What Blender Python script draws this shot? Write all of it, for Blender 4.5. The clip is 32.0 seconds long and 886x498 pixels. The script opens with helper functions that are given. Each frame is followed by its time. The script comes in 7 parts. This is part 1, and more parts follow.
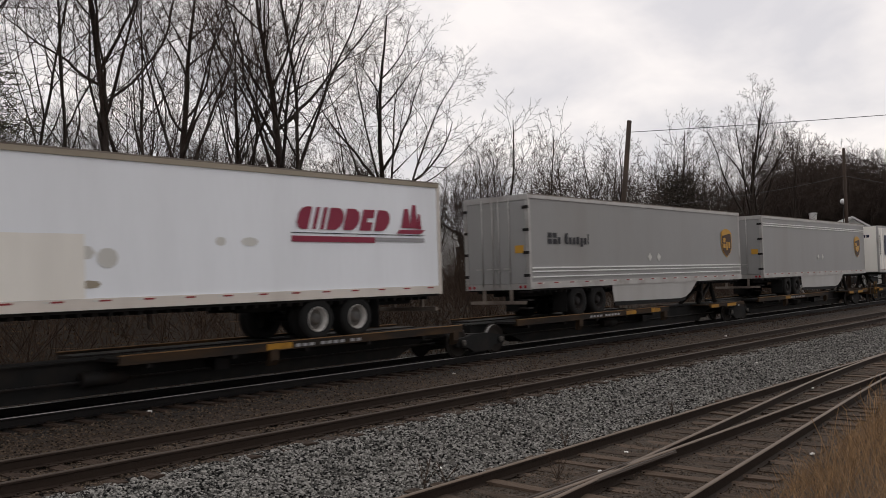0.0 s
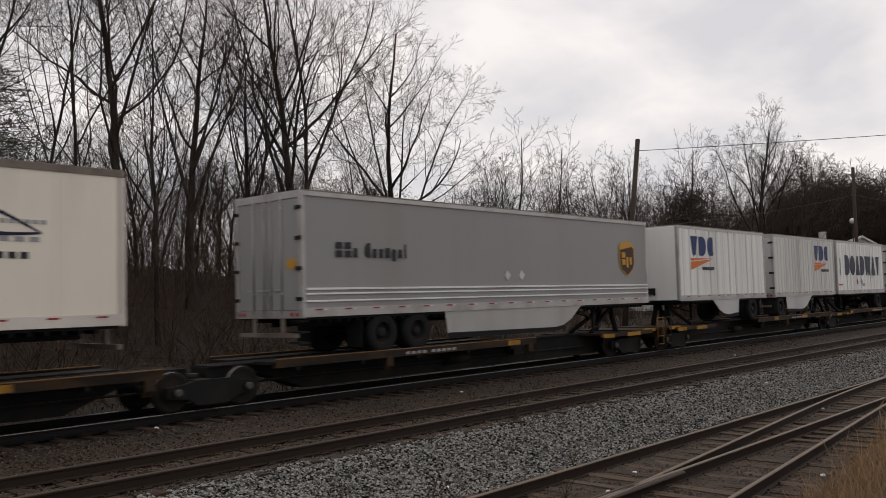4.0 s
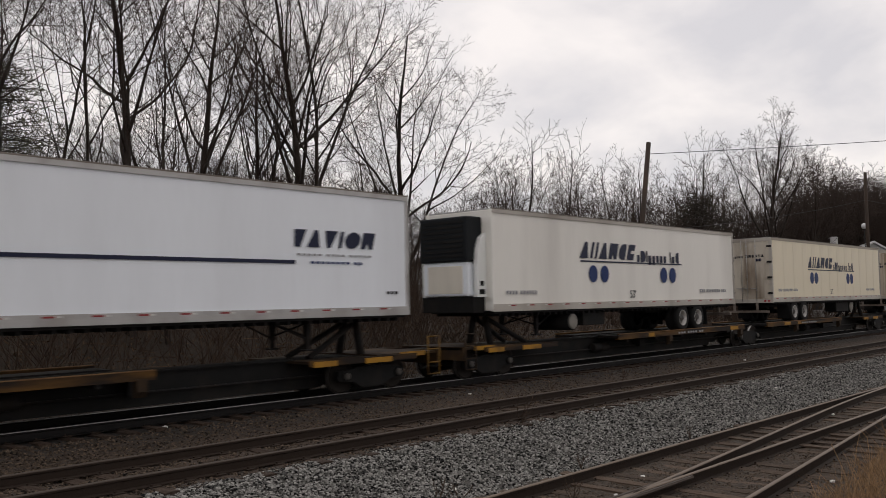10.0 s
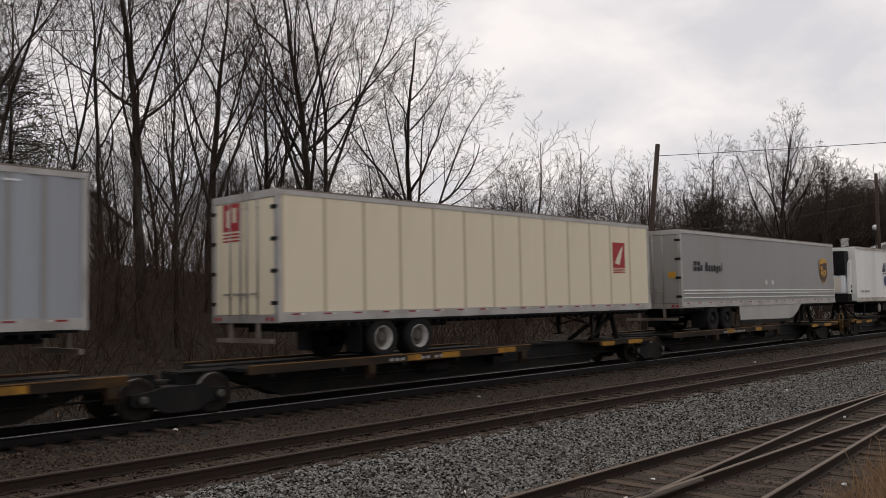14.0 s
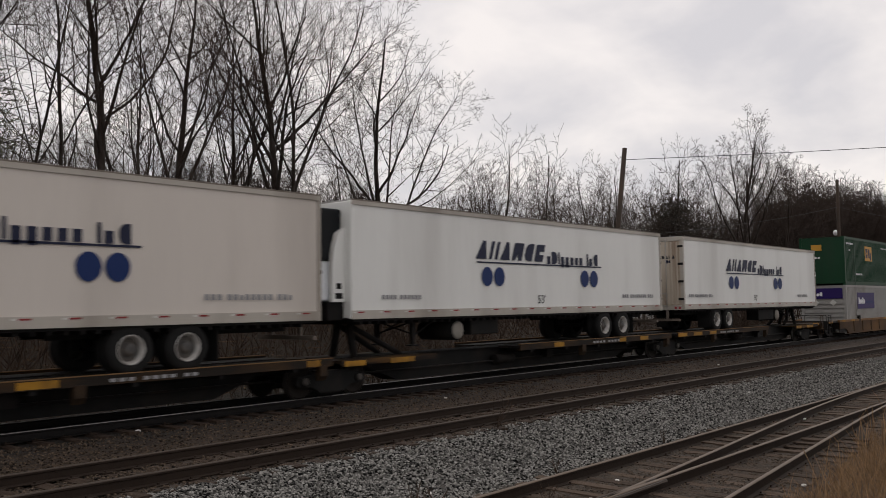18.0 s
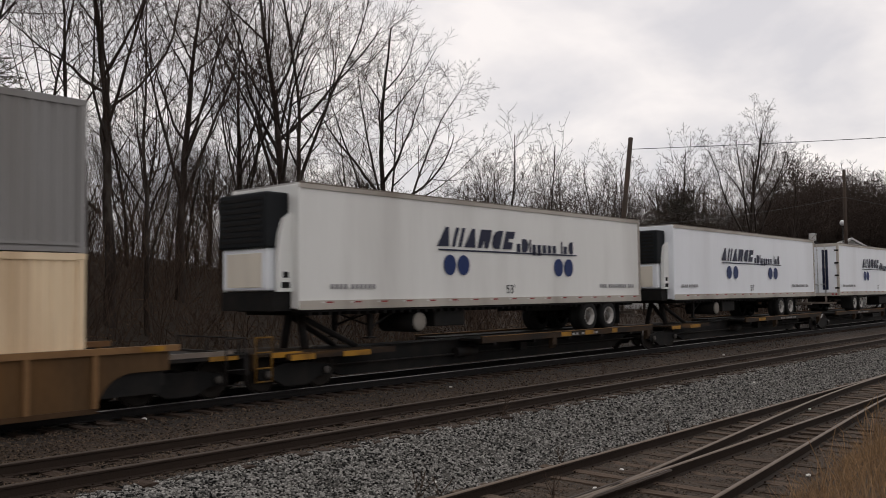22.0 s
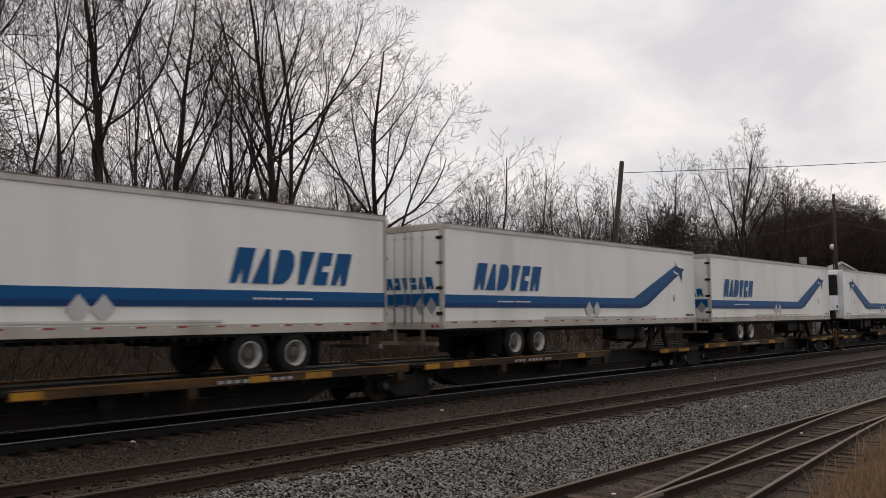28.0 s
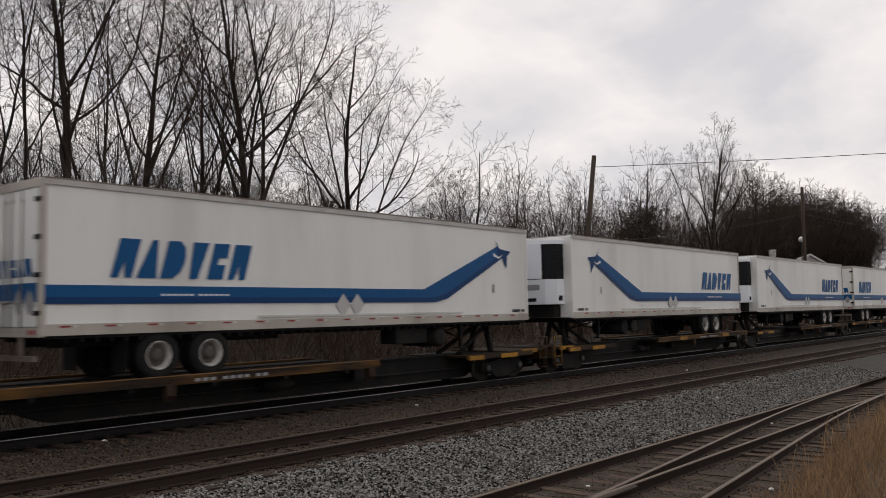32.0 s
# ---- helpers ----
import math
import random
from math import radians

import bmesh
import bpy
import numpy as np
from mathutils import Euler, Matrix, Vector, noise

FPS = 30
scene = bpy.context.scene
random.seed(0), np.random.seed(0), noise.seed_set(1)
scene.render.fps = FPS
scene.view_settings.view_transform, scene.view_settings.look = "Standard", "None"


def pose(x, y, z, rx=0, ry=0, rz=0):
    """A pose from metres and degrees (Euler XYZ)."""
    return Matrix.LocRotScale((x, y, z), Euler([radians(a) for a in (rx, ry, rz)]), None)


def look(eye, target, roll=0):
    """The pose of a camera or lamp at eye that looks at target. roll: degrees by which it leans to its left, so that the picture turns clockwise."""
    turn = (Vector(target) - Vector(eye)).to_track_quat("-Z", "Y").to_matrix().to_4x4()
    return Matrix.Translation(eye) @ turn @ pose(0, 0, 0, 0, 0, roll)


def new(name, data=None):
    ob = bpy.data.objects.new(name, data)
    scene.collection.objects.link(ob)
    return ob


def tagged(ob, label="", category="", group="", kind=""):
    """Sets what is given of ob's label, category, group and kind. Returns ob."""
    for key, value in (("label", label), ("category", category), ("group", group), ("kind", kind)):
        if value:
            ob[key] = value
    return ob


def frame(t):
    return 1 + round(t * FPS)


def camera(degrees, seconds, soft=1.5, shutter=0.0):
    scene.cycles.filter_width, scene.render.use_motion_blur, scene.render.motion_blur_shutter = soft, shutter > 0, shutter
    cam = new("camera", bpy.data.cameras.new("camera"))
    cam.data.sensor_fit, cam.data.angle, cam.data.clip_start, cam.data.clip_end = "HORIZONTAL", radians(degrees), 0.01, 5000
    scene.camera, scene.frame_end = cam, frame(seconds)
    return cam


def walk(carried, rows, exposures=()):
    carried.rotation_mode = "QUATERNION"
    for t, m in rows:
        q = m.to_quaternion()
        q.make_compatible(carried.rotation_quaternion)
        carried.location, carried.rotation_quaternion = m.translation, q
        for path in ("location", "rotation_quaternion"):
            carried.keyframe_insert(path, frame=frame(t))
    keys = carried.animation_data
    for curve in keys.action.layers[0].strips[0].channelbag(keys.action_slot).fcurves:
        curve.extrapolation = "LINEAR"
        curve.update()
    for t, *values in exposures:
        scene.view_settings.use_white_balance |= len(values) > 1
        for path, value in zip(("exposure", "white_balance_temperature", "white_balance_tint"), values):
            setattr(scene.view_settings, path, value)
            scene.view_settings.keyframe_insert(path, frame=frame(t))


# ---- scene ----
# the camera stands still on the bank and only turns in the holder's hold
cam = camera(53.85, 32.0, soft=0.8, shutter=0.15)
walk(cam, [(t, pose(0, 0, 2.2, 90 + tilt, roll, yaw)) for t, yaw, tilt, roll in (
    (0, -48.66, 2.11, 1.84),
    (0.5, -48.26, 2.16, 1.63),
    (1, -48.26, 2.13, 1.36),
    (1.5, -48.09, 2.39, 1.39),
    (2, -48.18, 2.70, 1.51),
    (2.5, -48.31, 2.80, 1.55),
    (3, -48.27, 2.89, 1.52),
    (3.5, -48.31, 3.09, 1.54),
    (5.5, -47.42, 3.68, 1.62),
    (6, -47.52, 3.63, 1.51),
    (6.5, -47.55, 3.60, 1.40),
    (7, -47.67, 3.53, 1.48),
    (7.5, -47.63, 3.66, 1.58),
    (8, -47.51, 3.85, 1.61),
    (8.5, -47.42, 4.04, 1.49),
    (9, -47.36, 4.09, 1.22),
    (9.5, -47.43, 3.92, 1.19),
    (10, -47.55, 3.42, 1.06),
    (10.5, -47.13, 3.19, 0.87),
    (11, -46.90, 3.29, 0.78),
    (11.5, -46.66, 3.32, 0.95),
    (12, -46.57, 3.49, 1.20),
    (12.5, -46.61, 3.70, 1.22),
    (13, -46.79, 3.71, 1.16),
    (13.5, -46.92, 3.62, 1.12),
    (15.5, -47.10, 3.62, 1.35),
    (16, -47.55, 3.90, 1.17),
    (16.5, -48.12, 4.34, 0.99),
    (17, -49.14, 4.22, 0.95),
    (17.5, -49.27, 3.81, 0.85),
    (18, -49.10, 3.65, 0.79),
    (18.5, -49.24, 3.60, 1.15),
    (19, -49.46, 3.45, 1.41),
    (19.5, -48.91, 3.33, 1.58),
    (20, -48.41, 3.34, 1.63),
    (20.5, -48.71, 3.45, 1.63),
    (21, -48.85, 3.37, 1.45),
    (21.5, -48.71, 3.24, 1.17),
    (22, -48.76, 2.96, 0.66),
    (22.5, -48.88, 2.43, -0.94),
    (23, -47.29, 1.46, -0.99),
    (23.5, -47.76, 1.79, 0.22),
    (24, -48.55, 2.12, 0.40),
    (24.5, -48.62, 2.42, 0.05),
    (25, -48.52, 2.56, -0.02),
    (25.5, -48.50, 2.61, 0.04),
    (27.5, -49.18, 4.25, 0.21),
    (28, -49.31, 4.44, 0.50),
    (28.5, -49.12, 4.65, 0.66),
    (29, -49.13, 4.86, 0.86),
    (29.5, -49.23, 4.60, 1.04),
    (30, -49.28, 4.15, 1.15),
    (30.5, -50.34, 3.63, 1.08),
    (31, -51.23, 3.74, 1.05),
    (31.5, -51.29, 3.84, 0.96),
    (32, -51.01, 4.08, 1.01),
)], ((0, 0.06), (2, 0.02), (6, 0.0), (13, 0.0), (18, -0.05), (21, 0.0), (23.2, 0.04), (24, 0.05), (25, -0.04), (27.5, 0.0), (32, -0.04)))

V = 21.626       # speed of the train, m/s, towards -x
SIDE = 15.79     # y of the near side of the train
RAIL = 16.37     # y of the near rail under the train
GAUGE = 1.435

# ---------------------------------------------------------------- light
world = bpy.data.worlds.new("overcast_sky")
scene.world = world
world.use_nodes = True
wn, wl = world.node_tree.nodes, world.node_tree.links
wn.clear()


def wnode(kind, **kw):
    n = wn.new(kind)
    for k, v in kw.items():
        n.inputs[k].default_value = v
    return n


sky = wn.new("ShaderNodeTexSky")
sky.sky_type, sky.sun_disc = "NISHITA", False
sky.sun_elevation, sky.sun_rotation = radians(62), radians(59)
coord = wn.new("ShaderNodeTexCoord")
sep = wn.new("ShaderNodeSeparateXYZ")
wl.new(coord.outputs["Generated"], sep.inputs[0])
lift = wn.new("ShaderNodeMath")
lift.operation = "ADD"
lift.inputs[1].default_value = 0.42
wl.new(sep.outputs["Z"], lift.inputs[0])
flat = wn.new("ShaderNodeVectorMath")
flat.operation = "DIVIDE"
comb = wn.new("ShaderNodeCombineXYZ")
for i in range(3):
    wl.new(lift.outputs[0], comb.inputs[i])
wl.new(coord.outputs["Generated"], flat.inputs[0])
wl.new(comb.outputs[0], flat.inputs[1])
big = wnode("ShaderNodeTexNoise", Scale=3.4, Detail=5.0, Roughness=0.5, Distortion=0.2)
wl.new(flat.outputs[0], big.inputs["Vector"])
ramp = wn.new("ShaderNodeValToRGB")
ramp.color_ramp.elements[0].position, ramp.color_ramp.elements[0].color = 0.36, (0.69, 0.662, 0.678, 1)
ramp.color_ramp.elements[1].position, ramp.color_ramp.elements[1].color = 0.63, (0.96, 0.895, 0.862, 1)
wl.new(big.outputs["Fac"], ramp.inputs[0])
dim = wn.new("ShaderNodeVectorMath")
dim.operation = "SCALE"
dim.inputs["Scale"].default_value = 0.1
wl.new(sky.outputs[0], dim.inputs[0])
mix = wn.new("ShaderNodeMix")
mix.data_type = "RGBA"
mix.inputs["Factor"].default_value = 0.93
wl.new(dim.outputs[0], mix.inputs["A"])
wl.new(ramp.outputs[0], mix.inputs["B"])
# the cloud cover is thinner and brighter on the side of the hidden sun
glow = wn.new("ShaderNodeVectorMath")
glow.operation = "DOT_PRODUCT"
glow.inputs[1].default_value = (0.60, 0.72, 0.34)
wl.new(coord.outputs["Generated"], glow.inputs[0])
level = wn.new("ShaderNodeMapRange")
level.inputs["From Min"].default_value, level.inputs["From Max"].default_value = -1.0, 1.0
level.inputs["To Min"].default_value, level.inputs["To Max"].default_value = 0.92, 1.06
wl.new(glow.outputs["Value"], level.inputs["Value"])
bg = wnode("ShaderNodeBackground", Strength=1.0)
wl.new(level.outputs[0], bg.inputs["Strength"])
wl.new(mix.outputs["Result"], bg.inputs["Color"])
wl.new(bg.outputs[0], wn.new("ShaderNodeOutputWorld").inputs["Surface"])

sun = new("sun", bpy.data.lights.new("sun", "SUN"))
sun.data.energy, sun.data.angle, sun.data.color = 0.4, radians(40), (1.0, 0.95, 0.88)
sun.matrix_world = look((20, 12, 60), (0, 0, 0))

# ---------------------------------------------------------------- materials
MATS = {}


def mat(name, colour, rough=0.6, metal=0.0, var=0.18, scale=3.0, fine=40.0, bump=0.15, dirt=None, amount=0.0, stretch=(1, 1, 1), rand=0.0, island=0.0):
    """A painted, rusty, woody or stony surface: coarse and fine variation, stains of its own, grain in relief."""
    if name in MATS:
        return MATS[name]
    m = bpy.data.materials.new(name)
    m.use_nodes = True
    N, K = m.node_tree.nodes, m.node_tree.links
    b = N["Principled BSDF"]
    b.inputs["Roughness"].default_value, b.inputs["Metallic"].default_value = rough, metal
    b.inputs["Specular IOR Level"].default_value = 0.5 if metal > 0.3 or rough < 0.4 else 0.22
    tc, mp = N.new("ShaderNodeTexCoord"), N.new("ShaderNodeMapping")
    mp.inputs["Scale"].default_value = stretch
    K.new(tc.outputs["Object"], mp.inputs["Vector"])
    noises = []
    for sc, de in ((scale, 4.0), (fine, 3.0)):
        n = N.new("ShaderNodeTexNoise")
        n.inputs["Scale"].default_value, n.inputs["Detail"].default_value = sc, de
        K.new(mp.outputs[0], n.inputs["Vector"])
        noises.append(n)

    def math_node(op, a, c):
        n = N.new("ShaderNodeMath")
        n.operation = op
        for i, v in enumerate((a, c)):
            if isinstance(v, (int, float)):
                n.inputs[i].default_value = v
            else:
                K.new(v, n.inputs[i])
        return n.outputs[0]

    tone = math_node("ADD", math_node("MULTIPLY", noises[0].outputs["Fac"], 0.6), math_node("MULTIPLY", noises[1].outputs["Fac"], 0.4))
    if rand:
        oi = N.new("ShaderNodeObjectInfo")
        tone = math_node("ADD", tone, math_node("MULTIPLY", math_node("SUBTRACT", oi.outputs["Random"], 0.5), rand))
    if island:
        ge = N.new("ShaderNodeNewGeometry")
        tone = math_node("ADD", tone, math_node("MULTIPLY", math_node("SUBTRACT", ge.outputs["Random Per Island"], 0.5), island))
    mul = math_node("ADD", math_node("MULTIPLY", math_node("SUBTRACT", tone, 0.5), 2 * var), 1.0)
    sc = N.new("ShaderNodeVectorMath")
    sc.operation = "SCALE"
    sc.inputs[0].default_value = colour[:3]
    K.new(mul, sc.inputs["Scale"])
    out = sc.outputs[0]
    if dirt:
        st = N.new("ShaderNodeTexNoise")
        st.inputs["Scale"].default_value, st.inputs["Detail"].default_value = scale * 0.6, 6.0
        K.new(mp.outputs[0], st.inputs["Vector"])
        rp = N.new("ShaderNodeValToRGB")
        rp.color_ramp.elements[0].position, rp.color_ramp.elements[1].position = 0.45, 0.72
        rp.color_ramp.elements[1].color = (amount, amount, amount, 1)
        K.new(st.outputs["Fac"], rp.inputs[0])
        mx = N.new("ShaderNodeMix")
        mx.data_type = "RGBA"
        K.new(rp.outputs[0], mx.inputs["Factor"])
        K.new(out, mx.inputs["A"])
        mx.inputs["B"].default_value = (*dirt, 1)
        out = mx.outputs["Result"]
    K.new(out, b.inputs["Base Color"])
    if bump:
        bp = N.new("ShaderNodeBump")
        bp.inputs["Strength"].default_value, bp.inputs["Distance"].default_value = bump, 0.02
        K.new(noises[1].outputs["Fac"], bp.inputs["Height"])
        K.new(bp.outputs[0], b.inputs["Normal"])
    MATS[name] = m
    return m


GRIME = (0.16, 0.13, 0.10)


def paint(name, colour, amount=0.25, rough=0.45):
    return mat(name, colour, rough, 0, 0.07, 0.9, 9.0, 0.02, GRIME, amount, (1.0, 1.0, 0.16), 0.12)


white_paint = paint("white_paint", (0.775, 0.785, 0.765), 0.22)
rusty_door = mat("rust_streaked_door", (0.52, 0.46, 0.38), 0.6, 0, 0.12, 5, 30, 0.03, (0.16, 0.085, 0.045), 0.85, (1, 1, 0.05))
bright_paint = paint("bright_white_paint", (0.835, 0.87, 0.915), 0.10)
cream_paint = paint("cream_paint", (0.70, 0.63, 0.50), 0.3)
warm_paint = paint("warm_white_paint", (0.64, 0.595, 0.545), 0.25)
aged_white = paint("aged_white_paint", (0.82, 0.80, 0.745), 0.2)
pale_paint = paint("pale_stained_paint", (0.79, 0.74, 0.64), 0.45)
yellowed_paint = paint("yellowed_paint", (0.76, 0.685, 0.52), 0.3)
grey_paint = paint("grey_paint", (0.285, 0.285, 0.282), 0.18)
blue_grey = paint("blue_grey_paint", (0.345, 0.375, 0.415), 0.15)
seam_grey = paint("seam_grey", (0.60, 0.595, 0.58), 0.2)
seam_tan = paint("seam_tan", (0.55, 0.48, 0.34), 0.3)
grimy_rail = mat("grimy_top_rail", (0.20, 0.17, 0.145), 0.6, 0.1, 0.4, 2, 30, 0.1, (0.07, 0.05, 0.04), 0.7)
dull_white = paint("dull_white_paint", (0.60, 0.60, 0.57), 0.4)
skirt_paint = paint("skirt_paint", (0.50, 0.50, 0.50), 0.35)
dull_skirt = paint("dull_grey_skirt", (0.40, 0.395, 0.385), 0.35)
cap_paint = mat("grimy_pale_cap", (0.24, 0.225, 0.20), 0.6, 0, 0.3, 4, 30, 0.1, GRIME, 0.8)
steel = mat("aluminium", (0.42, 0.41, 0.40), 0.45, 0.55, 0.2, 2, 30, 0.1, GRIME, 0.5)
dark_steel = mat("dark_steel", (0.014, 0.013, 0.013), 0.7, 0.1, 0.4, 3, 30, 0.2, (0.035, 0.024, 0.016), 0.5)
under = mat("underframe_black", (0.009, 0.009, 0.009), 0.8, 0, 0.4, 3, 30, 0.2, (0.025, 0.02, 0.016), 0.5)
rubber = mat("tyre_rubber", (0.012, 0.012, 0.012), 0.85, 0, 0.3, 5, 60, 0.2)
dish_metal = mat("wheel_dish", (0.085, 0.082, 0.08), 0.6, 0.2, 0.3, 6, 40, 0.1, GRIME, 0.6)
rim_metal = mat("wheel_rim", (0.55, 0.54, 0.52), 0.5, 0.2, 0.25, 6, 40, 0.1, GRIME, 0.6)
rust_sill = mat("rusty_yellow_sill", (0.026, 0.017, 0.011), 0.75, 0, 0.5, 2.2, 25, 0.3, (0.105, 0.054, 0.012), 0.55)
worn_sill = mat("worn_yellow_sill", (0.020, 0.013, 0.009), 0.75, 0, 0.5, 1.6, 25, 0.2, (0.17, 0.082, 0.016), 0.9, (0.4, 1, 2.5), 0.6)
dark_sill = mat("grimy_side_sill", (0.016, 0.012, 0.009), 0.75, 0, 0.5, 1.6, 25, 0.2, (0.075, 0.038, 0.012), 0.8, (0.5, 1, 2.5), 0.6)
tan_rail = paint("dusty_tan_rail", (0.33, 0.29, 0.225), 0.35)
yellow = mat("safety_yellow", (0.34, 0.172, 0.018), 0.6, 0, 0.45, 3, 25, 0.1, (0.06, 0.035, 0.018), 0.8)
worn_yellow = mat("worn_yellow_steel", (0.17, 0.090, 0.016), 0.65, 0, 0.5, 4, 25, 0.1, (0.03, 0.018, 0.011), 0.9)
well_brown = mat("well_car_brown", (0.056, 0.031, 0.015), 0.7, 0, 0.7, 0.8, 16, 0.2, (0.155, 0.076, 0.022), 0.8, (0.6, 1, 1.2))
well_wall = mat("well_car_wall", (0.085, 0.049, 0.022), 0.75, 0, 0.7, 1.0, 14, 0.2, (0.165, 0.082, 0.026), 0.75, (1, 1, 0.3))
chord_tan = mat("well_car_top_chord", (0.21, 0.118, 0.052), 0.7, 0, 0.4, 1.6, 18, 0.15, (0.11, 0.05, 0.022), 0.8)
navy = mat("navy_vinyl", (0.014, 0.018, 0.045), 0.5, 0, 0.1, 3, 30, 0)
deep_blue = mat("deep_blue_vinyl", (0.008, 0.026, 0.115), 0.5, 0, 0.12, 3, 30, 0)
low_blue = mat("dark_blue_vinyl", (0.002, 0.038, 0.135), 0.5, 0, 0.2, 1.5, 30, 0)
marten_blue = mat("bright_blue_vinyl", (0.001, 0.076, 0.225), 0.5, 0, 0.2, 1.5, 30, 0)
purple = mat("purple_vinyl", (0.024, 0.012, 0.100), 0.5, 0, 0.12, 3, 30, 0)
orange = mat("orange_vinyl", (0.62, 0.16, 0.03), 0.5, 0, 0.1, 3, 30, 0)
tape_red = mat("tape_red", (0.24, 0.035, 0.035), 0.5, 0, 0.3, 3, 30, 0)
soiled_rail = paint("soiled_bottom_rail", (0.45, 0.42, 0.375), 0.6)
wheel_dark = mat("wheel_dark", (0.014, 0.011, 0.009), 0.75, 0.1, 0.4, 4, 30, 0.2)
cap_metal = mat("bearing_cap", (0.085, 0.078, 0.07), 0.5, 0.3, 0.3, 6, 40, 0.1)
# web of the rails under the train: oil and shade both put into the colour
rail_shaded_oily = mat("rail_web_oily", (0.007, 0.006, 0.006), 0.7, 0.1, 0.4, 2, 30, 0.2)
red = mat("red_vinyl", (0.36, 0.03, 0.04), 0.5, 0, 0.15, 3, 30, 0)
maroon = mat("maroon_vinyl", (0.25, 0.03, 0.06), 0.5, 0, 0.15, 3, 30, 0)
brown = mat("brown_vinyl", (0.050, 0.022, 0.010), 0.5, 0, 0.1, 3, 30, 0)
gold = mat("gold_vinyl", (0.50, 0.27, 0.04), 0.5, 0, 0.1, 3, 30, 0)
ink = mat("dark_ink", (0.03, 0.03, 0.035), 0.6, 0, 0.1, 3, 30, 0)
faint = mat("faded_ink", (0.30, 0.30, 0.31), 0.6, 0, 0.2, 3, 30, 0)
white_vinyl = mat("white_vinyl", (0.72, 0.72, 0.74), 0.5, 0, 0.05, 3, 30, 0)
stained_nose = mat("brown_stained_nose", (0.56, 0.51, 0.43), 0.6, 0, 0.15, 1.6, 20, 0.03, (0.13, 0.082, 0.045), 0.85, (1, 1.4, 0.35))
rusty_tan = mat("rust_streaked_tan", (0.66, 0.50, 0.32), 0.6, 0, 0.15, 3.0, 20, 0.03, (0.26, 0.13, 0.05), 0.8, (1, 1, 0.10))
green = mat("green_container_paint", (0.007, 0.045, 0.019), 0.5, 0, 0.15, 1.5, 20, 0.03, (0.02, 0.03, 0.02), 0.4, (1, 1, 0.2))
grey_box = mat("grey_container_paint", (0.305, 0.300, 0.288), 0.55, 0, 0.12, 1.5, 20, 0.03, GRIME, 0.3, (1, 1, 0.2))
blue_box = mat("blue_grey_container_paint", (0.265, 0.262, 0.260), 0.55, 0, 0.12, 1.5, 20, 0.03, GRIME, 0.25, (1, 1, 0.2))
tan_box = mat("tan_container_paint", (0.82, 0.66, 0.45), 0.6, 0, 0.14, 1.5, 20, 0.03, (0.36, 0.21, 0.10), 0.6, (1, 1, 0.12))
dark_glass = mat("dark_grille", (0.007, 0.009, 0.011), 0.6, 0, 0.2, 3, 20, 0)
rail_steel = mat("rail_web_rust", (0.027, 0.018, 0.013), 0.75, 0.1, 0.35, 2, 30, 0.3)
rail_top = mat("rail_head_polished", (0.26, 0.25, 0.245), 0.42, 0.9, 0.2, 2, 30, 0.05)
rail_worn = mat("rail_head_worn", (0.150, 0.115, 0.088), 0.55, 0.3, 0.3, 2, 30, 0.1)
rail_dull = mat("rail_head_dull", (0.060, 0.046, 0.037), 0.6, 0.2, 0.3, 2, 30, 0.1)
tie_wood = mat("tie_wood", (0.062, 0.044, 0.032), 0.9, 0, 0.6, 3, 24, 0.6, (0.115, 0.084, 0.062), 0.6, (6, 1, 6), 0.9)
tie_dark = mat("tie_wood_dark", (0.038, 0.024, 0.016), 0.9, 0, 0.5, 3, 24, 0.6, (0.09, 0.07, 0.06), 0.6, (6, 1, 6), 0.5)
stone = mat("ballast_stone", (0.140, 0.136, 0.127), 0.85, 0, 0.68, 6, 60, 0.3, None, 0, (1, 1, 1), 0, 2.2)
stone_dark = mat("brown_ballast_stone", (0.068, 0.050, 0.036), 0.9, 0, 0.42, 6, 60, 0.3, None, 0, (1, 1, 1), 0, 2.2)
bark = mat("bark", (0.030, 0.022, 0.018), 0.95, 0, 0.4, 5, 40, 0.5, (0.10, 0.09, 0.08), 0.5, (1, 1, 0.3), 0.4)
twig = mat("twig_bark", (0.044, 0.029, 0.023), 0.95, 0, 0.3, 3, 30, 0, None, 0, (1, 1, 1), 0.4)
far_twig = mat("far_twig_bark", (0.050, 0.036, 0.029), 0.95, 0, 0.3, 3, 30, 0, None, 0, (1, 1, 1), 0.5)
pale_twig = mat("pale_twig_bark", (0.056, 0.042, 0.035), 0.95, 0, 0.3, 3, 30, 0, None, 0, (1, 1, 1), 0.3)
brush_mat = mat("brush_stems", (0.062, 0.042, 0.030), 0.95, 0, 0.4, 2, 30, 0, None, 0, (1, 1, 1), 0, 0.9)
cinder = mat("cinder_stone", (0.085, 0.064, 0.048), 0.9, 0, 0.35, 6, 60, 0.3, None, 0, (1, 1, 1), 0, 1.6)
leaf_mat = mat("fallen_leaves", (0.105, 0.068, 0.042), 0.9, 0, 0.4, 2, 30, 0, None, 0, (1, 1, 1), 0, 1.6)
dark_needles = mat("dark_needles", (0.034, 0.028, 0.021), 0.9, 0, 0.4, 2, 30, 0, None, 0, (1, 1, 1), 0, 1.0)
needles = mat("needles", (0.080, 0.072, 0.044), 0.9, 0, 0.4, 2, 30, 0, None, 0, (1, 1, 1), 0, 1.0)
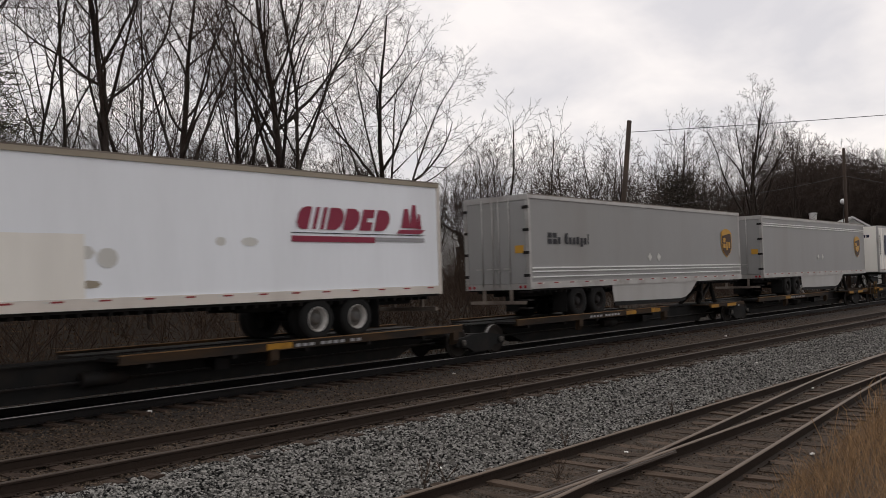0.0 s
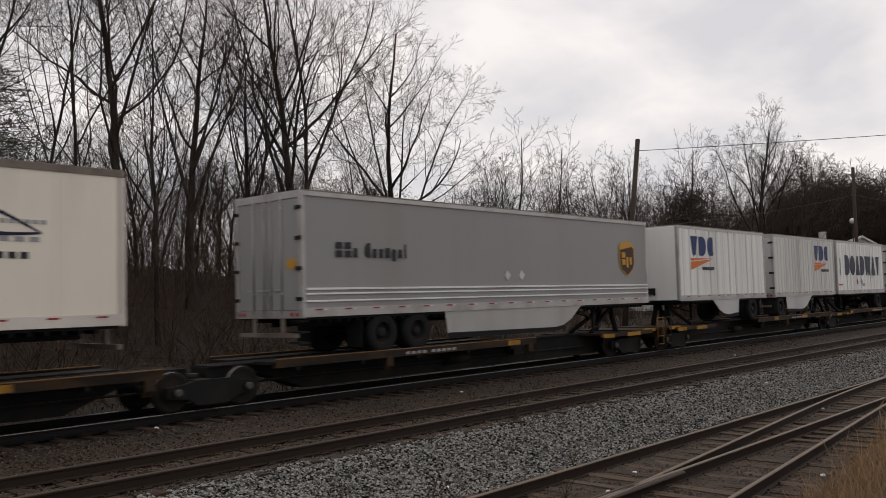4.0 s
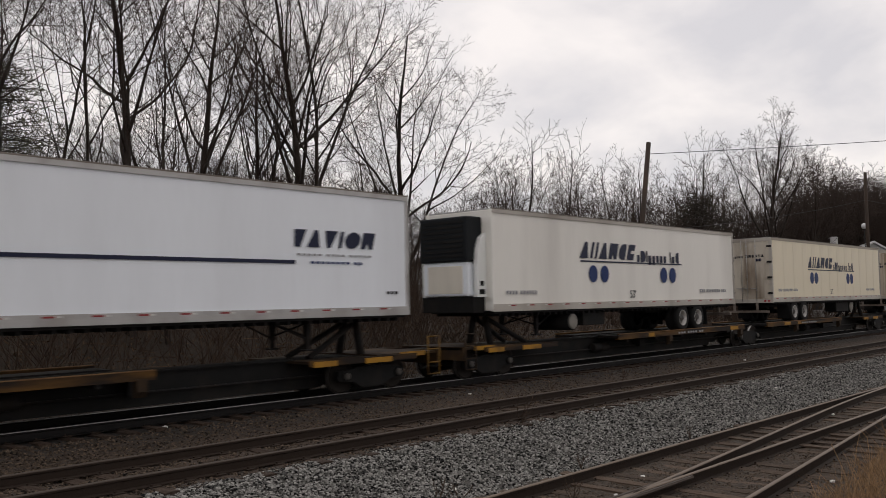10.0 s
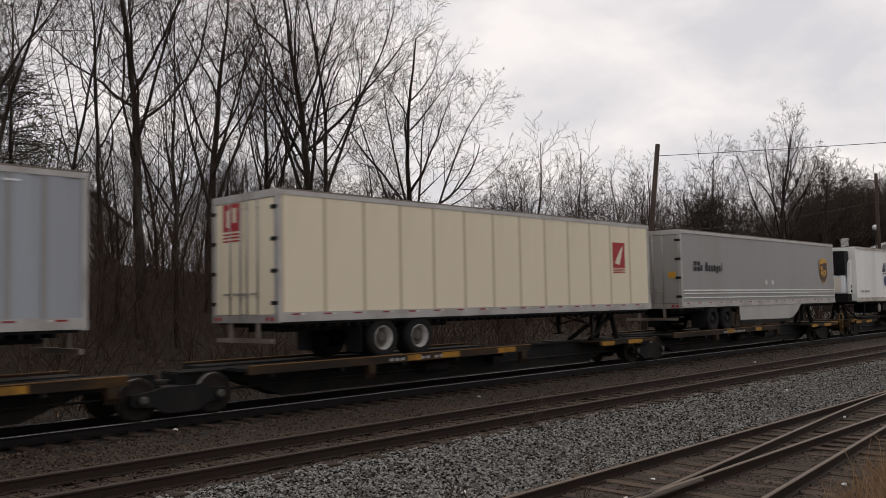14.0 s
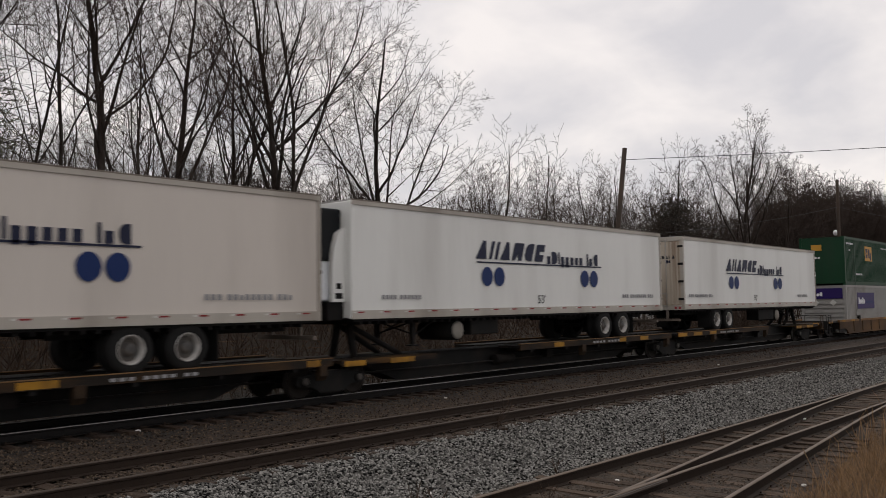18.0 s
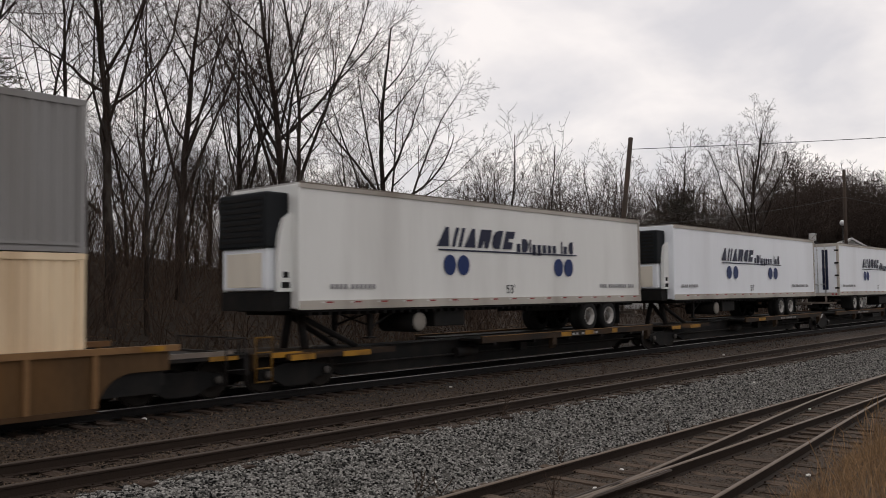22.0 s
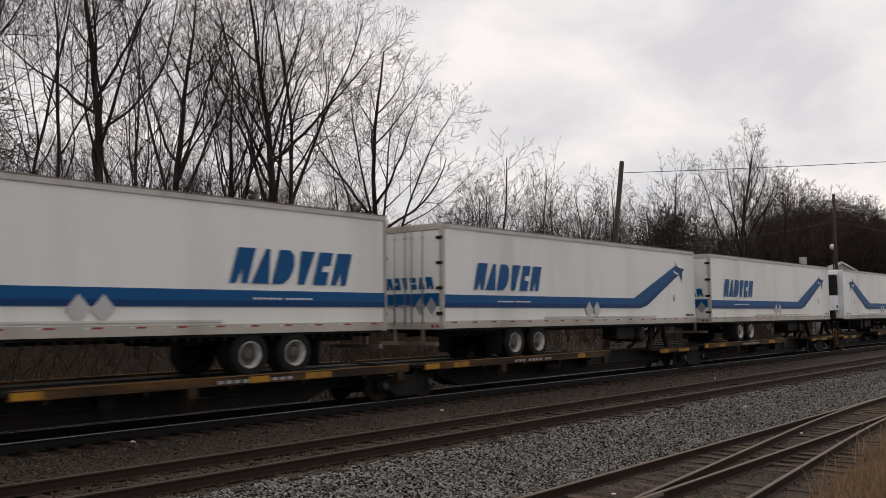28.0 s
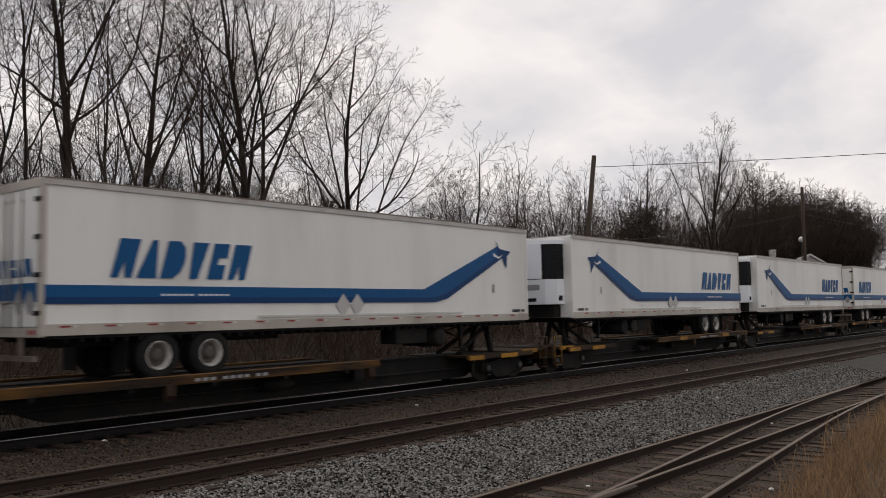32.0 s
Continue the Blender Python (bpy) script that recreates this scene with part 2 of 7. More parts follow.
dry_grass = mat("dry_grass", (0.275, 0.172, 0.090), 0.9, 0, 0.35, 2, 30, 0, None, 0, (1, 1, 1), 0, 1.2)
pole_wood = mat("pole_wood", (0.060, 0.042, 0.032), 0.9, 0, 0.4, 3, 30, 0.4, (0.03, 0.03, 0.03), 0.6, (1, 1, 0.2))
cable_mat = mat("cable_black", (0.03, 0.03, 0.03), 0.6, 0, 0.1, 3, 30, 0)
litter_mat = mat("white_litter", (0.65, 0.63, 0.60), 0.7, 0, 0.2, 20, 60, 0.1)
siding_mat = mat("house_siding", (0.62, 0.62, 0.61), 0.7, 0, 0.1, 2, 30, 0.05)
roof_mat = mat("house_roof", (0.055, 0.050, 0.050), 0.9, 0, 0.3, 2, 30, 0.3)
pane_mat = mat("window_pane", (0.05, 0.06, 0.07), 0.15, 0, 0.1, 2, 30, 0)
trim_mat = mat("white_trim", (0.65, 0.65, 0.65), 0.6, 0, 0.1, 2, 30, 0)
car_paint = mat("white_car_paint", (0.68, 0.68, 0.70), 0.25, 0, 0.05, 2, 30, 0)

# ---------------------------------------------------------------- building helpers
MESHES = {}


def box(bm, x0, x1, y0, y1, z0, z1):
    v = [bm.verts.new((x, y, z)) for z in (z0, z1) for y in (y0, y1) for x in (x0, x1)]
    for q in ((0, 2, 3, 1), (4, 5, 7, 6), (0, 1, 5, 4), (2, 6, 7, 3), (0, 4, 6, 2), (1, 3, 7, 5)):
        bm.faces.new([v[i] for i in q])


def bevelled(bm, x0, x1, y0, y1, z0, z1, r=0.02):
    box(bm, x0, x1, y0, y1, z0, z1)
    es = list({e for f in bm.faces[-6:] for e in f.edges}) if bm.faces.ensure_lookup_table() is None else []
    bmesh.ops.bevel(bm, geom=es, offset=r, segments=2, affect="EDGES", profile=0.5)


def tube(bm, p, q, r, n=8, r2=None):
    """A round bar from p to q, closed at both ends."""
    p, q = Vector(p), Vector(q)
    m = (q - p).to_track_quat("Z", "Y").to_matrix()
    rings = []
    for c, rr in ((p, r), (q, r if r2 is None else r2)):
        rings.append([bm.verts.new(c + m @ Vector((rr * math.cos(2 * math.pi * i / n), rr * math.sin(2 * math.pi * i / n), 0))) for i in range(n)])
    for i in range(n):
        bm.faces.new((rings[0][i], rings[0][(i + 1) % n], rings[1][(i + 1) % n], rings[1][i])).smooth = n > 6
    bm.faces.new(rings[0][::-1])
    bm.faces.new(rings[1])


def prism(bm, poly, y0, y1):
    """A flat plate: poly in (x, z), from y0 to y1."""
    a = [bm.verts.new((x, y0, z)) for x, z in poly]
    b = [bm.verts.new((x, y1, z)) for x, z in poly]
    n = len(poly)
    bm.faces.new(a)
    bm.faces.new(b[::-1])
    for i in range(n):
        bm.faces.new((a[i], b[i], b[(i + 1) % n], a[(i + 1) % n]))


def lathe(bm, profile, axis_y0, n=24, centre=(0, 0), caps=True):
    """Turn (radius, y) pairs about a y axis at centre (x, z)."""
    rings = []
    for r, y in profile:
        rings.append([bm.verts.new((centre[0] + r * math.cos(2 * math.pi * i / n), axis_y0 + y, centre[1] + r * math.sin(2 * math.pi * i / n))) for i in range(n)])
    for a, b in zip(rings, rings[1:]):
        for i in range(n):
            bm.faces.new((a[i], a[(i + 1) % n], b[(i + 1) % n], b[i])).smooth = True
    if caps:
        bm.faces.new(rings[0][::-1])
        bm.faces.new(rings[-1])


def mesh_of(key, build, material, flip=None):
    """The mesh that build(bm) draws, made once for each key; flip mirrors it end for end along a length."""
    key = (key, material.name, flip)
    if key not in MESHES:
        bm = bmesh.new()
        build(bm)
        if flip is not None:
            bmesh.ops.scale(bm, vec=(-1, 1, 1), verts=bm.verts)
            bmesh.ops.translate(bm, vec=(flip, 0, 0), verts=bm.verts)
            bmesh.ops.reverse_faces(bm, faces=bm.faces)
        me = bpy.data.meshes.new(str(key[0])[:40])
        bmesh.ops.recalc_face_normals(bm, faces=bm.faces)
        bm.to_mesh(me)
        bm.free()
        me.materials.append(material)
        MESHES[key] = me
    return MESHES[key]


def part(name, key, build, material, parent, label="", at=(0, 0, 0), flip=None):
    ob = new(name, mesh_of(key, build, material, flip))
    ob.parent = parent
    ob.location = at
    return tagged(ob, label)


def raw(name, verts, faces, material, parent=None, smooth=False):
    me = bpy.data.meshes.new(name)
    me.from_pydata(verts, [], faces)
    me.materials.append(material)
    if smooth:
        me.polygons.foreach_set("use_smooth", [True] * len(me.polygons))
    me.update()
    ob = new(name, me)
    ob.parent = parent
    return ob


# ---------------------------------------------------------------- ground
def shift(x):
    """How far the diverging siding has left the straight one, towards the camera."""
    if x > 31:
        return 0.0
    if x > 20:
        return 0.0045 * (31 - x) ** 2
    return 0.5445 + 0.094 * (20 - x)


LEVELS = ((8.3, -0.680), (9.1, -0.64), (10.5, -0.36), (11.0, -0.312), (13.2, -0.312), (13.9, -0.355), (14.6, -0.37), (15.6, -0.24), (18.5, -0.22), (19.4, -0.4), (20.6, -0.55), (24, -0.3), (30, 0.5), (38, 1.5), (60, 3.4), (200, 6), (3000, 9))
LY, LZ = [p[0] for p in LEVELS], [p[1] for p in LEVELS]


def ground_z(x, y):
    edge = 5.75 - shift(max(x, -8))
    if y < edge:
        z = -0.680 + min(1.35, 0.40 * max(0.0, edge - y - 0.1))
    else:
        z = float(np.interp(y, LY, LZ))
    if y > 24:
        z += min(1.0, (y - 24) / 10) * (0.35 * noise.noise((x * 0.13, y * 0.13, 3)) + 2.6 * max(0.0, min(1.0, (46 - x) / 24)) * min(1.0, (y - 24) / 22 + 0.45))
    if y > 24:
        z -= (z + 0.3) * 0.75 * max(0.0, min(1.0, (x - 46) / 25))
    near = 1.0 if abs(x) < 120 else 0.0
    return z + near * 0.035 * noise.noise((x * 1.7, y * 1.7, 0)) + near * 0.02 * noise.noise((x * 5, y * 5, 7))


xs = np.concatenate([[-3000, -1200, -500, -200, -90, -50, -30], np.arange(-20, 0, 1.0), np.arange(0, 40, 0.35), np.arange(40, 80, 0.8), np.arange(80, 150, 4), [170, 220, 300, 450, 800, 1500, 3000]])
ys = np.concatenate([[-3000, -800, -200, -60, -25, -12, -6], np.arange(-3, 3, 0.6), np.arange(3, 20, 0.25), np.arange(20, 60, 1.0), [65, 75, 95, 130, 200, 400, 900, 3000]])
gv = [(float(x), float(y), ground_z(float(x), float(y))) for y in ys for x in xs]
nx = len(xs)
gf = [(j * nx + i, j * nx + i + 1, (j + 1) * nx + i + 1, (j + 1) * nx + i) for j in range(len(ys) - 1) for i in range(nx - 1)]

ground_mat = bpy.data.materials.new("ground_cover")
ground_mat.use_nodes = True
GN, GK = ground_mat.node_tree.nodes, ground_mat.node_tree.links
gb = GN["Principled BSDF"]
gb.inputs["Roughness"].default_value = 0.95
gpos = GN.new("ShaderNodeTexCoord")
gsep = GN.new("ShaderNodeSeparateXYZ")
GK.new(gpos.outputs["Object"], gsep.inputs[0])


def gnoise(scale, detail=4.0):
    n = GN.new("ShaderNodeTexNoise")
    n.inputs["Scale"].default_value, n.inputs["Detail"].default_value = scale, detail
    GK.new(gpos.outputs["Object"], n.inputs["Vector"])
    return n.outputs["Fac"]


def gmath(op, a, b, clamp=False):
    n = GN.new("ShaderNodeMath")
    n.operation, n.use_clamp = op, clamp
    for i, v in enumerate((a, b)):
        if isinstance(v, (int, float)):
            n.inputs[i].default_value = v
        else:
            GK.new(v, n.inputs[i])
    return n.outputs[0]


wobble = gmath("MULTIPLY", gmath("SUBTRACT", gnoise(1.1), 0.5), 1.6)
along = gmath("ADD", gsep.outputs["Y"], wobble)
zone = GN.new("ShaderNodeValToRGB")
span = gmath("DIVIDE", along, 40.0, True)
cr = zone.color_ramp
# cinders and dirt, grey ballast, brown track bed, oily strip with the train's shade painted in, weeds, leaf litter
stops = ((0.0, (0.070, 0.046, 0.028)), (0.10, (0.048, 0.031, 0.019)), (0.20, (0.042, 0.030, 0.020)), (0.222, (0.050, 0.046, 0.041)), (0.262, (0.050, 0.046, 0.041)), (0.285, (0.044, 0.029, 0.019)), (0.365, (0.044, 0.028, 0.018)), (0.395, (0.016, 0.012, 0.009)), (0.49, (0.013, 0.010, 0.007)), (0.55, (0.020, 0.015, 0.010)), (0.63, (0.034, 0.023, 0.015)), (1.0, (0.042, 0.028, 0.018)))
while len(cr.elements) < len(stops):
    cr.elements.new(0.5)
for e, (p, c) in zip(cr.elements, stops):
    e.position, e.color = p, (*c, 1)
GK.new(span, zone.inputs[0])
vor = GN.new("ShaderNodeTexVoronoi")
vor.inputs["Scale"].default_value = 17.0
GK.new(gpos.outputs["Object"], vor.inputs["Vector"])
grain = gmath("ADD", gmath("MULTIPLY", gnoise(38.0), 0.9), gmath("MULTIPLY", gnoise(0.7), 0.6))
cell = GN.new("ShaderNodeSeparateColor")
GK.new(vor.outputs["Color"], cell.inputs[0])
grain = gmath("ADD", grain, gmath("MULTIPLY", cell.outputs[0], 0.8))
gsc = GN.new("ShaderNodeVectorMath")
gsc.operation = "SCALE"
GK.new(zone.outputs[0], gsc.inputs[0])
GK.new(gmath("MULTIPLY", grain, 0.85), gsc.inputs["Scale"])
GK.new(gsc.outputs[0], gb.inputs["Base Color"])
gbump = GN.new("ShaderNodeBump")
gbump.inputs["Strength"].default_value, gbump.inputs["Distance"].default_value = 0.8, 0.05
GK.new(gmath("SUBTRACT", gnoise(30.0), vor.outputs["Distance"]), gbump.inputs["Height"])
GK.new(gbump.outputs[0], gb.inputs["Normal"])
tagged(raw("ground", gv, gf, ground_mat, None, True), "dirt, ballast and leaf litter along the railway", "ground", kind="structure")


# ---------------------------------------------------------------- tracks
RAIL_SHAPE = [(-0.075, 0), (0.075, 0), (0.075, 0.012), (0.012, 0.03), (0.010, 0.13), (0.036, 0.142), (0.036, 0.166), (0.030, 0.177), (0.018, 0.182)]
RAIL_SHAPE += [(-y, z) for y, z in RAIL_SHAPE[:1:-1]]


def rail_mesh(name, line, z, head, parent, web):
    """One rail along line(x) -> y; its foot stands 0.182 under its running top z."""
    pts = sorted({-900.0, -300.0, -60.0, 900.0, 300.0, 120.0} | {float(v) for v in np.arange(-20, 60, 1.0)})
    if line(0) == line(40):
        pts = [-900.0, -300.0, -20.0, 60.0, 300.0, 900.0]
    n = len(RAIL_SHAPE)
    verts = [(x, line(x) + dy, z - 0.182 + dz) for x in pts for dy, dz in RAIL_SHAPE]
    faces = [(i * n + j, i * n + (j + 1) % n, (i + 1) * n + (j + 1) % n, (i + 1) * n + j) for i in range(len(pts) - 1) for j in range(n)]
    ob = raw(name, verts, faces, web, parent)
    ob.data.materials.append(head)
    for p in ob.data.polygons:
        j = p.index % n
        if j in (6, 7, 8, 9, 10):
            p.material_index = 1
    return ob


def tie_block(seed, length, wide=0.23, high=0.17):
    def build(bm):
        rng = random.Random(seed)
        nseg = 6
        rows = []
        for i in range(nseg + 1):
            y = -length / 2 + length * i / nseg
            w, h = wide / 2 * rng.uniform(0.9, 1.05), high * rng.uniform(0.93, 1.0)
            rows.append([bm.verts.new((sx * w + rng.uniform(-0.006, 0.006), y, zz)) for sx, zz in ((-1, 0), (1, 0), (1, h * rng.uniform(0.9, 1)), (0.2, h), (-1, h * rng.uniform(0.9, 1)))])
        for a, b in zip(rows, rows[1:]):
            for j in range(5):
                bm.faces.new((a[j], a[(j + 1) % 5], b[(j + 1) % 5], b[j]))
        bm.faces.new(rows[0])
        bm.faces.new(rows[-1][::-1])
    return build


def track(name, label, lines, z, head, x_from, x_to, step, wood, centre, tie_len, far_to):
    root = tagged(new(name), label, "railway track", kind="structure")
    for line in lines:
        rail_mesh("rail", line, z, head, root, rail_shaded_oily if head is rail_top else rail_steel)
    rng = random.Random(len(name))
    x = x_from
    while x < x_to:
        y, ln = centre(x), tie_len(x)
        ob = part("tie", ("tie", rng.randrange(5), round(ln, 1)), tie_block(rng.randrange(99), round(ln, 1)), wood, root, "", (x + rng.uniform(-0.05, 0.05), y + rng.uniform(-0.06, 0.06), z - 0.182 - 0.165 + (rng.uniform(-0.012, 0.008) if wood is tie_dark else rng.uniform(0.004, 0.044))))
        ob.rotation_euler = (0, 0, rng.uniform(-0.03, 0.03))
        x += step

    def plates(bm):
        px = x_from
        while px < x_to:
            for line in lines:
                box(bm, px - 0.09, px + 0.09, line(px) - 0.15, line(px) + 0.15, z - 0.186, z - 0.172)
                for s in (-1, 1):
                    box(bm, px - 0.05, px - 0.025, line(px) + s * 0.09 - 0.012, line(px) + s * 0.09 + 0.012, z - 0.18, z - 0.145)
            px += step
    tagged(part("tie_plate", name + "plates", plates, rail_steel, root), kind="stuff")

    def rest(bm):
        px = x_to
        while px < far_to:
            box(bm, px - 0.11, px + 0.11, centre(px) - 1.3, centre(px) + 1.3, z - 0.35, z - 0.187)
            px += step
        px = x_from - step
        while px > -12:
            box(bm, px - 0.11, px + 0.11, centre(px) - 1.3, centre(px) + 1.3, z - 0.35, z - 0.187)
            px -= step
    tagged(part("tie_row", name + "rest", rest, wood, root), kind="stuff")
    return root


track("main_track_1", "far main track with polished rail heads under the passing train", (lambda x: RAIL, lambda x: RAIL + GAUGE), 0.0, rail_top, 1, 46, 0.53, tie_dark, lambda x: RAIL + GAUGE / 2, lambda x: 2.6, 120)
track("main_track_2", "empty main track with rusty brown rails", (lambda x: 11.33, lambda x: 12.84), -0.107, rail_dull, 1, 50, 0.53, tie_dark, lambda x: 12.08, lambda x: 2.6, 120)
SZ = -0.5
track("siding_turnout", "weathered siding switch with two pairs of dull rails", (lambda x: 7.82, lambda x: 6.38, lambda x: 7.82 - shift(x) - 0.045 * (x < 31.5), lambda x: 6.38 - shift(x) + 0.045 * (x > 31)), SZ, rail_worn, 1, 44, 0.55, tie_wood, lambda x: 7.1 - shift(x) / 2, lambda x: 2.6 + min(2.2, shift(x)), 120)


def guard(bm):
    for x0, x1, dy in ((8.2, 12.4, 0.0),):
        for i in range(8):
            a, b = x0 + (x1 - x0) * i / 8, x0 + (x1 - x0) * (i + 1) / 8
            for k in (0.09, -0.09):
                tube(bm, (a, 6.38 + k, SZ - 0.03), (b, 6.38 + k, SZ - 0.03), 0.03, 6)


frog = new("switch_frog")
tagged(frog, "worn steel frog of the siding switch", "switch frog", kind="structure")
part("wing_rail", "frog", guard, rail_dull, frog)


# ---------------------------------------------------------------- ballast stones
def stones(name, label, count, area, size, material, seed, cover=0.6):
    """Loose crushed rock, dense near the camera and thinning with distance."""
    rng = np.random.default_rng(seed)
    x0, x1, y0, y1 = area
    u = rng.random(count)
    x = x0 * (x1 / x0) ** u
    y = y0 + (y1 - y0) * rng.random(count)
    base = np.array([(-1, -1, -.6), (1, -1, -.7), (1, 1, -.6), (-1, 1, -.7), (-.7, -.6, .7), (.8, -.7, .5), (.6, .8, .75), (-.8, .6, .5)])
    quads = np.array([(0, 3, 2, 1), (4, 5, 6, 7), (0, 1, 5, 4), (1, 2, 6, 5), (2, 3, 7, 6), (3, 0, 4, 7)])
    s = size * rng.uniform(0.55, 1.25, count)
    q = base[None] * rng.uniform(0.6, 1.0, (count, 8, 3)) * s[:, None, None]
    a = rng.random(count) * 6.283
    t = rng.normal(0, 0.5, count)
    ca, sa, ct, st = np.cos(a), np.sin(a), np.cos(t), np.sin(t)
    qy, qz = q[..., 1] * ct[:, None] - q[..., 2] * st[:, None], q[..., 1] * st[:, None] + q[..., 2] * ct[:, None]
    qx = q[..., 0]
    v = np.stack([qx * ca[:, None] - qy * sa[:, None], qx * sa[:, None] + qy * ca[:, None], qz], -1)
    z = np.array([ground_z(float(i), float(j)) for i, j in zip(x, y)])
    v += np.stack([x, y, z + s * 0.35], -1)[:, None]
    f = (quads[None] + 8 * np.arange(count)[:, None, None]).reshape(-1, 4)
    return tagged(raw(name, v.reshape(-1, 3).tolist(), f.tolist(), material), label, "ballast", kind="stuff")


stones("ballast_stones", "grey crushed-rock ballast in a wide band between the tracks", 70000, (3.0, 40, 8.35, 10.95), 0.0225, stone, 3)
stones("track_bed_stones", "brown dirty ballast between the ties of the main tracks", 26000, (3.0, 45, 10.9, 15.9), 0.021, stone_dark, 4)
stones("siding_stones", "scattered dark stones between the siding ties", 26000, (3.5, 35, 4.0, 8.35), 0.014, cinder, 5)


# ---------------------------------------------------------------- trees
def tubes(segs, sides):
    """Tapered bars for rows of (p, q, r0, r1)."""
    a = np.array([s[0] for s in segs], float)
    b = np.array([s[1] for s in segs], float)
    r0 = np.array([s[2] for s in segs])[:, None, None]
    r1 = np.array([s[3] for s in segs])[:, None, None]
    d = b - a
    d /= np.linalg.norm(d, axis=1)[:, None] + 1e-9
    ref = np.where(np.abs(d[:, 2:3]) > 0.9, np.array([[1.0, 0, 0]]), np.array([[0, 0, 1.0]]))
    u = np.cross(d, ref)
    u /= np.linalg.norm(u, axis=1)[:, None] + 1e-9
    w = np.cross(d, u)
    ang = 2 * np.pi * np.arange(sides) / sides
    ring = u[:, None] * np.cos(ang)[None, :, None] + w[:, None] * np.sin(ang)[None, :, None]
    v = np.concatenate([a[:, None] + ring * r0, b[:, None] + ring * r1], 1).reshape(-1, 3)
    k = np.arange(sides)
    f = np.stack([k, (k + 1) % sides, sides + (k + 1) % sides, sides + k], -1)
    f = (f[None] + (2 * sides) * np.arange(len(segs))[:, None, None]).reshape(-1, 4)
    return v.tolist(), f.tolist()


def grow(rng, height, girth, stems, spread, counts, rise, tip):
    """A bare tree. stems: (start along the first stem, lean to the right, lean back, length) as shares of the height; counts: side
    shoots per level; limbs leave at a wide angle, bend upwards, kink where they fork and end in fine twigs."""
    trunk, limbs = [], []
    steps = (0.75, 0.5, 0.34, 0.26, 0.22)
    wilds = (0.045, 0.10, 0.13, 0.15, 0.17)
    depth = len(counts)

    def shoot(p, d, length, r, level):
        n = max(2, int(length / steps[level]))
        kids = counts[level] * rng.uniform(0.8, 1.2) if level < depth else 0
        bare = (0.30, 0.22, 0.12, 0.08, 0)[level]
        turn, owed = rng.uniform(0, 6.283), 0.0
        end = max(tip, r * (0.16 if level == 0 else 0.25))
        w = wilds[level]
        up = (0.004, 0.075, 0.04, 0.015, 0.0)[level] * rise
        for i in range(n):
            f = (i + 1) / n
            d = Vector((d.x + rng.gauss(0, w), d.y + rng.gauss(0, w), d.z + rng.gauss(0, w * 0.6) + up)).normalized()
            q = p + d * (length / n)
            ra, rb = r + (end - r) * (i / n) ** 0.85, r + (end - r) * f ** 0.85
            (trunk if level == 0 else limbs).append((tuple(p), tuple(q), ra, rb))
            p = q
            if f < bare or level >= depth:
                continue
            owed += kids / (n * (1 - bare))
            while owed >= 1:
                owed -= 1
                turn += 2.4 + rng.uniform(-0.6, 0.6)
                ax = d.orthogonal()
                ax.rotate(Matrix.Rotation(turn, 3, d))
                e = d.copy()
                e.rotate(Matrix.Rotation(rng.uniform(0.45, 1.0) * (spread if level == 0 else 0.95), 3, ax))
                share = (f - bare) / (1.001 - bare)
                ln = length * ((0.50 - 0.34 * share) if level == 0 else (0.62 - 0.36 * share)) * rng.uniform(0.7, 1.2)
                if ln > 0.12:
                    shoot(p, e, ln, max(tip * 1.2, rb * rng.uniform(0.42, 0.7)), level + 1)
                    d = (d - (e - d * e.dot(d)) * (0.02 if level == 0 else 0.14)).normalized()
        return p

    for k, (at, right, back, reach) in enumerate(stems):
        base = Vector((0, 0, -0.2))
        r = girth
        if k:
            row = trunk[max(0, int(at * first) - 1)]
            base, r = Vector(row[1]), row[3] * 0.56
        shoot(base, Vector((right, back, 1)).normalized(), height * reach, r, 0)
        if not k:
            first = len(trunk)
    return trunk, limbs


TREE_MESH = {}


def tree_meshes(kind):
    """(trunk mesh, crown mesh) of one of a few growth forms, for a tree of the height that is given."""
    if kind in TREE_MESH:
        return TREE_MESH[kind]
    seed, height, girth, spread, counts, rise, tip, colour, stems = FORMS[kind]
    trunk, limbs = grow(random.Random(seed), height, girth, stems, spread, counts, rise, tip)
    k = height / max(row[1][2] for row in limbs)
    trunk, limbs = [[(tuple(c * k for c in a), tuple(c * k for c in b), r, q) for a, b, r, q in rows] for rows in (trunk, limbs)]
    out = []
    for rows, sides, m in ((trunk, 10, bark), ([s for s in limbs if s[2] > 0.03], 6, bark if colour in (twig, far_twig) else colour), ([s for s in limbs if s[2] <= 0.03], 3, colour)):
        if not rows:
            continue
        me = bpy.data.meshes.new(kind)
        v, f = tubes(rows, sides)
        me.from_pydata(v, [], f)
        me.materials.append(m)
        me.polygons.foreach_set("use_smooth", [True] * len(me.polygons))
        me.update()
        out.append(me)
    TREE_MESH[kind] = out
    return out


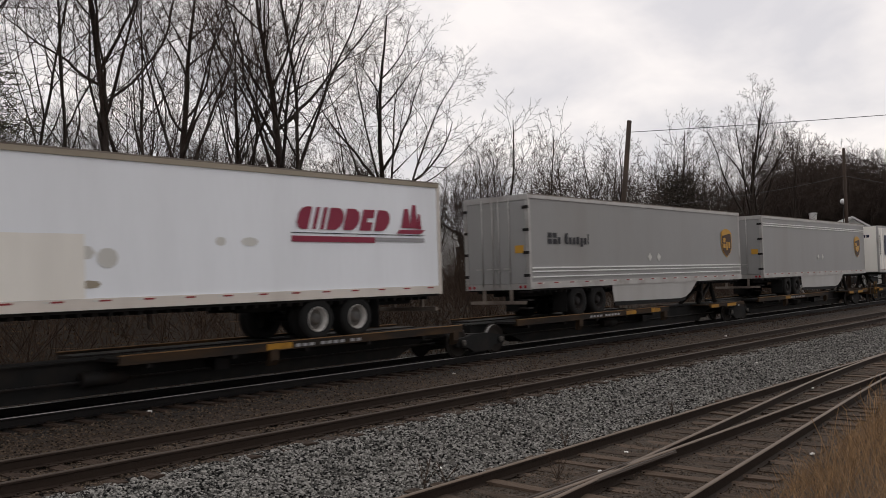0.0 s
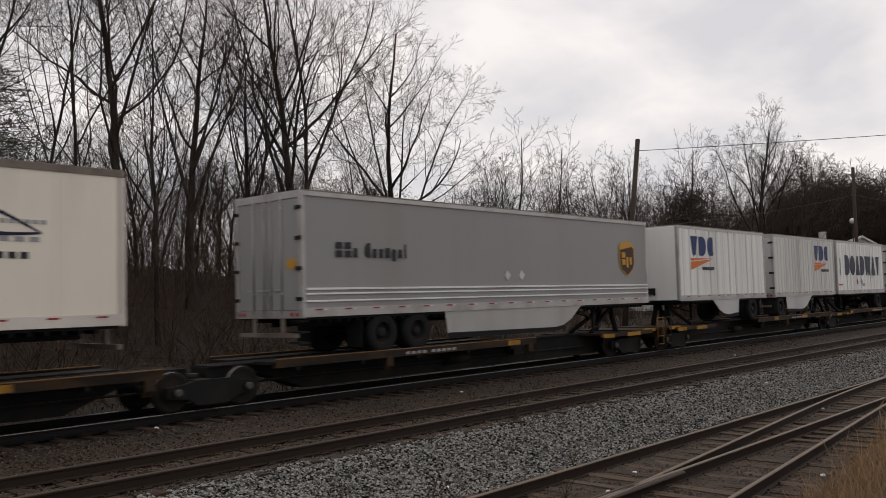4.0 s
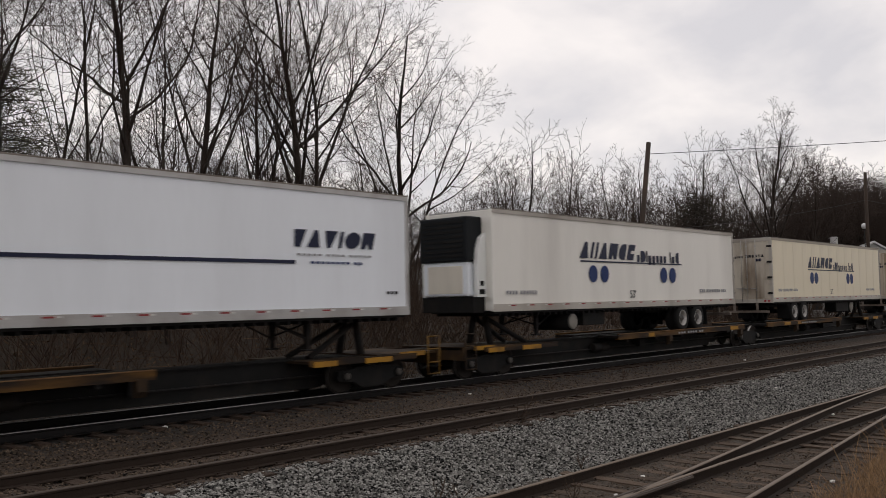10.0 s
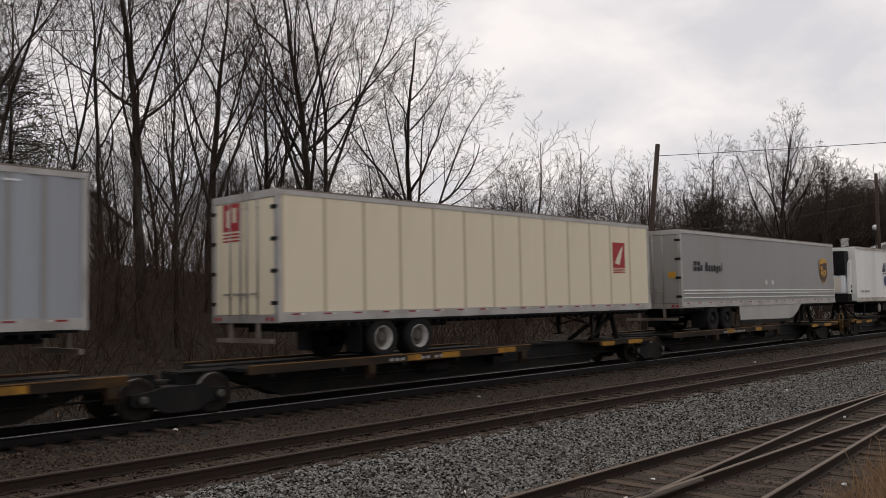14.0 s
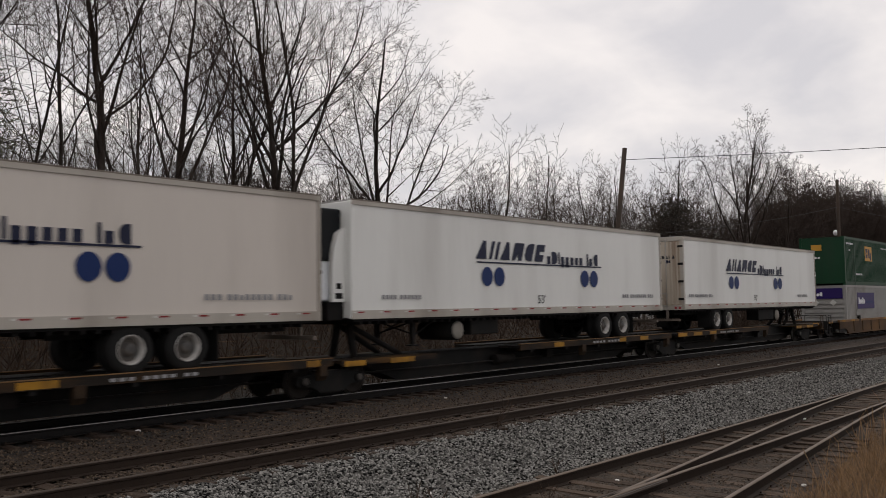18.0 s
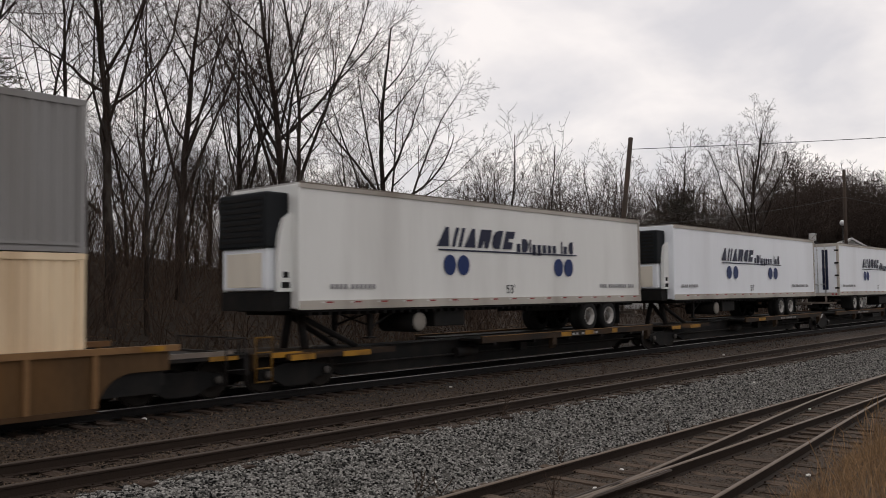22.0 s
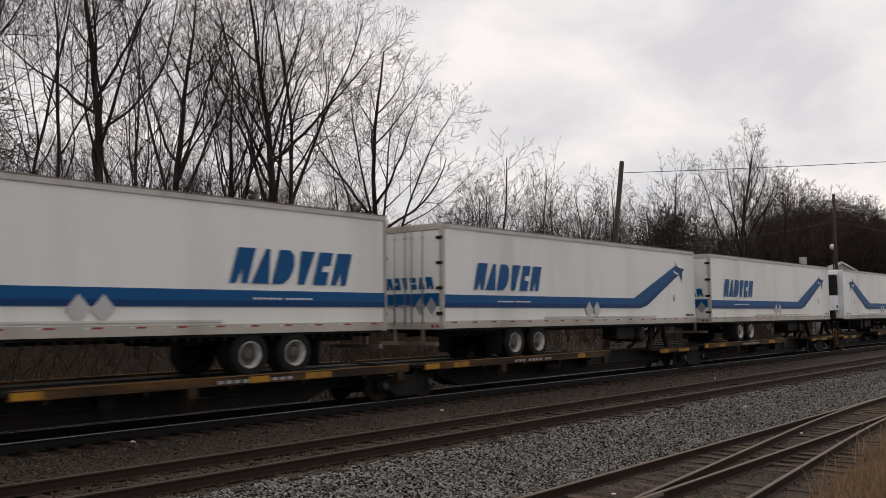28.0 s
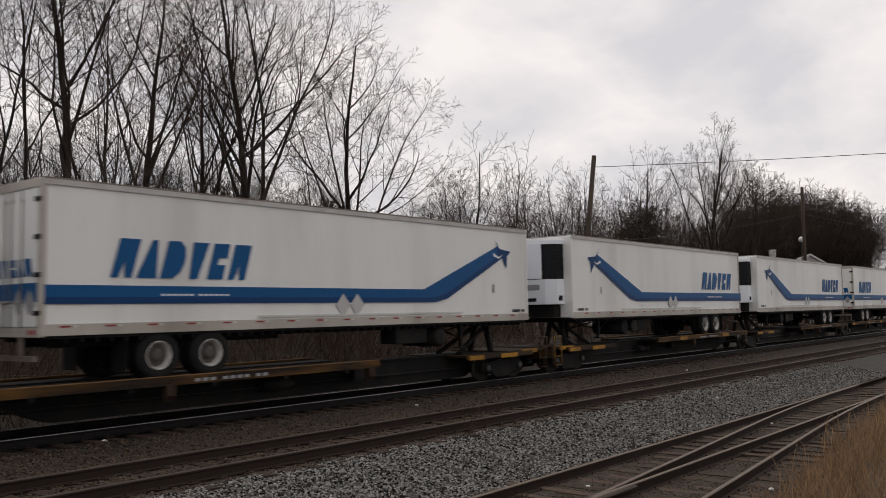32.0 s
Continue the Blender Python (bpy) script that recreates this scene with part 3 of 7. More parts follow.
# seed, height, girth, spread, side shoots per level, upward bend, twig radius, twig colour, stems
FORMS = {
    "oak_a": (31, 19, 0.21, 1.0, (16, 7, 5, 2), 1.0, 0.0046, twig, ((0, 0.0, 0, 1.0), (0.46, 0.30, 0, 0.5), (0.36, -0.2, 0.1, 0.55), (0.6, 0.1, -0.3, 0.36))),
    "oak_b": (12, 18, 0.22, 0.95, (14, 7, 5, 2), 1.1, 0.0046, twig, ((0, 0.03, 0, 1.0), (0.26, 0.26, 0.1, 0.66), (0.33, -0.22, -0.1, 0.55), (0.42, 0.42, 0, 0.5))),
    "oak_c": (13, 15, 0.21, 1.25, (12, 7, 6, 3), 0.9, 0.0050, twig, ((0, -0.02, 0, 0.95), (0.20, 0.45, 0.1, 0.66), (0.24, -0.42, -0.1, 0.62), (0.30, 0.20, 0.3, 0.62), (0.38, -0.2, -0.3, 0.5))),
    "twin": (27, 19, 0.25, 1.0, (14, 7, 5, 2), 1.0, 0.0046, twig, ((0, -0.05, 0, 1.0), (0.05, 0.16, 0, 0.95), (0.30, -0.28, 0.1, 0.6), (0.24, 0.31, 0, 0.66), (0.5, 0.24, 0.2, 0.45))),
    "slim_a": (14, 17, 0.11, 0.85, (14, 6, 4, 2), 1.1, 0.0055, twig, ((0, 0.05, 0, 1.0), (0.4, -0.2, 0.1, 0.5))),
    "slim_b": (15, 15, 0.12, 0.85, (11, 6, 4, 2), 1.1, 0.0055, twig, ((0, -0.06, 0, 1.0), (0.22, 0.2, 0.1, 0.7), (0.4, -0.25, 0, 0.5))),
    "sapling_a": (16, 12, 0.13, 1.05, (8, 6, 4), 1.0, 0.0068, pale_twig, ((0, 0.02, 0, 0.95), (0.42, 0.34, 0, 0.5), (0.36, -0.3, 0.1, 0.52), (0.5, -0.12, 0.3, 0.42))),
    "sapling_b": (17, 12, 0.11, 0.8, (9, 5, 3), 1.0, 0.0068, pale_twig, ((0, -0.02, 0, 1.0), (0.3, 0.16, 0.1, 0.62), (0.52, -0.2, 0, 0.4))),
    "sapling_c": (26, 12, 0.12, 0.9, (8, 6, 4), 1.0, 0.0068, pale_twig, ((0, -0.14, 0, 0.95), (0.06, 0.12, 0, 0.92), (0.1, 0.34, 0.1, 0.72), (0.4, -0.3, 0, 0.45))),
    "round_a": (18, 18, 0.30, 0.9, (10, 7, 6, 3), 1.2, 0.0062, far_twig, ((0, 0.02, 0, 0.95), (0.36, 0.42, 0.1, 0.56), (0.38, -0.44, 0, 0.56), (0.44, 0.22, 0.3, 0.5), (0.47, -0.22, -0.3, 0.48), (0.5, 0.5, -0.2, 0.4))),
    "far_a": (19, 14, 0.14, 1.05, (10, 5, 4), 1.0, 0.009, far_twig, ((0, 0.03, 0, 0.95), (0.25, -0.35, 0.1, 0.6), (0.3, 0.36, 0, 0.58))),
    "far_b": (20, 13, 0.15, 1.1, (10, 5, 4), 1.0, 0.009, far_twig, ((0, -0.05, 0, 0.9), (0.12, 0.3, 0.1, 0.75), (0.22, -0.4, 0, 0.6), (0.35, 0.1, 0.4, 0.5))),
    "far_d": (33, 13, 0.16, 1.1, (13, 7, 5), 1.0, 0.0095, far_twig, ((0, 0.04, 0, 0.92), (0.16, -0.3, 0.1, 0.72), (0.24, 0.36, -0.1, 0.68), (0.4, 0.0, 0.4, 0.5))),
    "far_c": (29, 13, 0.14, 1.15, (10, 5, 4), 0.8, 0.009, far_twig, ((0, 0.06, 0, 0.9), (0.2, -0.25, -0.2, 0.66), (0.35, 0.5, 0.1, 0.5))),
}


def tree(kind, x, y, turn, size=1.0, label="tall bare deciduous tree in the trackside wood", group="bare trees"):
    root = tagged(new("tree"), label, "tree", group)
    root.matrix_basis = pose(x, y, ground_z(x, y) - 0.05, 0, 0, turn)
    for name, me in zip(("trunk", "branchwork", "crown"), tree_meshes(kind)):
        ob = new(name, me)
        ob.parent = root
        ob.scale = (size, size, size)
        if name != "trunk":
            tagged(ob, kind="stuff")
    return root


# the wood behind the tracks: (form, slope of the sight line x / y, distance y, turn, size)
for kind, s, y, turn, size in (
        ("oak_a", 0.53, 29, -45, 1.05), ("slim_a", 0.475, 30, 100, 1.0), ("oak_b", 0.625, 31, -45, 0.95), ("slim_b", 0.58, 28, 300, 0.9), ("slim_a", 0.43, 33, 10, 0.9), ("oak_b", 0.355, 29, 80, 1.0),
        ("twin", 0.80, 30, -45, 1.0), ("oak_b", 0.715, 34, -30, 0.8), ("slim_b", 0.72, 33, 40, 0.85), ("oak_c", 1.0, 30, -45, 1.0), ("far_a", 0.92, 38, 0, 0.8),
        ("far_b", 1.12, 40, 0, 0.7), ("slim_b", 0.30, 33, 0, 0.9), ("oak_c", 0.2, 32, 0, 1.0), ("slim_a", 0.10, 30, 0, 0.9), ("oak_a", 0.0, 33, 60, 0.9)):
    tree(kind, s * y, y, turn, size)
for kind, s, y, turn, size in (("sapling_a", 1.30, 30, -45, 0.98), ("sapling_b", 1.46, 30, -45, 1.02), ("sapling_c", 1.57, 31, -45, 1.0), ("sapling_a", 1.63, 31, 220, 0.72), ("sapling_b", 1.20, 33, 90, 0.75), ("sapling_a", 1.86, 33, 20, 0.8), ("sapling_b", 1.95, 35, 0, 0.85)):
    tree(kind, s * y, y, turn, size, "slender pale sapling with a few thin bare branches", "saplings")
tree("round_a", 2.49 * 30, 30, -60, 1.1, "large pale bare tree with a rounded crown")
tree("sapling_c", 2.75 * 31, 31, 120, 1.35, "pale bare tree beside the round-crowned one")
rng = random.Random(5)
for i in range(88):
    s = 1.66 + 2.4 * (i / 87) + rng.uniform(-0.04, 0.04)
    y = rng.uniform(33, 44)
    if 1.73 < s < 1.93:
        y += 22
    tree(rng.choice(("far_a", "far_b", "far_c")) if s < 2.7 else "far_d", s * y, y, rng.uniform(0, 360), rng.uniform(0.78, 1.02) * (1.18 if s < 2.9 else 1.38), "bare tree in the far wood", "far wood")
for i in range(40):
    s = -0.1 + 1.9 * (i / 39) + rng.uniform(-0.05, 0.05)
    y = rng.uniform(37, 58)
    tree(rng.choice(("far_a", "far_b", "far_c")), s * y, y, rng.uniform(0, 360), rng.uniform(0.5, 0.75), "bare tree in the far wood", "far wood")

for i in range(20):
    s = 2.85 + 1.55 * (i / 19) + rng.uniform(-0.03, 0.03)
    y = rng.uniform(31, 36)
    tree("far_d", s * y, y, rng.uniform(0, 360), rng.uniform(1.2, 1.42), "bare tree in the far wood", "far wood")

for i in range(34):
    s = 1.12 + 1.1 * (i / 33) + rng.uniform(-0.03, 0.03)
    y = rng.uniform(31, 40)
    if 1.74 < s < 1.98 or 1.07 < s < 1.17:
        continue
    tree(rng.choice(("far_a", "far_b", "far_c")), s * y, y, rng.uniform(0, 360), rng.uniform(0.58, 0.86), "small bare tree at the edge of the far wood", "far wood")

for i in range(44):
    s = 0.16 + 1.0 * (i / 43) + rng.uniform(-0.02, 0.02)
    y = rng.uniform(29.5, 41)
    tree(rng.choice(("far_a", "far_b", "far_c")), s * y, y, rng.uniform(0, 360), rng.uniform(0.42, 0.72), "small bare tree between taller ones", "understorey trees")

# brushwood: thin stems in a belt along the tracks
segs = []
rng = random.Random(8)
for i in range(2300):
    s = rng.uniform(-0.1, 1.25) if i % 5 < 3 else rng.uniform(1.2, 3.8)
    y = (rng.uniform(31, 54) if s < 0.95 and i % 2 else rng.uniform(25, 40)) if i < 1900 else rng.uniform(20.0, 26)
    x = s * y
    h = (rng.uniform(1.6, 5.5) if s < 0.95 else rng.uniform(1.0, 3.6) if s < 1.25 else rng.uniform(1.2, 4.8)) if y > 25 else rng.uniform(0.4, 1.3)
    if (1.74 < s < 2.0 or 1.07 < s < 1.15) and y > 24:
        h = rng.uniform(0.3, 0.9)
    base = Vector((x, y, ground_z(x, y) - 0.05))
    for k in range(rng.randint(3, 6)):
        d = Vector((rng.gauss(0, 0.42), rng.gauss(0, 0.42), 1)).normalized()
        p, r = base + Vector((rng.gauss(0, 0.3), rng.gauss(0, 0.3), 0)), rng.uniform(0.008, 0.022)
        for j in range(4):
            q = p + d * h / 4
            segs.append((tuple(p), tuple(q), r, r * 0.75))
            for e in range(1 + j):
                t = (d + Vector((rng.gauss(0, 0.6), rng.gauss(0, 0.6), rng.uniform(-0.1, 0.5)))).normalized()
                m = p + (q - p) * rng.random()
                w = m + t * h * rng.uniform(0.08, 0.25)
                segs.append((tuple(m), tuple(w), r * 0.55, 0.004))
                if rng.random() < 0.5:
                    t2 = (t + Vector((rng.gauss(0, 0.5), rng.gauss(0, 0.5), 0.2))).normalized()
                    segs.append((tuple(m.lerp(w, 0.6)), tuple(m.lerp(w, 0.6) + t2 * h * 0.1), 0.006, 0.003))
            p, r = q, r * 0.75
            d = (d + Vector((rng.gauss(0, 0.15), rng.gauss(0, 0.15), 0))).normalized()
v, f = tubes(segs, 3)
tagged(raw("underbrush", v, f, brush_mat), "tangled leafless brushwood along the edge of the wood", "underbrush", kind="stuff")


# fallen leaves and sticks on the slope
segs = []
for i in range(5200):
    y = rng.uniform(22, 36)
    x = rng.uniform(-0.1, 1.6) * y
    z = ground_z(x, y) + 0.03
    a = rng.uniform(0, 6.283)
    ln = rng.uniform(0.05, 0.12) if i % 6 else rng.uniform(0.3, 1.4)
    w = 0.03 if i % 6 else 0.012
    segs.append(((x, y, z), (x + ln * math.cos(a), y + ln * math.sin(a), z + rng.uniform(-0.01, 0.1)), w, w * 0.7))
v, f = tubes(segs, 3)
tagged(raw("leaf_litter", v, f, leaf_mat), "fallen brown leaves and sticks under the trees", "leaf litter", kind="stuff")


def evergreen(x, y, h, r, label, leaf):
    """Short needle clumps round a trunk, uneven and open."""
    rg = random.Random(int(x * 10))
    root = tagged(new("evergreen_tree"), label, "tree", "evergreens")
    root.matrix_basis = pose(x, y, ground_z(x, y))
    part("trunk", ("etrunk", x), lambda bm: tube(bm, (0, 0, -0.2), (0, 0, h), 0.16, 8, 0.03), bark, root)
    rows, boughs = [], []
    for i in range(230 if leaf is dark_needles else 120):
        z = h * rg.uniform(0.12, 1.0)
        reach = r * math.sqrt(max(0.06, 1 - ((z / h - 0.5) / 0.52) ** 2)) * rg.uniform(0.45, 1.1)
        a = rg.uniform(0, 6.283)
        tip = Vector((math.cos(a) * reach, math.sin(a) * reach, z + rg.uniform(-0.3, 0.25) * reach))
        boughs.append(((0, 0, z), tuple(tip), 0.025, 0.008))
        for k in range(26):
            c = Vector((0, 0, z)).lerp(tip, rg.uniform(0.25, 1.0)) + Vector((rg.gauss(0, 0.24), rg.gauss(0, 0.24), rg.gauss(0, 0.3)))
            e = c + Vector((rg.gauss(0, 0.2), rg.gauss(0, 0.2), rg.gauss(0.04, 0.16)))
            rows.append((tuple(c), tuple(e), 0.022, 0.006))
    for name, rr, m in (("bough", boughs, bark), ("foliage", rows, leaf)):
        v, f = tubes(rr, 3)
        tagged(raw(name, v, f, m, root), kind="stuff")
    return root


evergreen(0.375 * 34, 34, 7.8, 3.0, "olive evergreen at the edge of the wood", needles)
evergreen(2.06 * 30, 30, 9.7, 4.2, "dark rounded evergreen among bare trees", dark_needles)
evergreen(0.96 * 46, 46, 8.0, 2.2, "dark evergreen far behind the tracks", dark_needles)


# ---------------------------------------------------------------- poles and wires
def pole(x, y, top, lean, r, label):
    root = tagged(new("utility_pole"), label, "utility pole", "utility poles")
    z0 = ground_z(x, y)
    root.matrix_basis = pose(x, y, z0)
    part("shaft", ("pole", x), lambda bm: tube(bm, (0, 0, -0.3), (lean, 0, top - z0), r, 12, r * 0.8), pole_wood, root)
    part("insulator", ("ins", x), lambda bm: lathe(bm, [(0.03, -0.06), (0.05, -0.02), (0.05, 0.03), (0.02, 0.06)], 0, 10, (lean * 0.95 + 0.1, top - z0 - 0.9)), dark_glass, root)
    return root


pole(1.71 * 24, 24, 2.2 + 0.359 * 24, 2.45, 0.16, "leaning dark wooden pole standing above the train")
pole(3.40 * 24, 24, 2.2 + 0.445 * 24, 0.2, 0.17, "dark wooden pole with wires before the far wood")


def wire(p, q, sag, r=0.014):
    def build(bm):
        p0, q0 = Vector(p), Vector(q)
        across = (q0 - p0).cross(Vector((0, 0, 1))).normalized()
        rings = []
        for i in range(25):
            t = i / 24
            c = p0.lerp(q0, t) - Vector((0, 0, sag * 4 * t * (1 - t)))
            rings.append([bm.verts.new(c + across * (r * math.cos(k * 1.2566)) + Vector((0, 0, r * math.sin(k * 1.2566)))) for k in range(5)])
        for a, b in zip(rings, rings[1:]):
            for k in range(5):
                bm.faces.new((a[k], a[(k + 1) % 5], b[(k + 1) % 5], b[k]))
    ob = new("wire", mesh_of(("wire", p), build, cable_mat))
    return tagged(ob, "thin sagging overhead wire between poles", "wire", "overhead wires")


wire((43.6, 24, 10.2), (62.0, -1.0, 11.2), 0.15, 0.018)
wire((3.43 * 24, 24, 12.3), (6.5 * 24, 24, 14.3), 0.4)
wire((41.6, 24, 5.7), (3.40 * 24, 24, 10.4), 0.3)
wire((3.40 * 24, 24, 10.4), (6.5 * 24, 24, 13.0), 0.5)


# ---------------------------------------------------------------- houses and cars beyond the wood
def house(x, y, w, d, h, turn, label):
    root = tagged(new("house"), label, "house", "houses")
    root.matrix_basis = pose(x, y, ground_z(x, y) - 0.2, 0, 0, turn)
    part("wall", ("hw", w, d, h), lambda bm: prism(bm, [(-w / 2, 0), (w / 2, 0), (w / 2, h), (0, h + w * 0.32), (-w / 2, h)], 0, d), siding_mat, root)

    def roof(bm):
        for s in (-1, 1):
            prism(bm, [(s * (w / 2 + 0.4), h - 0.25), (s * (w / 2 + 0.4), h - 0.05), (0, h + w * 0.32 + 0.25), (0, h + w * 0.32 + 0.05)], -0.4, d + 0.4)
    part("roof", ("hr", w, d, h), roof, roof_mat, root)
    for i in range(3):
        for k in range(2):
            wx, wz = -w / 2 + w * (i + 0.5) / 3, 1.0 + 2.8 * k
            if wz + 1.4 > h:
                continue
            win = part("window", "hwin", lambda bm: [box(bm, -0.55, 0.55, -0.06, 0.02, -0.08, 0.0), box(bm, -0.55, 0.55, -0.06, 0.02, 1.4, 1.5), box(bm, -0.55, -0.45, -0.06, 0.02, 0, 1.4), box(bm, 0.45, 0.55, -0.06, 0.02, 0, 1.4), box(bm, -0.45, 0.45, -0.04, 0.02, 0.68, 0.74)], trim_mat, root, "", (wx, 0, wz))
            part("pane", "hpane", lambda bm: box(bm, -0.45, 0.45, -0.02, 0.015, 0, 1.4), pane_mat, win)
    return root


house(1.12 * 62, 62, 8, 9, 5.5, -40, "pale two-storey house with a dark roof beyond the trees")
house(1.845 * 46, 46, 6.5, 8, 4.4, -62, "white house with a dark roof beyond the tracks")
house(0.455 * 76, 76, 9, 9, 5.6, 8, "dark-roofed house on the rise behind the wood")


shed = house(3.47 * 27, 27, 5.0, 7, 6.0, -64, "grey house with a pale metal roof beyond the tracks")
for ob in shed.children:
    if ob.name.startswith("roof"):
        ob.data = ob.data.copy()
        ob.data.materials[0] = trim_mat
far_house = house(3.06 * 29, 29, 6.0, 7, 5.2, -60, "low dark-roofed house with a chimney beyond the tracks")
part("chimney", "chimney", lambda bm: [bevelled(bm, -0.3, 0.3, 0.6, 1.2, 6.4, 8.15, 0.02), box(bm, -0.36, 0.36, 0.54, 1.26, 8.0, 8.1)], siding_mat, far_house, "pale square chimney")


def street_lamp(x, y, top):
    z0 = ground_z(x, y)
    root = tagged(new("street_lamp"), "tall street lamp with a white globe head", "street lamp")
    root.matrix_basis = pose(x, y, z0)
    part("post", "lamp_post", lambda bm: tube(bm, (0, 0, -0.2), (0, 0, top - z0), 0.07, 10, 0.045), dark_steel, root)
    part("globe", "lamp_globe", lambda bm: lathe(bm, [(0.06, -0.26), (0.24, -0.16), (0.28, 0.0), (0.22, 0.17), (0.06, 0.26)], 0, 14, (0, top - z0)), white_vinyl, root, "white globe head")
    return root


street_lamp(3.37 * 26, 26, 8.55)


def parked_car(x, y, turn):
    root = tagged(new("car"), "white car parked beyond the tracks", "car", "parked cars")
    root.matrix_basis = pose(x, y, ground_z(x, y) + 0.02, 0, 0, turn)
    part("body", "carbody", lambda bm: prism(bm, [(-2.2, 0.3), (2.2, 0.3), (2.25, 0.7), (1.3, 0.9), (0.7, 1.35), (-1.0, 1.4), (-1.7, 0.95), (-2.2, 0.85)], -0.85, 0.85), car_paint, root)
    part("window", "carwin", lambda bm: prism(bm, [(-1.5, 0.93), (1.1, 0.93), (0.65, 1.28), (-0.95, 1.32)], -0.87, 0.87), pane_mat, root)
    for wx in (-1.4, 1.4):
        for wy in (-0.8, 0.62):
            part("wheel", "carwheel", lambda bm: lathe(bm, [(0.2, 0), (0.32, 0.02), (0.32, 0.16), (0.2, 0.18)], 0, 16, (0, 0.3)), rubber, root, "", (wx, wy, 0))
    return root


parked_car(1.965 * 46, 46, 5)
parked_car(1.30 * 48, 48, 8)

# ---------------------------------------------------------------- dry grass on the bank, weeds and litter
segs = []
rng = random.Random(21)
for i in range(2300):
    x = 7 + 26 * rng.random() ** 1.4
    edge = 5.75 - shift(x)
    y = edge - 0.1 - rng.random() ** 1.3 * 3.4
    if y < 0.16 * x:
        continue
    z = ground_z(x, y) - 0.02
    if noise.noise((x * 0.9, y * 0.9, 5)) < -0.12:
        continue
    h = rng.uniform(0.12, 0.62) * min(1.3, 0.35 + (edge - y) * 0.9)
    for k in range(5):
        d = Vector((rng.gauss(0, 0.4), rng.gauss(0, 0.4), 1)).normalized()
        p = Vector((x + rng.gauss(0, 0.06), y + rng.gauss(0, 0.06), z))
        m = p + d * h * 0.6
        e = m + (d + Vector((rng.gauss(0, 0.5), rng.gauss(0, 0.5), -0.1))).normalized() * h * 0.5
        segs += [(tuple(p), tuple(m), 0.003, 0.0022), (tuple(m), tuple(e), 0.0022, 0.001)]
for i in range(260):
    x = rng.uniform(10, 20)
    edge = 5.75 - shift(x)
    y = edge - rng.uniform(0.7, 2.6)
    if y < 0.2 * x:
        continue
    p, h = Vector((x, y, ground_z(x, y) - 0.02)), rng.uniform(0.5, 1.0)
    d = Vector((rng.gauss(0, 0.15), rng.gauss(0, 0.15), 1)).normalized()
    for j in range(4):
        q = p + d * h / 4
        segs.append((tuple(p), tuple(q), 0.0045, 0.004))
        segs.append((tuple(q), tuple(q + (d + Vector((rng.gauss(0, 0.7), rng.gauss(0, 0.7), 0))).normalized() * h * 0.15), 0.003, 0.0015))
        p, d = q, (d + Vector((rng.gauss(0, 0.12), rng.gauss(0, 0.12), 0))).normalized()
v, f = tubes(segs, 3)
tagged(raw("dry_grass", v, f, dry_grass), "dead brown grass and stalks on the bank beside the siding", "grass", kind="stuff")


def weed(x, y, h, seed):
    rg = random.Random(seed)
    rows = []
    for k in range(6):
        p, d = Vector((0, 0, 0)), Vector((rg.gauss(0, 0.25), rg.gauss(0, 0.25), 1)).normalized()
        for j in range(4):
            q = p + d * h / 4
            rows.append((tuple(p), tuple(q), 0.006, 0.004))
            rows.append((tuple(p), tuple(p + (d + Vector((rg.gauss(0, 0.8), rg.gauss(0, 0.8), 0))).normalized() * h * 0.2), 0.004, 0.002))
            p, d = q, (d + Vector((rg.gauss(0, 0.2), rg.gauss(0, 0.2), 0))).normalized()
    v, f = tubes(rows, 3)
    ob = raw("weed", v, f, brush_mat)
    ob.location = (x, y, ground_z(x, y) - 0.02)
    return tagged(ob, "dead dry weed growing out of the ballast", "weed", "weeds", "stuff")


for i, (x, y, h) in enumerate(((14.2, 10.9, 0.75), (8.9, 8.3, 0.5), (9.4, 8.35, 0.35), (12.5, 8.35, 0.3), (24.0, 14.4, 0.4), (20.5, 14.6, 0.3), (10.4, 7.1, 0.35), (16.5, 8.4, 0.3))):
    weed(x, y, h, i)


def litter(x, y, s, seed):
    def build(bm):
        rg = random.Random(seed)
        bmesh.ops.create_icosphere(bm, subdivisions=1, radius=s)
        for v in bm.verts:
            v.co = Vector((v.co.x * rg.uniform(0.7, 1.3), v.co.y * rg.uniform(0.5, 1.0), v.co.z * rg.uniform(0.3, 0.7)))
    ob = new("litter", mesh_of(("litter", seed), build, litter_mat))
    ob.location = (x, y, ground_z(x, y) + s * 0.45)
    return tagged(ob, "small piece of pale litter lying on the ballast", "litter", "litter")


for i, (x, y, s) in enumerate(((17.6, 15.2, 0.06), (12.6, 7.25, 0.06), (13.9, 4.75, 0.06), (9.9, 8.9, 0.05), (33.5, 14.6, 0.08), (9.2, 16.0, 0.06), (21.6, 7.3, 0.05), (11.2, 6.9, 0.045), (16.0, 9.4, 0.03), (25.0, 10.0, 0.05))):
    litter(x, y, s, i)

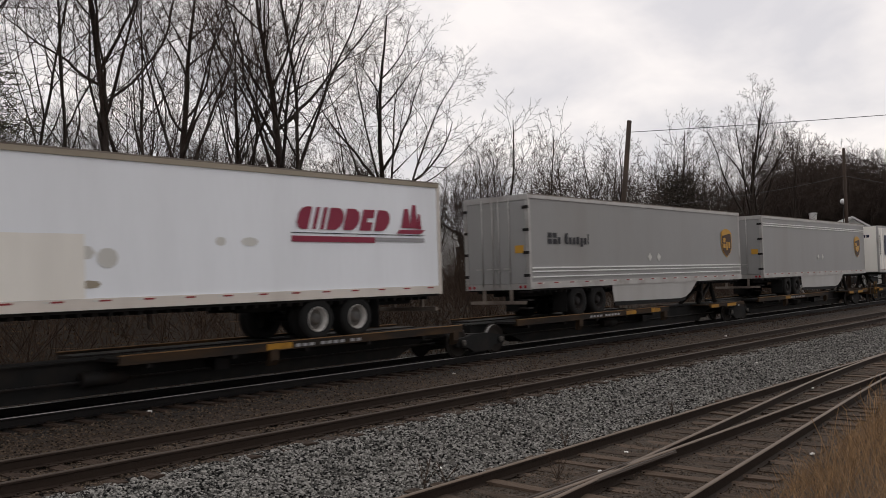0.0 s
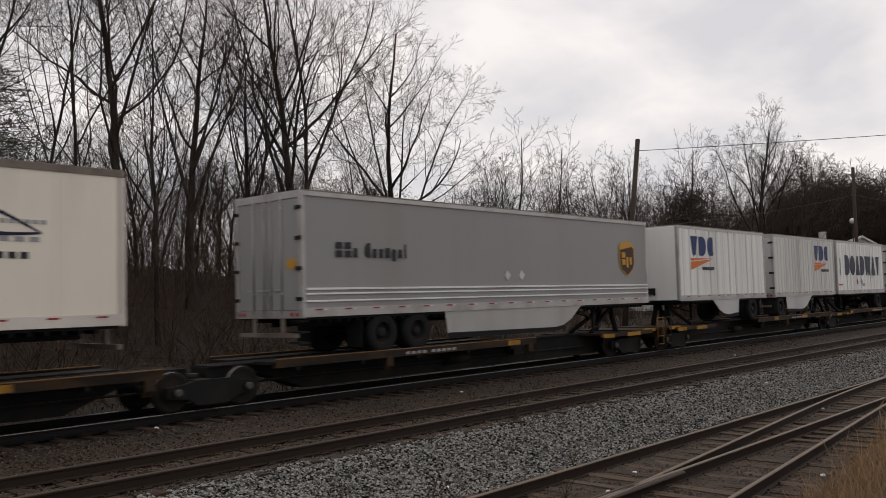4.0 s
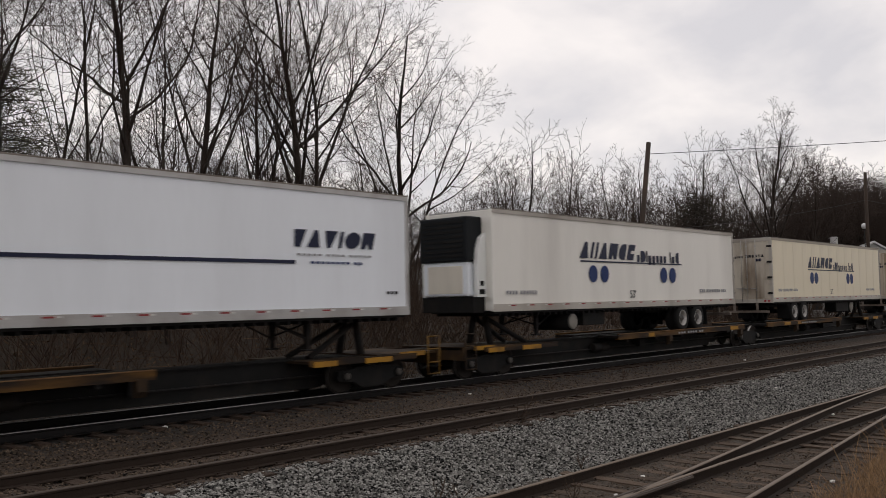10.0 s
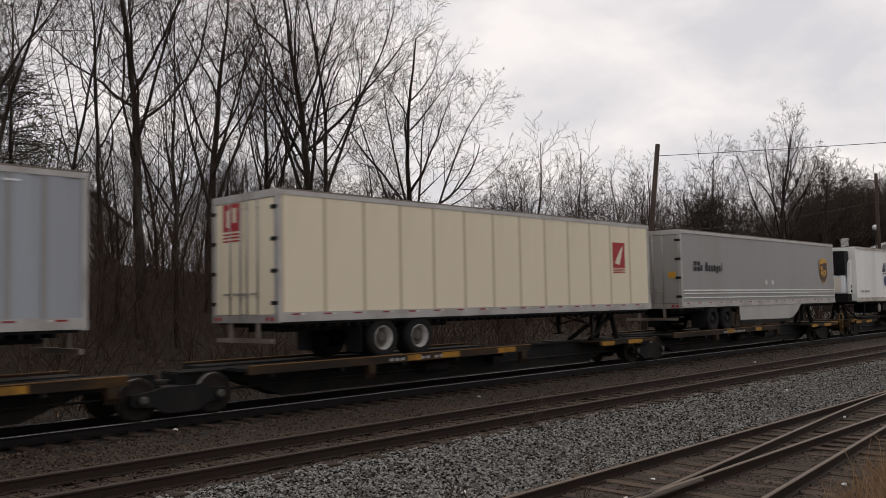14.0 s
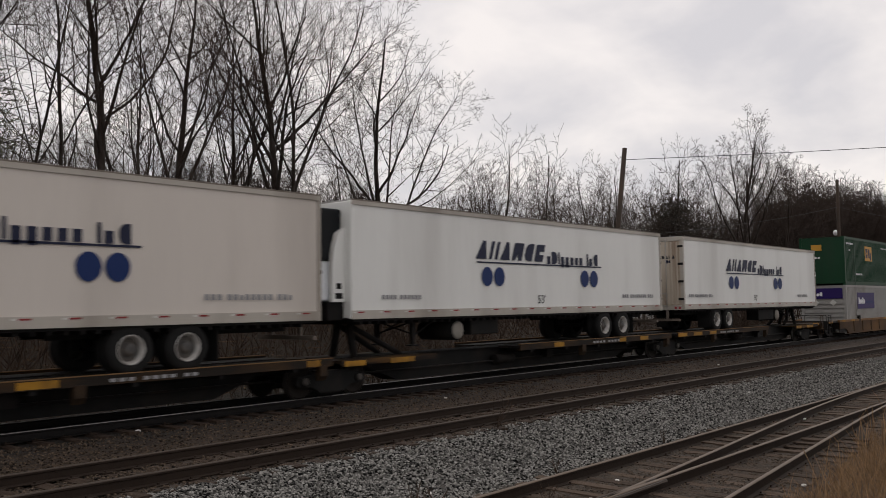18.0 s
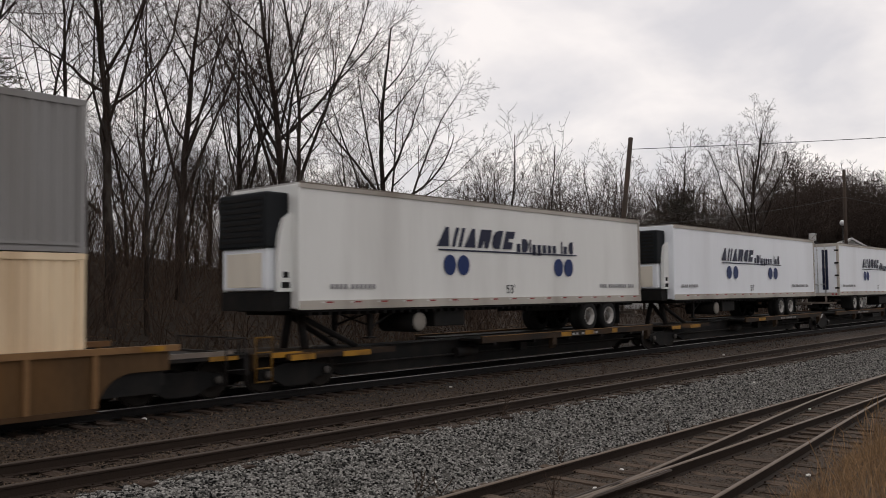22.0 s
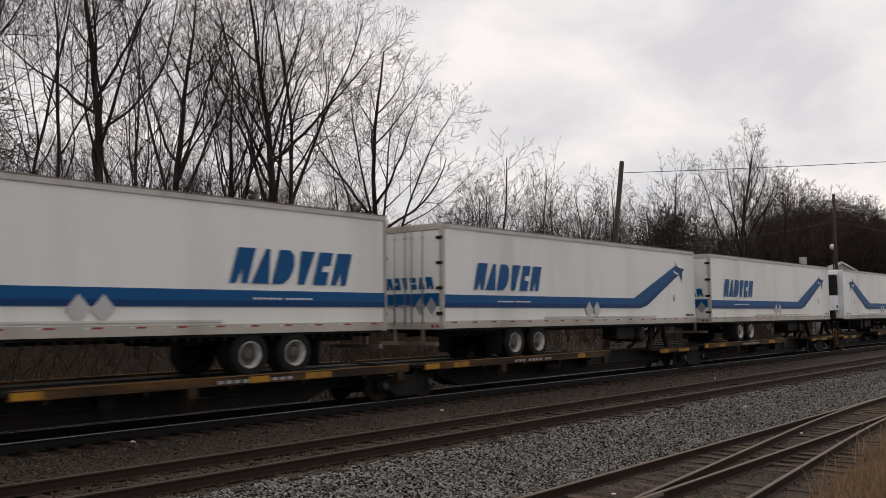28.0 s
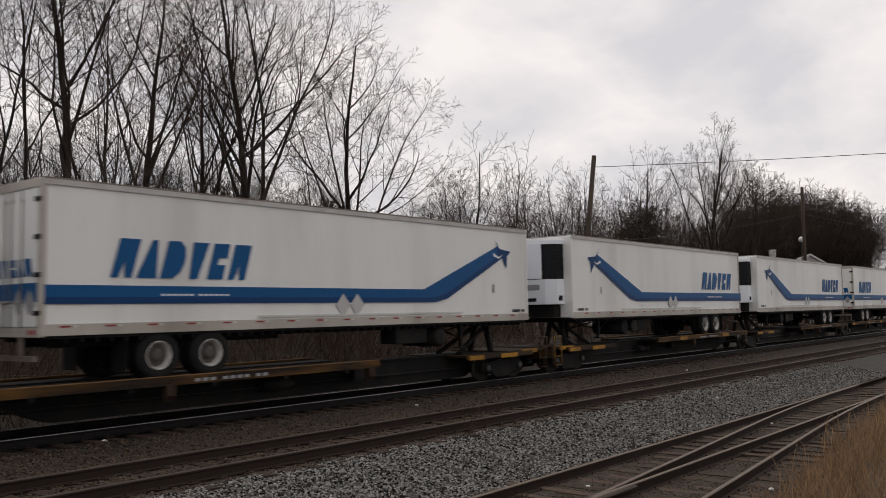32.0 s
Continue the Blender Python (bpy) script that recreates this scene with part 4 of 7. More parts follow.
# ---------------------------------------------------------------- signs and lettering on the train
def cells(code):
    """Plain shapes that stand for the letters of a mark: blocks, discs, wedges and bars in a unit square."""
    round_off = [(0.5 + 0.5 * math.cos(2 * math.pi * i / 24), 0.5 + 0.5 * math.sin(2 * math.pi * i / 24)) for i in range(24)]
    return {
        "b": [[(0.04, 0), (0.9, 0), (0.9, 0.44), (0.04, 0.44)], [(0.04, 0.56), (0.9, 0.56), (0.9, 1), (0.04, 1)]],
        "e": [[(0.06, 0), (0.88, 0), (0.88, 0.40), (0.45, 0.40), (0.45, 0.60), (0.88, 0.60), (0.88, 1), (0.06, 1)]],
        "q": [[(0.5 + 0.5 * math.cos(2 * math.pi * i / 24), 0.34 + 0.37 * math.sin(2 * math.pi * i / 24)) for i in range(24)]],
        "k": [[(0.5 + 0.5 * math.cos(2 * math.pi * i / 24), 0.34 + 0.37 * math.sin(2 * math.pi * i / 24)) for i in range(1, 18)] + [(0.75, 0.0), (1.0, 0.0), (1.0, 1.05), (0.75, 1.05), (0.75, 0.66)]],
        "u": [[(0.2, 0), (0.38, 0), (0.5, 0.42), (0.62, 0), (0.8, 0), (1.0, 0.68), (0.0, 0.68)]],
        "y": [[(0.2, -0.25), (0.5, -0.25), (1.0, 0.68), (0.0, 0.68), (0.36, 0.06)]],
        "d": [[(0, 0), (0.6, 0), (0.88, 0.15), (1, 0.4), (1, 0.6), (0.88, 0.85), (0.6, 1), (0, 1)]],
        "c": [[(0.1, 0.3), (0.25, 0.08), (0.5, 0), (0.9, 0), (0.9, 1), (0.5, 1), (0.25, 0.92), (0.1, 0.7)]],
        "o": [round_off],
        "a": [[(0.04, 0), (0.96, 0), (0.62, 1), (0.38, 1)]],
        "v": [[(0.38, 0), (0.62, 0), (0.96, 1), (0.04, 1)]],
        "w": [[(0.18, 0), (0.38, 0), (0.5, 0.5), (0.62, 0), (0.82, 0), (0.98, 1), (0.02, 1)]],
        "n": [[(0.04, 0), (0.36, 0), (0.5, 0.42), (0.64, 0), (0.96, 0), (0.96, 1), (0.04, 1)]],
        "t": [[(0.3, 0), (0.7, 0), (0.9, 1), (0.1, 1)]],
        "i": [[(0.2, 0), (0.8, 0), (0.8, 1), (0.2, 1)]],
        "s": [[(0.05, 0), (0.8, 0), (0.8, 0.62), (0.05, 0.62)]],
        "p": [[(0.05, -0.22), (0.8, -0.22), (0.8, 0.62), (0.05, 0.62)]],
        "m": [[(0, 0), (0.85, 0), (0.85, 0.7), (0, 0.7)]],
        " ": [],
    }[code]


WIDE = {"i": 0.4, " ": 0.45, "w": 1.5, "o": 1.15, "s": 0.75, "p": 0.75, "m": 0.8, "c": 0.95, "u": 1.4, "y": 0.95}


def mark(codes, x0, x1, z0, z1, slant=0.0, gap=0.16, y=-0.012, axis="x"):
    """A row of such shapes fitted into x0..x1, z0..z1; on an end wall with axis y."""
    def build(bm):
        total = sum(WIDE.get(c, 1.0) for c in codes) + gap * (len(codes) - 1)
        k, x = (x1 - x0) / total, 0.0
        for c in codes:
            w = WIDE.get(c, 1.0)
            for poly in cells(c):
                pts = [(x0 + (x + u * w) * k + slant * (v - 0.5) * (z1 - z0), z0 + v * (z1 - z0)) for u, v in poly]
                if axis == "x":
                    prism(bm, pts, y - 0.004, y)
                else:
                    a = [bm.verts.new((y, p[0], p[1])) for p in pts]
                    b = [bm.verts.new((y - 0.004, p[0], p[1])) for p in pts]
                    bm.faces.new(b)
                    for i in range(len(a)):
                        bm.faces.new((a[i], b[i], b[(i + 1) % len(a)], a[(i + 1) % len(a)]))
            x += w + gap
    return build


def letters(key, codes, x0, x1, z0, z1, slant, gap, y, material, root, label):
    """The same row, each shape a part of its own."""
    total = sum(WIDE.get(c, 1.0) for c in codes) + gap * (len(codes) - 1)
    k, x = (x1 - x0) / total, 0.0
    for i, c in enumerate(codes):
        w = WIDE.get(c, 1.0)
        if c != " ":
            part("letter", (key, i), mark(c, x0 + x * k, x0 + (x + w) * k, z0, z1, slant, 0, y), material, root, label)
        x += w + gap


def plate(poly, y=-0.012, t=0.004):
    return lambda bm: prism(bm, poly, y - t, y)


def rect(x0, x1, z0, z1):
    return [(x0, z0), (x1, z0), (x1, z1), (x0, z1)]


def disc(x, z, rx, rz, n=28):
    return [(x + rx * math.cos(2 * math.pi * i / n), z + rz * math.sin(2 * math.pi * i / n)) for i in range(n)]


def words(text, x0, z0, z1, y=-0.012, x1=None):
    """Readable plain words as a flat mesh in the built-in font."""
    def build(bm):
        cu = bpy.data.curves.new("words", "FONT")
        cu.body = text
        ob = bpy.data.objects.new("words", cu)
        scene.collection.objects.link(ob)
        me = bpy.data.meshes.new_from_object(ob.evaluated_get(bpy.context.evaluated_depsgraph_get()))
        bpy.data.objects.remove(ob)
        bm.from_mesh(me)
        k = (z1 - z0) / 0.7
        kx = k if x1 is None else (x1 - x0) / max(v.co.x for v in bm.verts)
        for v in bm.verts:
            v.co = Vector((x0 + v.co.x * kx, y, z0 + v.co.y * k))
        bpy.data.meshes.remove(me)
    return build


# ---------------------------------------------------------------- trailers
MOVERS = []
WID = 2.59
DECK = 0.9


def wheel_shapes(single=False):
    wide = 0.56

    def tyre(bm):
        lathe(bm, [(0.30, 0.02), (0.40, 0.0), (0.475, 0.03), (0.50, 0.08), (0.50, 0.21), (0.47, 0.25), (0.47, 0.31), (0.50, 0.35), (0.50, 0.48), (0.475, 0.53), (0.40, wide), (0.30, wide - 0.02)], 0, 26, (0, 0), False)

    def rim(bm):
        lathe(bm, [(0.305, 0.035), (0.29, 0.012), (0.272, 0.03), (0.255, 0.09), (0.235, 0.15)], 0, 24, (0, 0), False)

    def dish(bm):
        lathe(bm, [(0.24, 0.15), (0.20, 0.17), (0.15, 0.155), (0.125, 0.08), (0.10, 0.045), (0.05, 0.04)], 0, 22)
        for i in range(10):
            a = 2 * math.pi * i / 10
            tube(bm, (0.175 * math.cos(a), 0.17, 0.175 * math.sin(a)), (0.175 * math.cos(a), 0.13, 0.175 * math.sin(a)), 0.014, 6)
    return tyre, rim, dish


TYRE, RIM, DISH = wheel_shapes()


def corrugated(L, z0, z1, pitch, depth, duty=0.5):
    def build(bm):
        xs2, n = [], int(L / pitch)
        p = L / n
        for i in range(n):
            xs2 += [(i * p, 0.0), (i * p + p * 0.12, -depth), (i * p + p * (duty - 0.04), -depth), (i * p + p * (duty + 0.08), 0.0)]
        xs2.append((L, 0.0))
        lo = [bm.verts.new((x, y, z0)) for x, y in xs2]
        hi = [bm.verts.new((x, y, z1)) for x, y in xs2]
        for i in range(len(lo) - 1):
            bm.faces.new((lo[i], lo[i + 1], hi[i + 1], hi[i]))
    return build


def trailer(label, S, L=16.1, nose="R", shell=white_paint, wall="smooth", axle=2.3, skirt=None, reefer=None, top=4.85, rim=rim_metal, art=None, rear=None, rail=steel, doors=None, axles=2, skirt_mat=None, group="semi-trailers on the train", pitch=0.36, seam=seam_grey, crown=steel, art_dx=0.0, tank=None):
    """One highway trailer. Its parts are drawn with the tail at x = 0 and turned round where the nose leads."""
    root = tagged(new("semi_trailer"), label, "semi-trailer", group)
    MOVERS.append((root, S, SIDE, DECK))
    root.location = (S, SIDE, DECK)
    H = top - DECK
    fl = L if nose == "L" else None
    kw = dict(flip=fl)
    doors = doors or shell
    b0 = 1.0
    part("body", ("body", L, H), lambda bm: bevelled(bm, 0.06, L, 0.012, WID - 0.012, b0, H - 0.03, 0.03), shell, root, **kw)
    part("roof", ("roof", L, H), lambda bm: box(bm, 0.02, L - 0.02, 0.03, WID - 0.03, H - 0.028, H + 0.01), steel, root, **kw)
    if wall == "ribbed":
        part("side_wall", ("rib", L, H, pitch), corrugated(L - 0.3, b0 + 0.18, H - 0.12, pitch, 0.022), shell, root, at=(0.15, 0.008, 0))
        n = int((L - 0.5) / 0.61)
        for i in range(n):
            part("seam_strip", ("rstrip", H), lambda bm: box(bm, -0.045, 0.045, -0.016, 0.0, b0 + 0.185, H - 0.125), seam if shell is not blue_grey else grey_box, root, at=(0.35 + i * (L - 0.5) / n, 0, 0))
    elif wall == "panel":
        n = int(round((L - 0.2) / 1.22))
        w = (L - 0.2) / n
        for i in range(n):
            part("side_panel", ("panel", round(w, 3), H), lambda bm: bevelled(bm, 0.055, w - 0.055, -0.006, 0.01, b0 + 0.18, H - 0.12, 0.004), shell, root, at=(0.1 + i * w, 0, 0))
            part("seam_strip", ("strip", H), lambda bm: box(bm, -0.05, 0.05, -0.001, 0.011, b0 + 0.18, H - 0.12), seam, root, at=(0.1 + i * w, 0, 0))
    for y0, y1, near in ((-0.022, 0.03, True), (WID - 0.03, WID + 0.022, False)):
        part("top_rail", ("trail", L, H, near), lambda bm: box(bm, 0.0, L, y0, y1, H - 0.13, H - 0.022), crown, root, **kw)
        part("roof_edge", ("redge", L, H, near), lambda bm: box(bm, 0.0, L, y0 - 0.004, y1, H - 0.022, H + 0.012), grimy_rail, root, "dark grimy roof edge", **kw)

        def low(bm):
            box(bm, 0.0, L, y0 - 0.004, y1, b0 - 0.03, b0 + 0.09)
            box(bm, 0.0, L, y0 + 0.006, y1, b0 + 0.09, b0 + 0.185)
        part("bottom_rail", ("brail", L, near), low, rail, root, **kw)

    def tape(red_part):
        def build(bm):
            x, i = 0.35, 0
            while x < L - 0.4:
                if red_part:
                    box(bm, x, x + 0.24, -0.024, -0.015, b0 + 0.12, b0 + 0.155)
                else:
                    box(bm, x + 0.24, x + 0.36, -0.024, -0.015, b0 + 0.12, b0 + 0.155)
                x += 0.92
        return build
    for nm, m2, flag in (("red", tape_red, True), ("white", dull_white, False)):
        tagged(part("reflective_tape", ("t" + nm, L), tape(flag), m2, root, nm + " reflective tape dashes", **kw), kind="stuff")
    # tail: frame, doors, lock rods, hinges, bumper
    for y in (0.0, WID - 0.11):
        part("rear_post", ("rpost", H), lambda bm: bevelled(bm, -0.02, 0.09, -0.012, 0.122, b0 - 0.02, H - 0.01, 0.01), rail, root, at=(0, y, 0) if fl is None else (0, y, 0), **kw)
    part("rear_header", ("rhead", H), lambda bm: box(bm, -0.022, 0.085, 0.1, WID - 0.1, H - 0.17, H - 0.005), rail, root, **kw)
    part("rear_sill", ("rsill",), lambda bm: box(bm, -0.03, 0.085, 0.0, WID, b0 - 0.05, b0 + 0.13), rail, root, **kw)
    for k, (y0, y1) in enumerate(((0.125, 1.288), (1.302, WID - 0.125))):
        door = part("door", ("door", H, k), lambda bm: bevelled(bm, 0.0, 0.055, y0, y1, b0 + 0.14, H - 0.18, 0.01), doors, root, **kw)
        for j in range(2):
            ry = (y1 - 0.12 - 0.42 * j) if k == 0 else (y0 + 0.12 + 0.42 * j)
            part("lock_rod", ("rod", H, k, j), lambda bm: [tube(bm, (-0.025, ry, b0 + 0.02), (-0.025, ry, H - 0.08), 0.017, 8), box(bm, -0.05, 0.0, ry - 0.03, ry + 0.03, b0 + 0.5, b0 + 0.56), box(bm, -0.045, -0.025, ry - 0.02, ry + 0.26, b0 + 0.6, b0 + 0.64), box(bm, -0.04, 0.0, ry - 0.035, ry + 0.035, H - 0.4, H - 0.34)], steel, door, "steel lock rod with handle", flip=fl)
        for j in range(4):
            hz = b0 + 0.35 + j * (H - b0 - 0.8) / 3
            hy = 0.06 if k == 0 else WID - 0.06
            part("hinge", ("hinge", H, k, j), lambda bm: box(bm, -0.045, 0.0, hy - 0.07, hy + 0.16 if k == 0 else hy + 0.07, hz, hz + 0.09), dark_steel, door, flip=fl)
    part("rear_bumper", ("bump",), lambda bm: [box(bm, -0.05, 0.04, 0.2, WID - 0.2, 0.5, 0.6), box(bm, -0.03, 0.03, 0.7, 0.8, 0.6, 0.97), box(bm, -0.03, 0.03, WID - 0.8, WID - 0.7, 0.6, 0.97)], grimy_rail, root, **kw)
    for y in (0.18, 0.36, WID - 0.36, WID - 0.18):
        part("tail_light", ("tl",), lambda bm: tube(bm, (-0.045, 0, b0 + 0.04), (-0.028, 0, b0 + 0.04), 0.05, 12), red, root, at=(0, y, 0) if fl is None else (0, y, 0), **kw)
    # floor and running gear
    part("floor", ("floor", L), lambda bm: box(bm, 0.1, L - 0.1, 0.05, WID - 0.05, b0 - 0.09, b0 - 0.03), under, root, **kw)

    def cross(bm):
        x = 0.5
        while x < L - 0.3:
            box(bm, x, x + 0.06, 0.06, WID - 0.06, b0 - 0.17, b0 - 0.09)
            x += 0.31 if L > 10 else 0.4
    tagged(part("crossmember", ("cross", L), cross, under, root, **kw), kind="stuff")
    run = 6.2 if axles == 2 else 3.2
    part("slider_frame", ("slide", axle, axles), lambda bm: [box(bm, 0.5, run, y, y + 0.1, 0.72, b0 - 0.16) for y in (0.72, WID - 0.82)] + [box(bm, x, x + 0.1, 0.75, WID - 0.75, 0.74, 0.86) for x in (0.7, axle - 0.6, axle + 0.6, run - 0.2)], under, root, **kw)
    for i in range(axles):
        x = axle + 1.27 * i
        part("axle", ("axle", x), lambda bm: [tube(bm, (x, 0.5, 0.5), (x, WID - 0.5, 0.5), 0.07, 10)] + [tube(bm, (x + 0.25, y, 0.5), (x + 0.25, y, 0.76), 0.13, 10) for y in (0.8, WID - 0.8)] + [box(bm, x - 0.55, x + 0.3, y - 0.05, y + 0.05, 0.52, 0.62) for y in (0.8, WID - 0.8)], under, root, **kw)
        for near in (True, False):
            wheel = new("wheel")
            wheel.parent = root
            wheel.location = (x if fl is None else L - x, 0.03 if near else WID - 0.03, 0.5)
            if not near:
                wheel.rotation_euler = (0, 0, math.pi)
            part("tyre", "tyre", TYRE, rubber, wheel)
            part("rim", "rim", RIM, rim, wheel)
            part("hub_disc", "dish", DISH, dish_metal if rim is rim_metal else dark_steel, wheel)
    for y in (0.05, WID - 0.6):
        part("mud_flap", ("flap", axle), lambda bm: bevelled(bm, axle - 0.74, axle - 0.725, 0, 0.56, 0.18, 0.86, 0.004), rubber, root, at=(0, y, 0), **kw)
    leg = L - 2.9 if L > 10 else L - 2.2
    for y in (0.55, WID - 0.67):
        part("landing_leg", ("leg", L), lambda bm: [box(bm, leg, leg + 0.13, 0, 0.12, 0.42, b0 - 0.08), box(bm, leg + 0.02, leg + 0.11, 0.01, 0.11, 0.22, 0.42), box(bm, leg - 0.08, leg + 0.21, -0.05, 0.17, 0.18, 0.22)], dark_steel, root, at=(0, y, 0), **kw)
    part("landing_brace", ("brace", L), lambda bm: [tube(bm, (leg + 0.06, 0.6, 0.45), (leg - 1.0, 0.7, b0 - 0.1), 0.025, 6), tube(bm, (leg + 0.06, WID - 0.6, 0.45), (leg - 1.0, WID - 0.7, b0 - 0.1), 0.025, 6), tube(bm, (leg + 0.06, 0.6, 0.5), (leg + 0.06, WID - 0.6, b0 - 0.15), 0.025, 6), tube(bm, (leg + 0.06, WID - 0.6, 0.5), (leg + 0.06, 0.6, b0 - 0.15), 0.025, 6)], dark_steel, root, **kw)
    # nose
    for y in (0.0, WID - 0.12):
        part("nose_post", ("npost", L, H), lambda bm: bevelled(bm, L - 0.1, L + 0.015, -0.012, 0.132, b0 - 0.02, H - 0.01, 0.03), rail if reefer is None else shell, root, at=(0, y, 0), **kw)
    part("kingpin_plate", ("king", L), lambda bm: box(bm, L - 1.5, L - 0.3, 0.6, WID - 0.6, b0 - 0.12, b0 - 0.085), under, root, **kw)
    if reefer is None:
        part("air_line_box", ("gland", L), lambda bm: [box(bm, L, L + 0.07, 1.05, 1.55, b0 + 0.25, b0 + 0.5), tube(bm, (L + 0.03, 1.1, b0 + 0.2), (L + 0.03, 1.1, b0 + 0.32), 0.03, 8)], dark_steel, root, **kw)
    elif reefer == "black":
        unit = part("refrigeration_unit", ("reef", L), lambda bm: bevelled(bm, L + 0.005, L + 0.60, 0.42, WID - 0.42, b0 + 0.42, b0 + 1.42, 0.06), bright_paint, root, "white lower housing of the refrigeration unit", **kw)
        for y in (0.22, WID - 0.36):
            part("cheek_panel", ("rcheek", L), lambda bm: prism(bm, [(L + 0.005, b0 + 0.40), (L + 0.42, b0 + 0.40), (L + 0.42, b0 + 1.30), (L + 0.36, b0 + 1.75), (L + 0.24, b0 + 2.1), (L + 0.005, b0 + 2.25)], 0.0, 0.14), white_paint, unit, "white curved cheek panel", at=(0, y, 0), flip=fl)
        part("access_hatch", ("rhatch", L), lambda bm: bevelled(bm, L + 0.58, L + 0.615, 0.62, WID - 0.62, b0 + 0.5, b0 + 1.3, 0.01), pale_paint, unit, flip=fl)
        part("grille", ("grille", L), lambda bm: bevelled(bm, L + 0.005, L + 0.68, 0.36, WID - 0.36, b0 + 1.42, b0 + 2.72, 0.05), dark_glass, unit, "black upper grille", flip=fl)
        part("slat", ("rslat", L), lambda bm: [box(bm, L + 0.66, L + 0.70, 0.5, WID - 0.5, b0 + 1.55 + i * 0.14, b0 + 1.62 + i * 0.14) for i in range(8)], under, unit, flip=fl)
        part("vent", ("rvent", L), lambda bm: [box(bm, L + 0.1, L + 0.34, 0.212, 0.23, b0 + 0.48, b0 + 0.62), box(bm, L + 0.14, L + 0.3, 0.212, 0.23, b0 + 0.72, b0 + 0.86)], under, unit, flip=fl)
        part("guard_pan", ("rpan", L), lambda bm: box(bm, L + 0.01, L + 0.52, 0.3, WID - 0.3, b0 - 0.05, b0 + 0.40), under, unit, flip=fl)
    else:
        def hull(bm, z0, z1, grow_by):
            g = grow_by
            plan = [(L + 0.005, 0.34 - g), (L + 0.44, 0.36 - g), (L + 0.62 + g, 0.72), (L + 0.62 + g, WID - 0.72), (L + 0.44, WID - 0.36 + g), (L + 0.005, WID - 0.34 + g)]
            lo, hi = [bm.verts.new((x, y, z0)) for x, y in plan], [bm.verts.new((x, y, z1)) for x, y in plan]
            bm.faces.new(lo[::-1])
            bm.faces.new(hi)
            for i in range(6):
                bm.faces.new((lo[i], lo[(i + 1) % 6], hi[(i + 1) % 6], hi[i]))
        unit = part("refrigeration_unit", ("reefw", L), lambda bm: hull(bm, b0 + 0.48, b0 + 1.36, 0.02), bright_paint, root, "white lower housing of the refrigeration unit", **kw)
        part("grille", ("grillew", L), lambda bm: hull(bm, b0 + 1.361, b0 + 2.60, 0.0), dark_glass, unit, "dark upper grille", flip=fl)
        part("hood", ("hoodw", L), lambda bm: [hull(bm, b0 + 2.601, b0 + 2.74, 0.03), bevelled(bm, L + 0.60, L + 0.665, 0.86, WID - 0.70, b0 + 1.38, b0 + 2.66, 0.015)], bright_paint, unit, "white hood and front panel", flip=fl)
        part("slat", ("slatw", L), lambda bm: [box(bm, L + 0.03, L + 0.43, 0.322, 0.345, b0 + 1.5 + i * 0.13, b0 + 1.55 + i * 0.13) for i in range(8)], under, unit, flip=fl)
        part("vent", ("rventw", L), lambda bm: [box(bm, L + 0.16, L + 0.38, 0.312, 0.33, b0 + 0.60, b0 + 0.78), box(bm, L + 0.635, L + 0.652, 1.1, 1.5, b0 + 0.58, b0 + 0.70)], dark_glass, unit, flip=fl)
        part("nameplate", ("rnamew", L), lambda bm: box(bm, L + 0.637, L + 0.65, 0.95, WID - 0.8, b0 + 0.98, b0 + 1.18), faint, unit, "grey name bar", flip=fl)
        part("guard_pan", ("rpanw", L), lambda bm: box(bm, L + 0.01, L + 0.45, 0.5, WID - 0.5, b0 + 0.02, b0 + 0.47), under, unit, flip=fl)
    if reefer:
        part("fuel_tank", ("tank", L), lambda bm: lathe(bm, [(0.24, 0.0), (0.285, 0.02), (0.285, 1.3), (0.24, 1.32)], 0.22, 22, (L - 4.3 if reefer == "black" else L - 5.0, 0.57)), under, root, "round fuel tank slung under the floor", **kw)
        part("tank_cap", ("tankcap", L), lambda bm: lathe(bm, [(0.06, 0.0), (0.20, 0.012), (0.245, 0.03), (0.25, 0.06)], 0.165, 22, (L - 4.3 if reefer == "black" else L - 5.0, 0.57)), cap_paint if reefer == "black" and nose == "L" else dark_steel, root, "round end of the fuel tank", **kw)
        part("battery_box", ("bat", L), lambda bm: bevelled(bm, L - 6.2, L - 4.9, 0.2, 0.8, 0.42, 0.88, 0.03), under, root, **kw)
    if tank:
        part("fuel_tank", ("tankr", tank), lambda bm: lathe(bm, [(0.24, 0.0), (0.285, 0.02), (0.285, 1.3), (0.24, 1.32)], 0.22, 22, (tank, 0.57)), under, root, "round fuel tank slung under the floor")
        part("tank_cap", ("tankrc", tank), lambda bm: lathe(bm, [(0.06, 0.0), (0.20, 0.012), (0.245, 0.03), (0.25, 0.06)], 0.165, 22, (tank, 0.57)), cap_paint, root, "pale round end of the fuel tank")
        part("battery_box", ("batr", tank), lambda bm: bevelled(bm, tank - 2.4, tank - 0.45, 0.2, 0.8, 0.36, 0.88, 0.03), under, root)
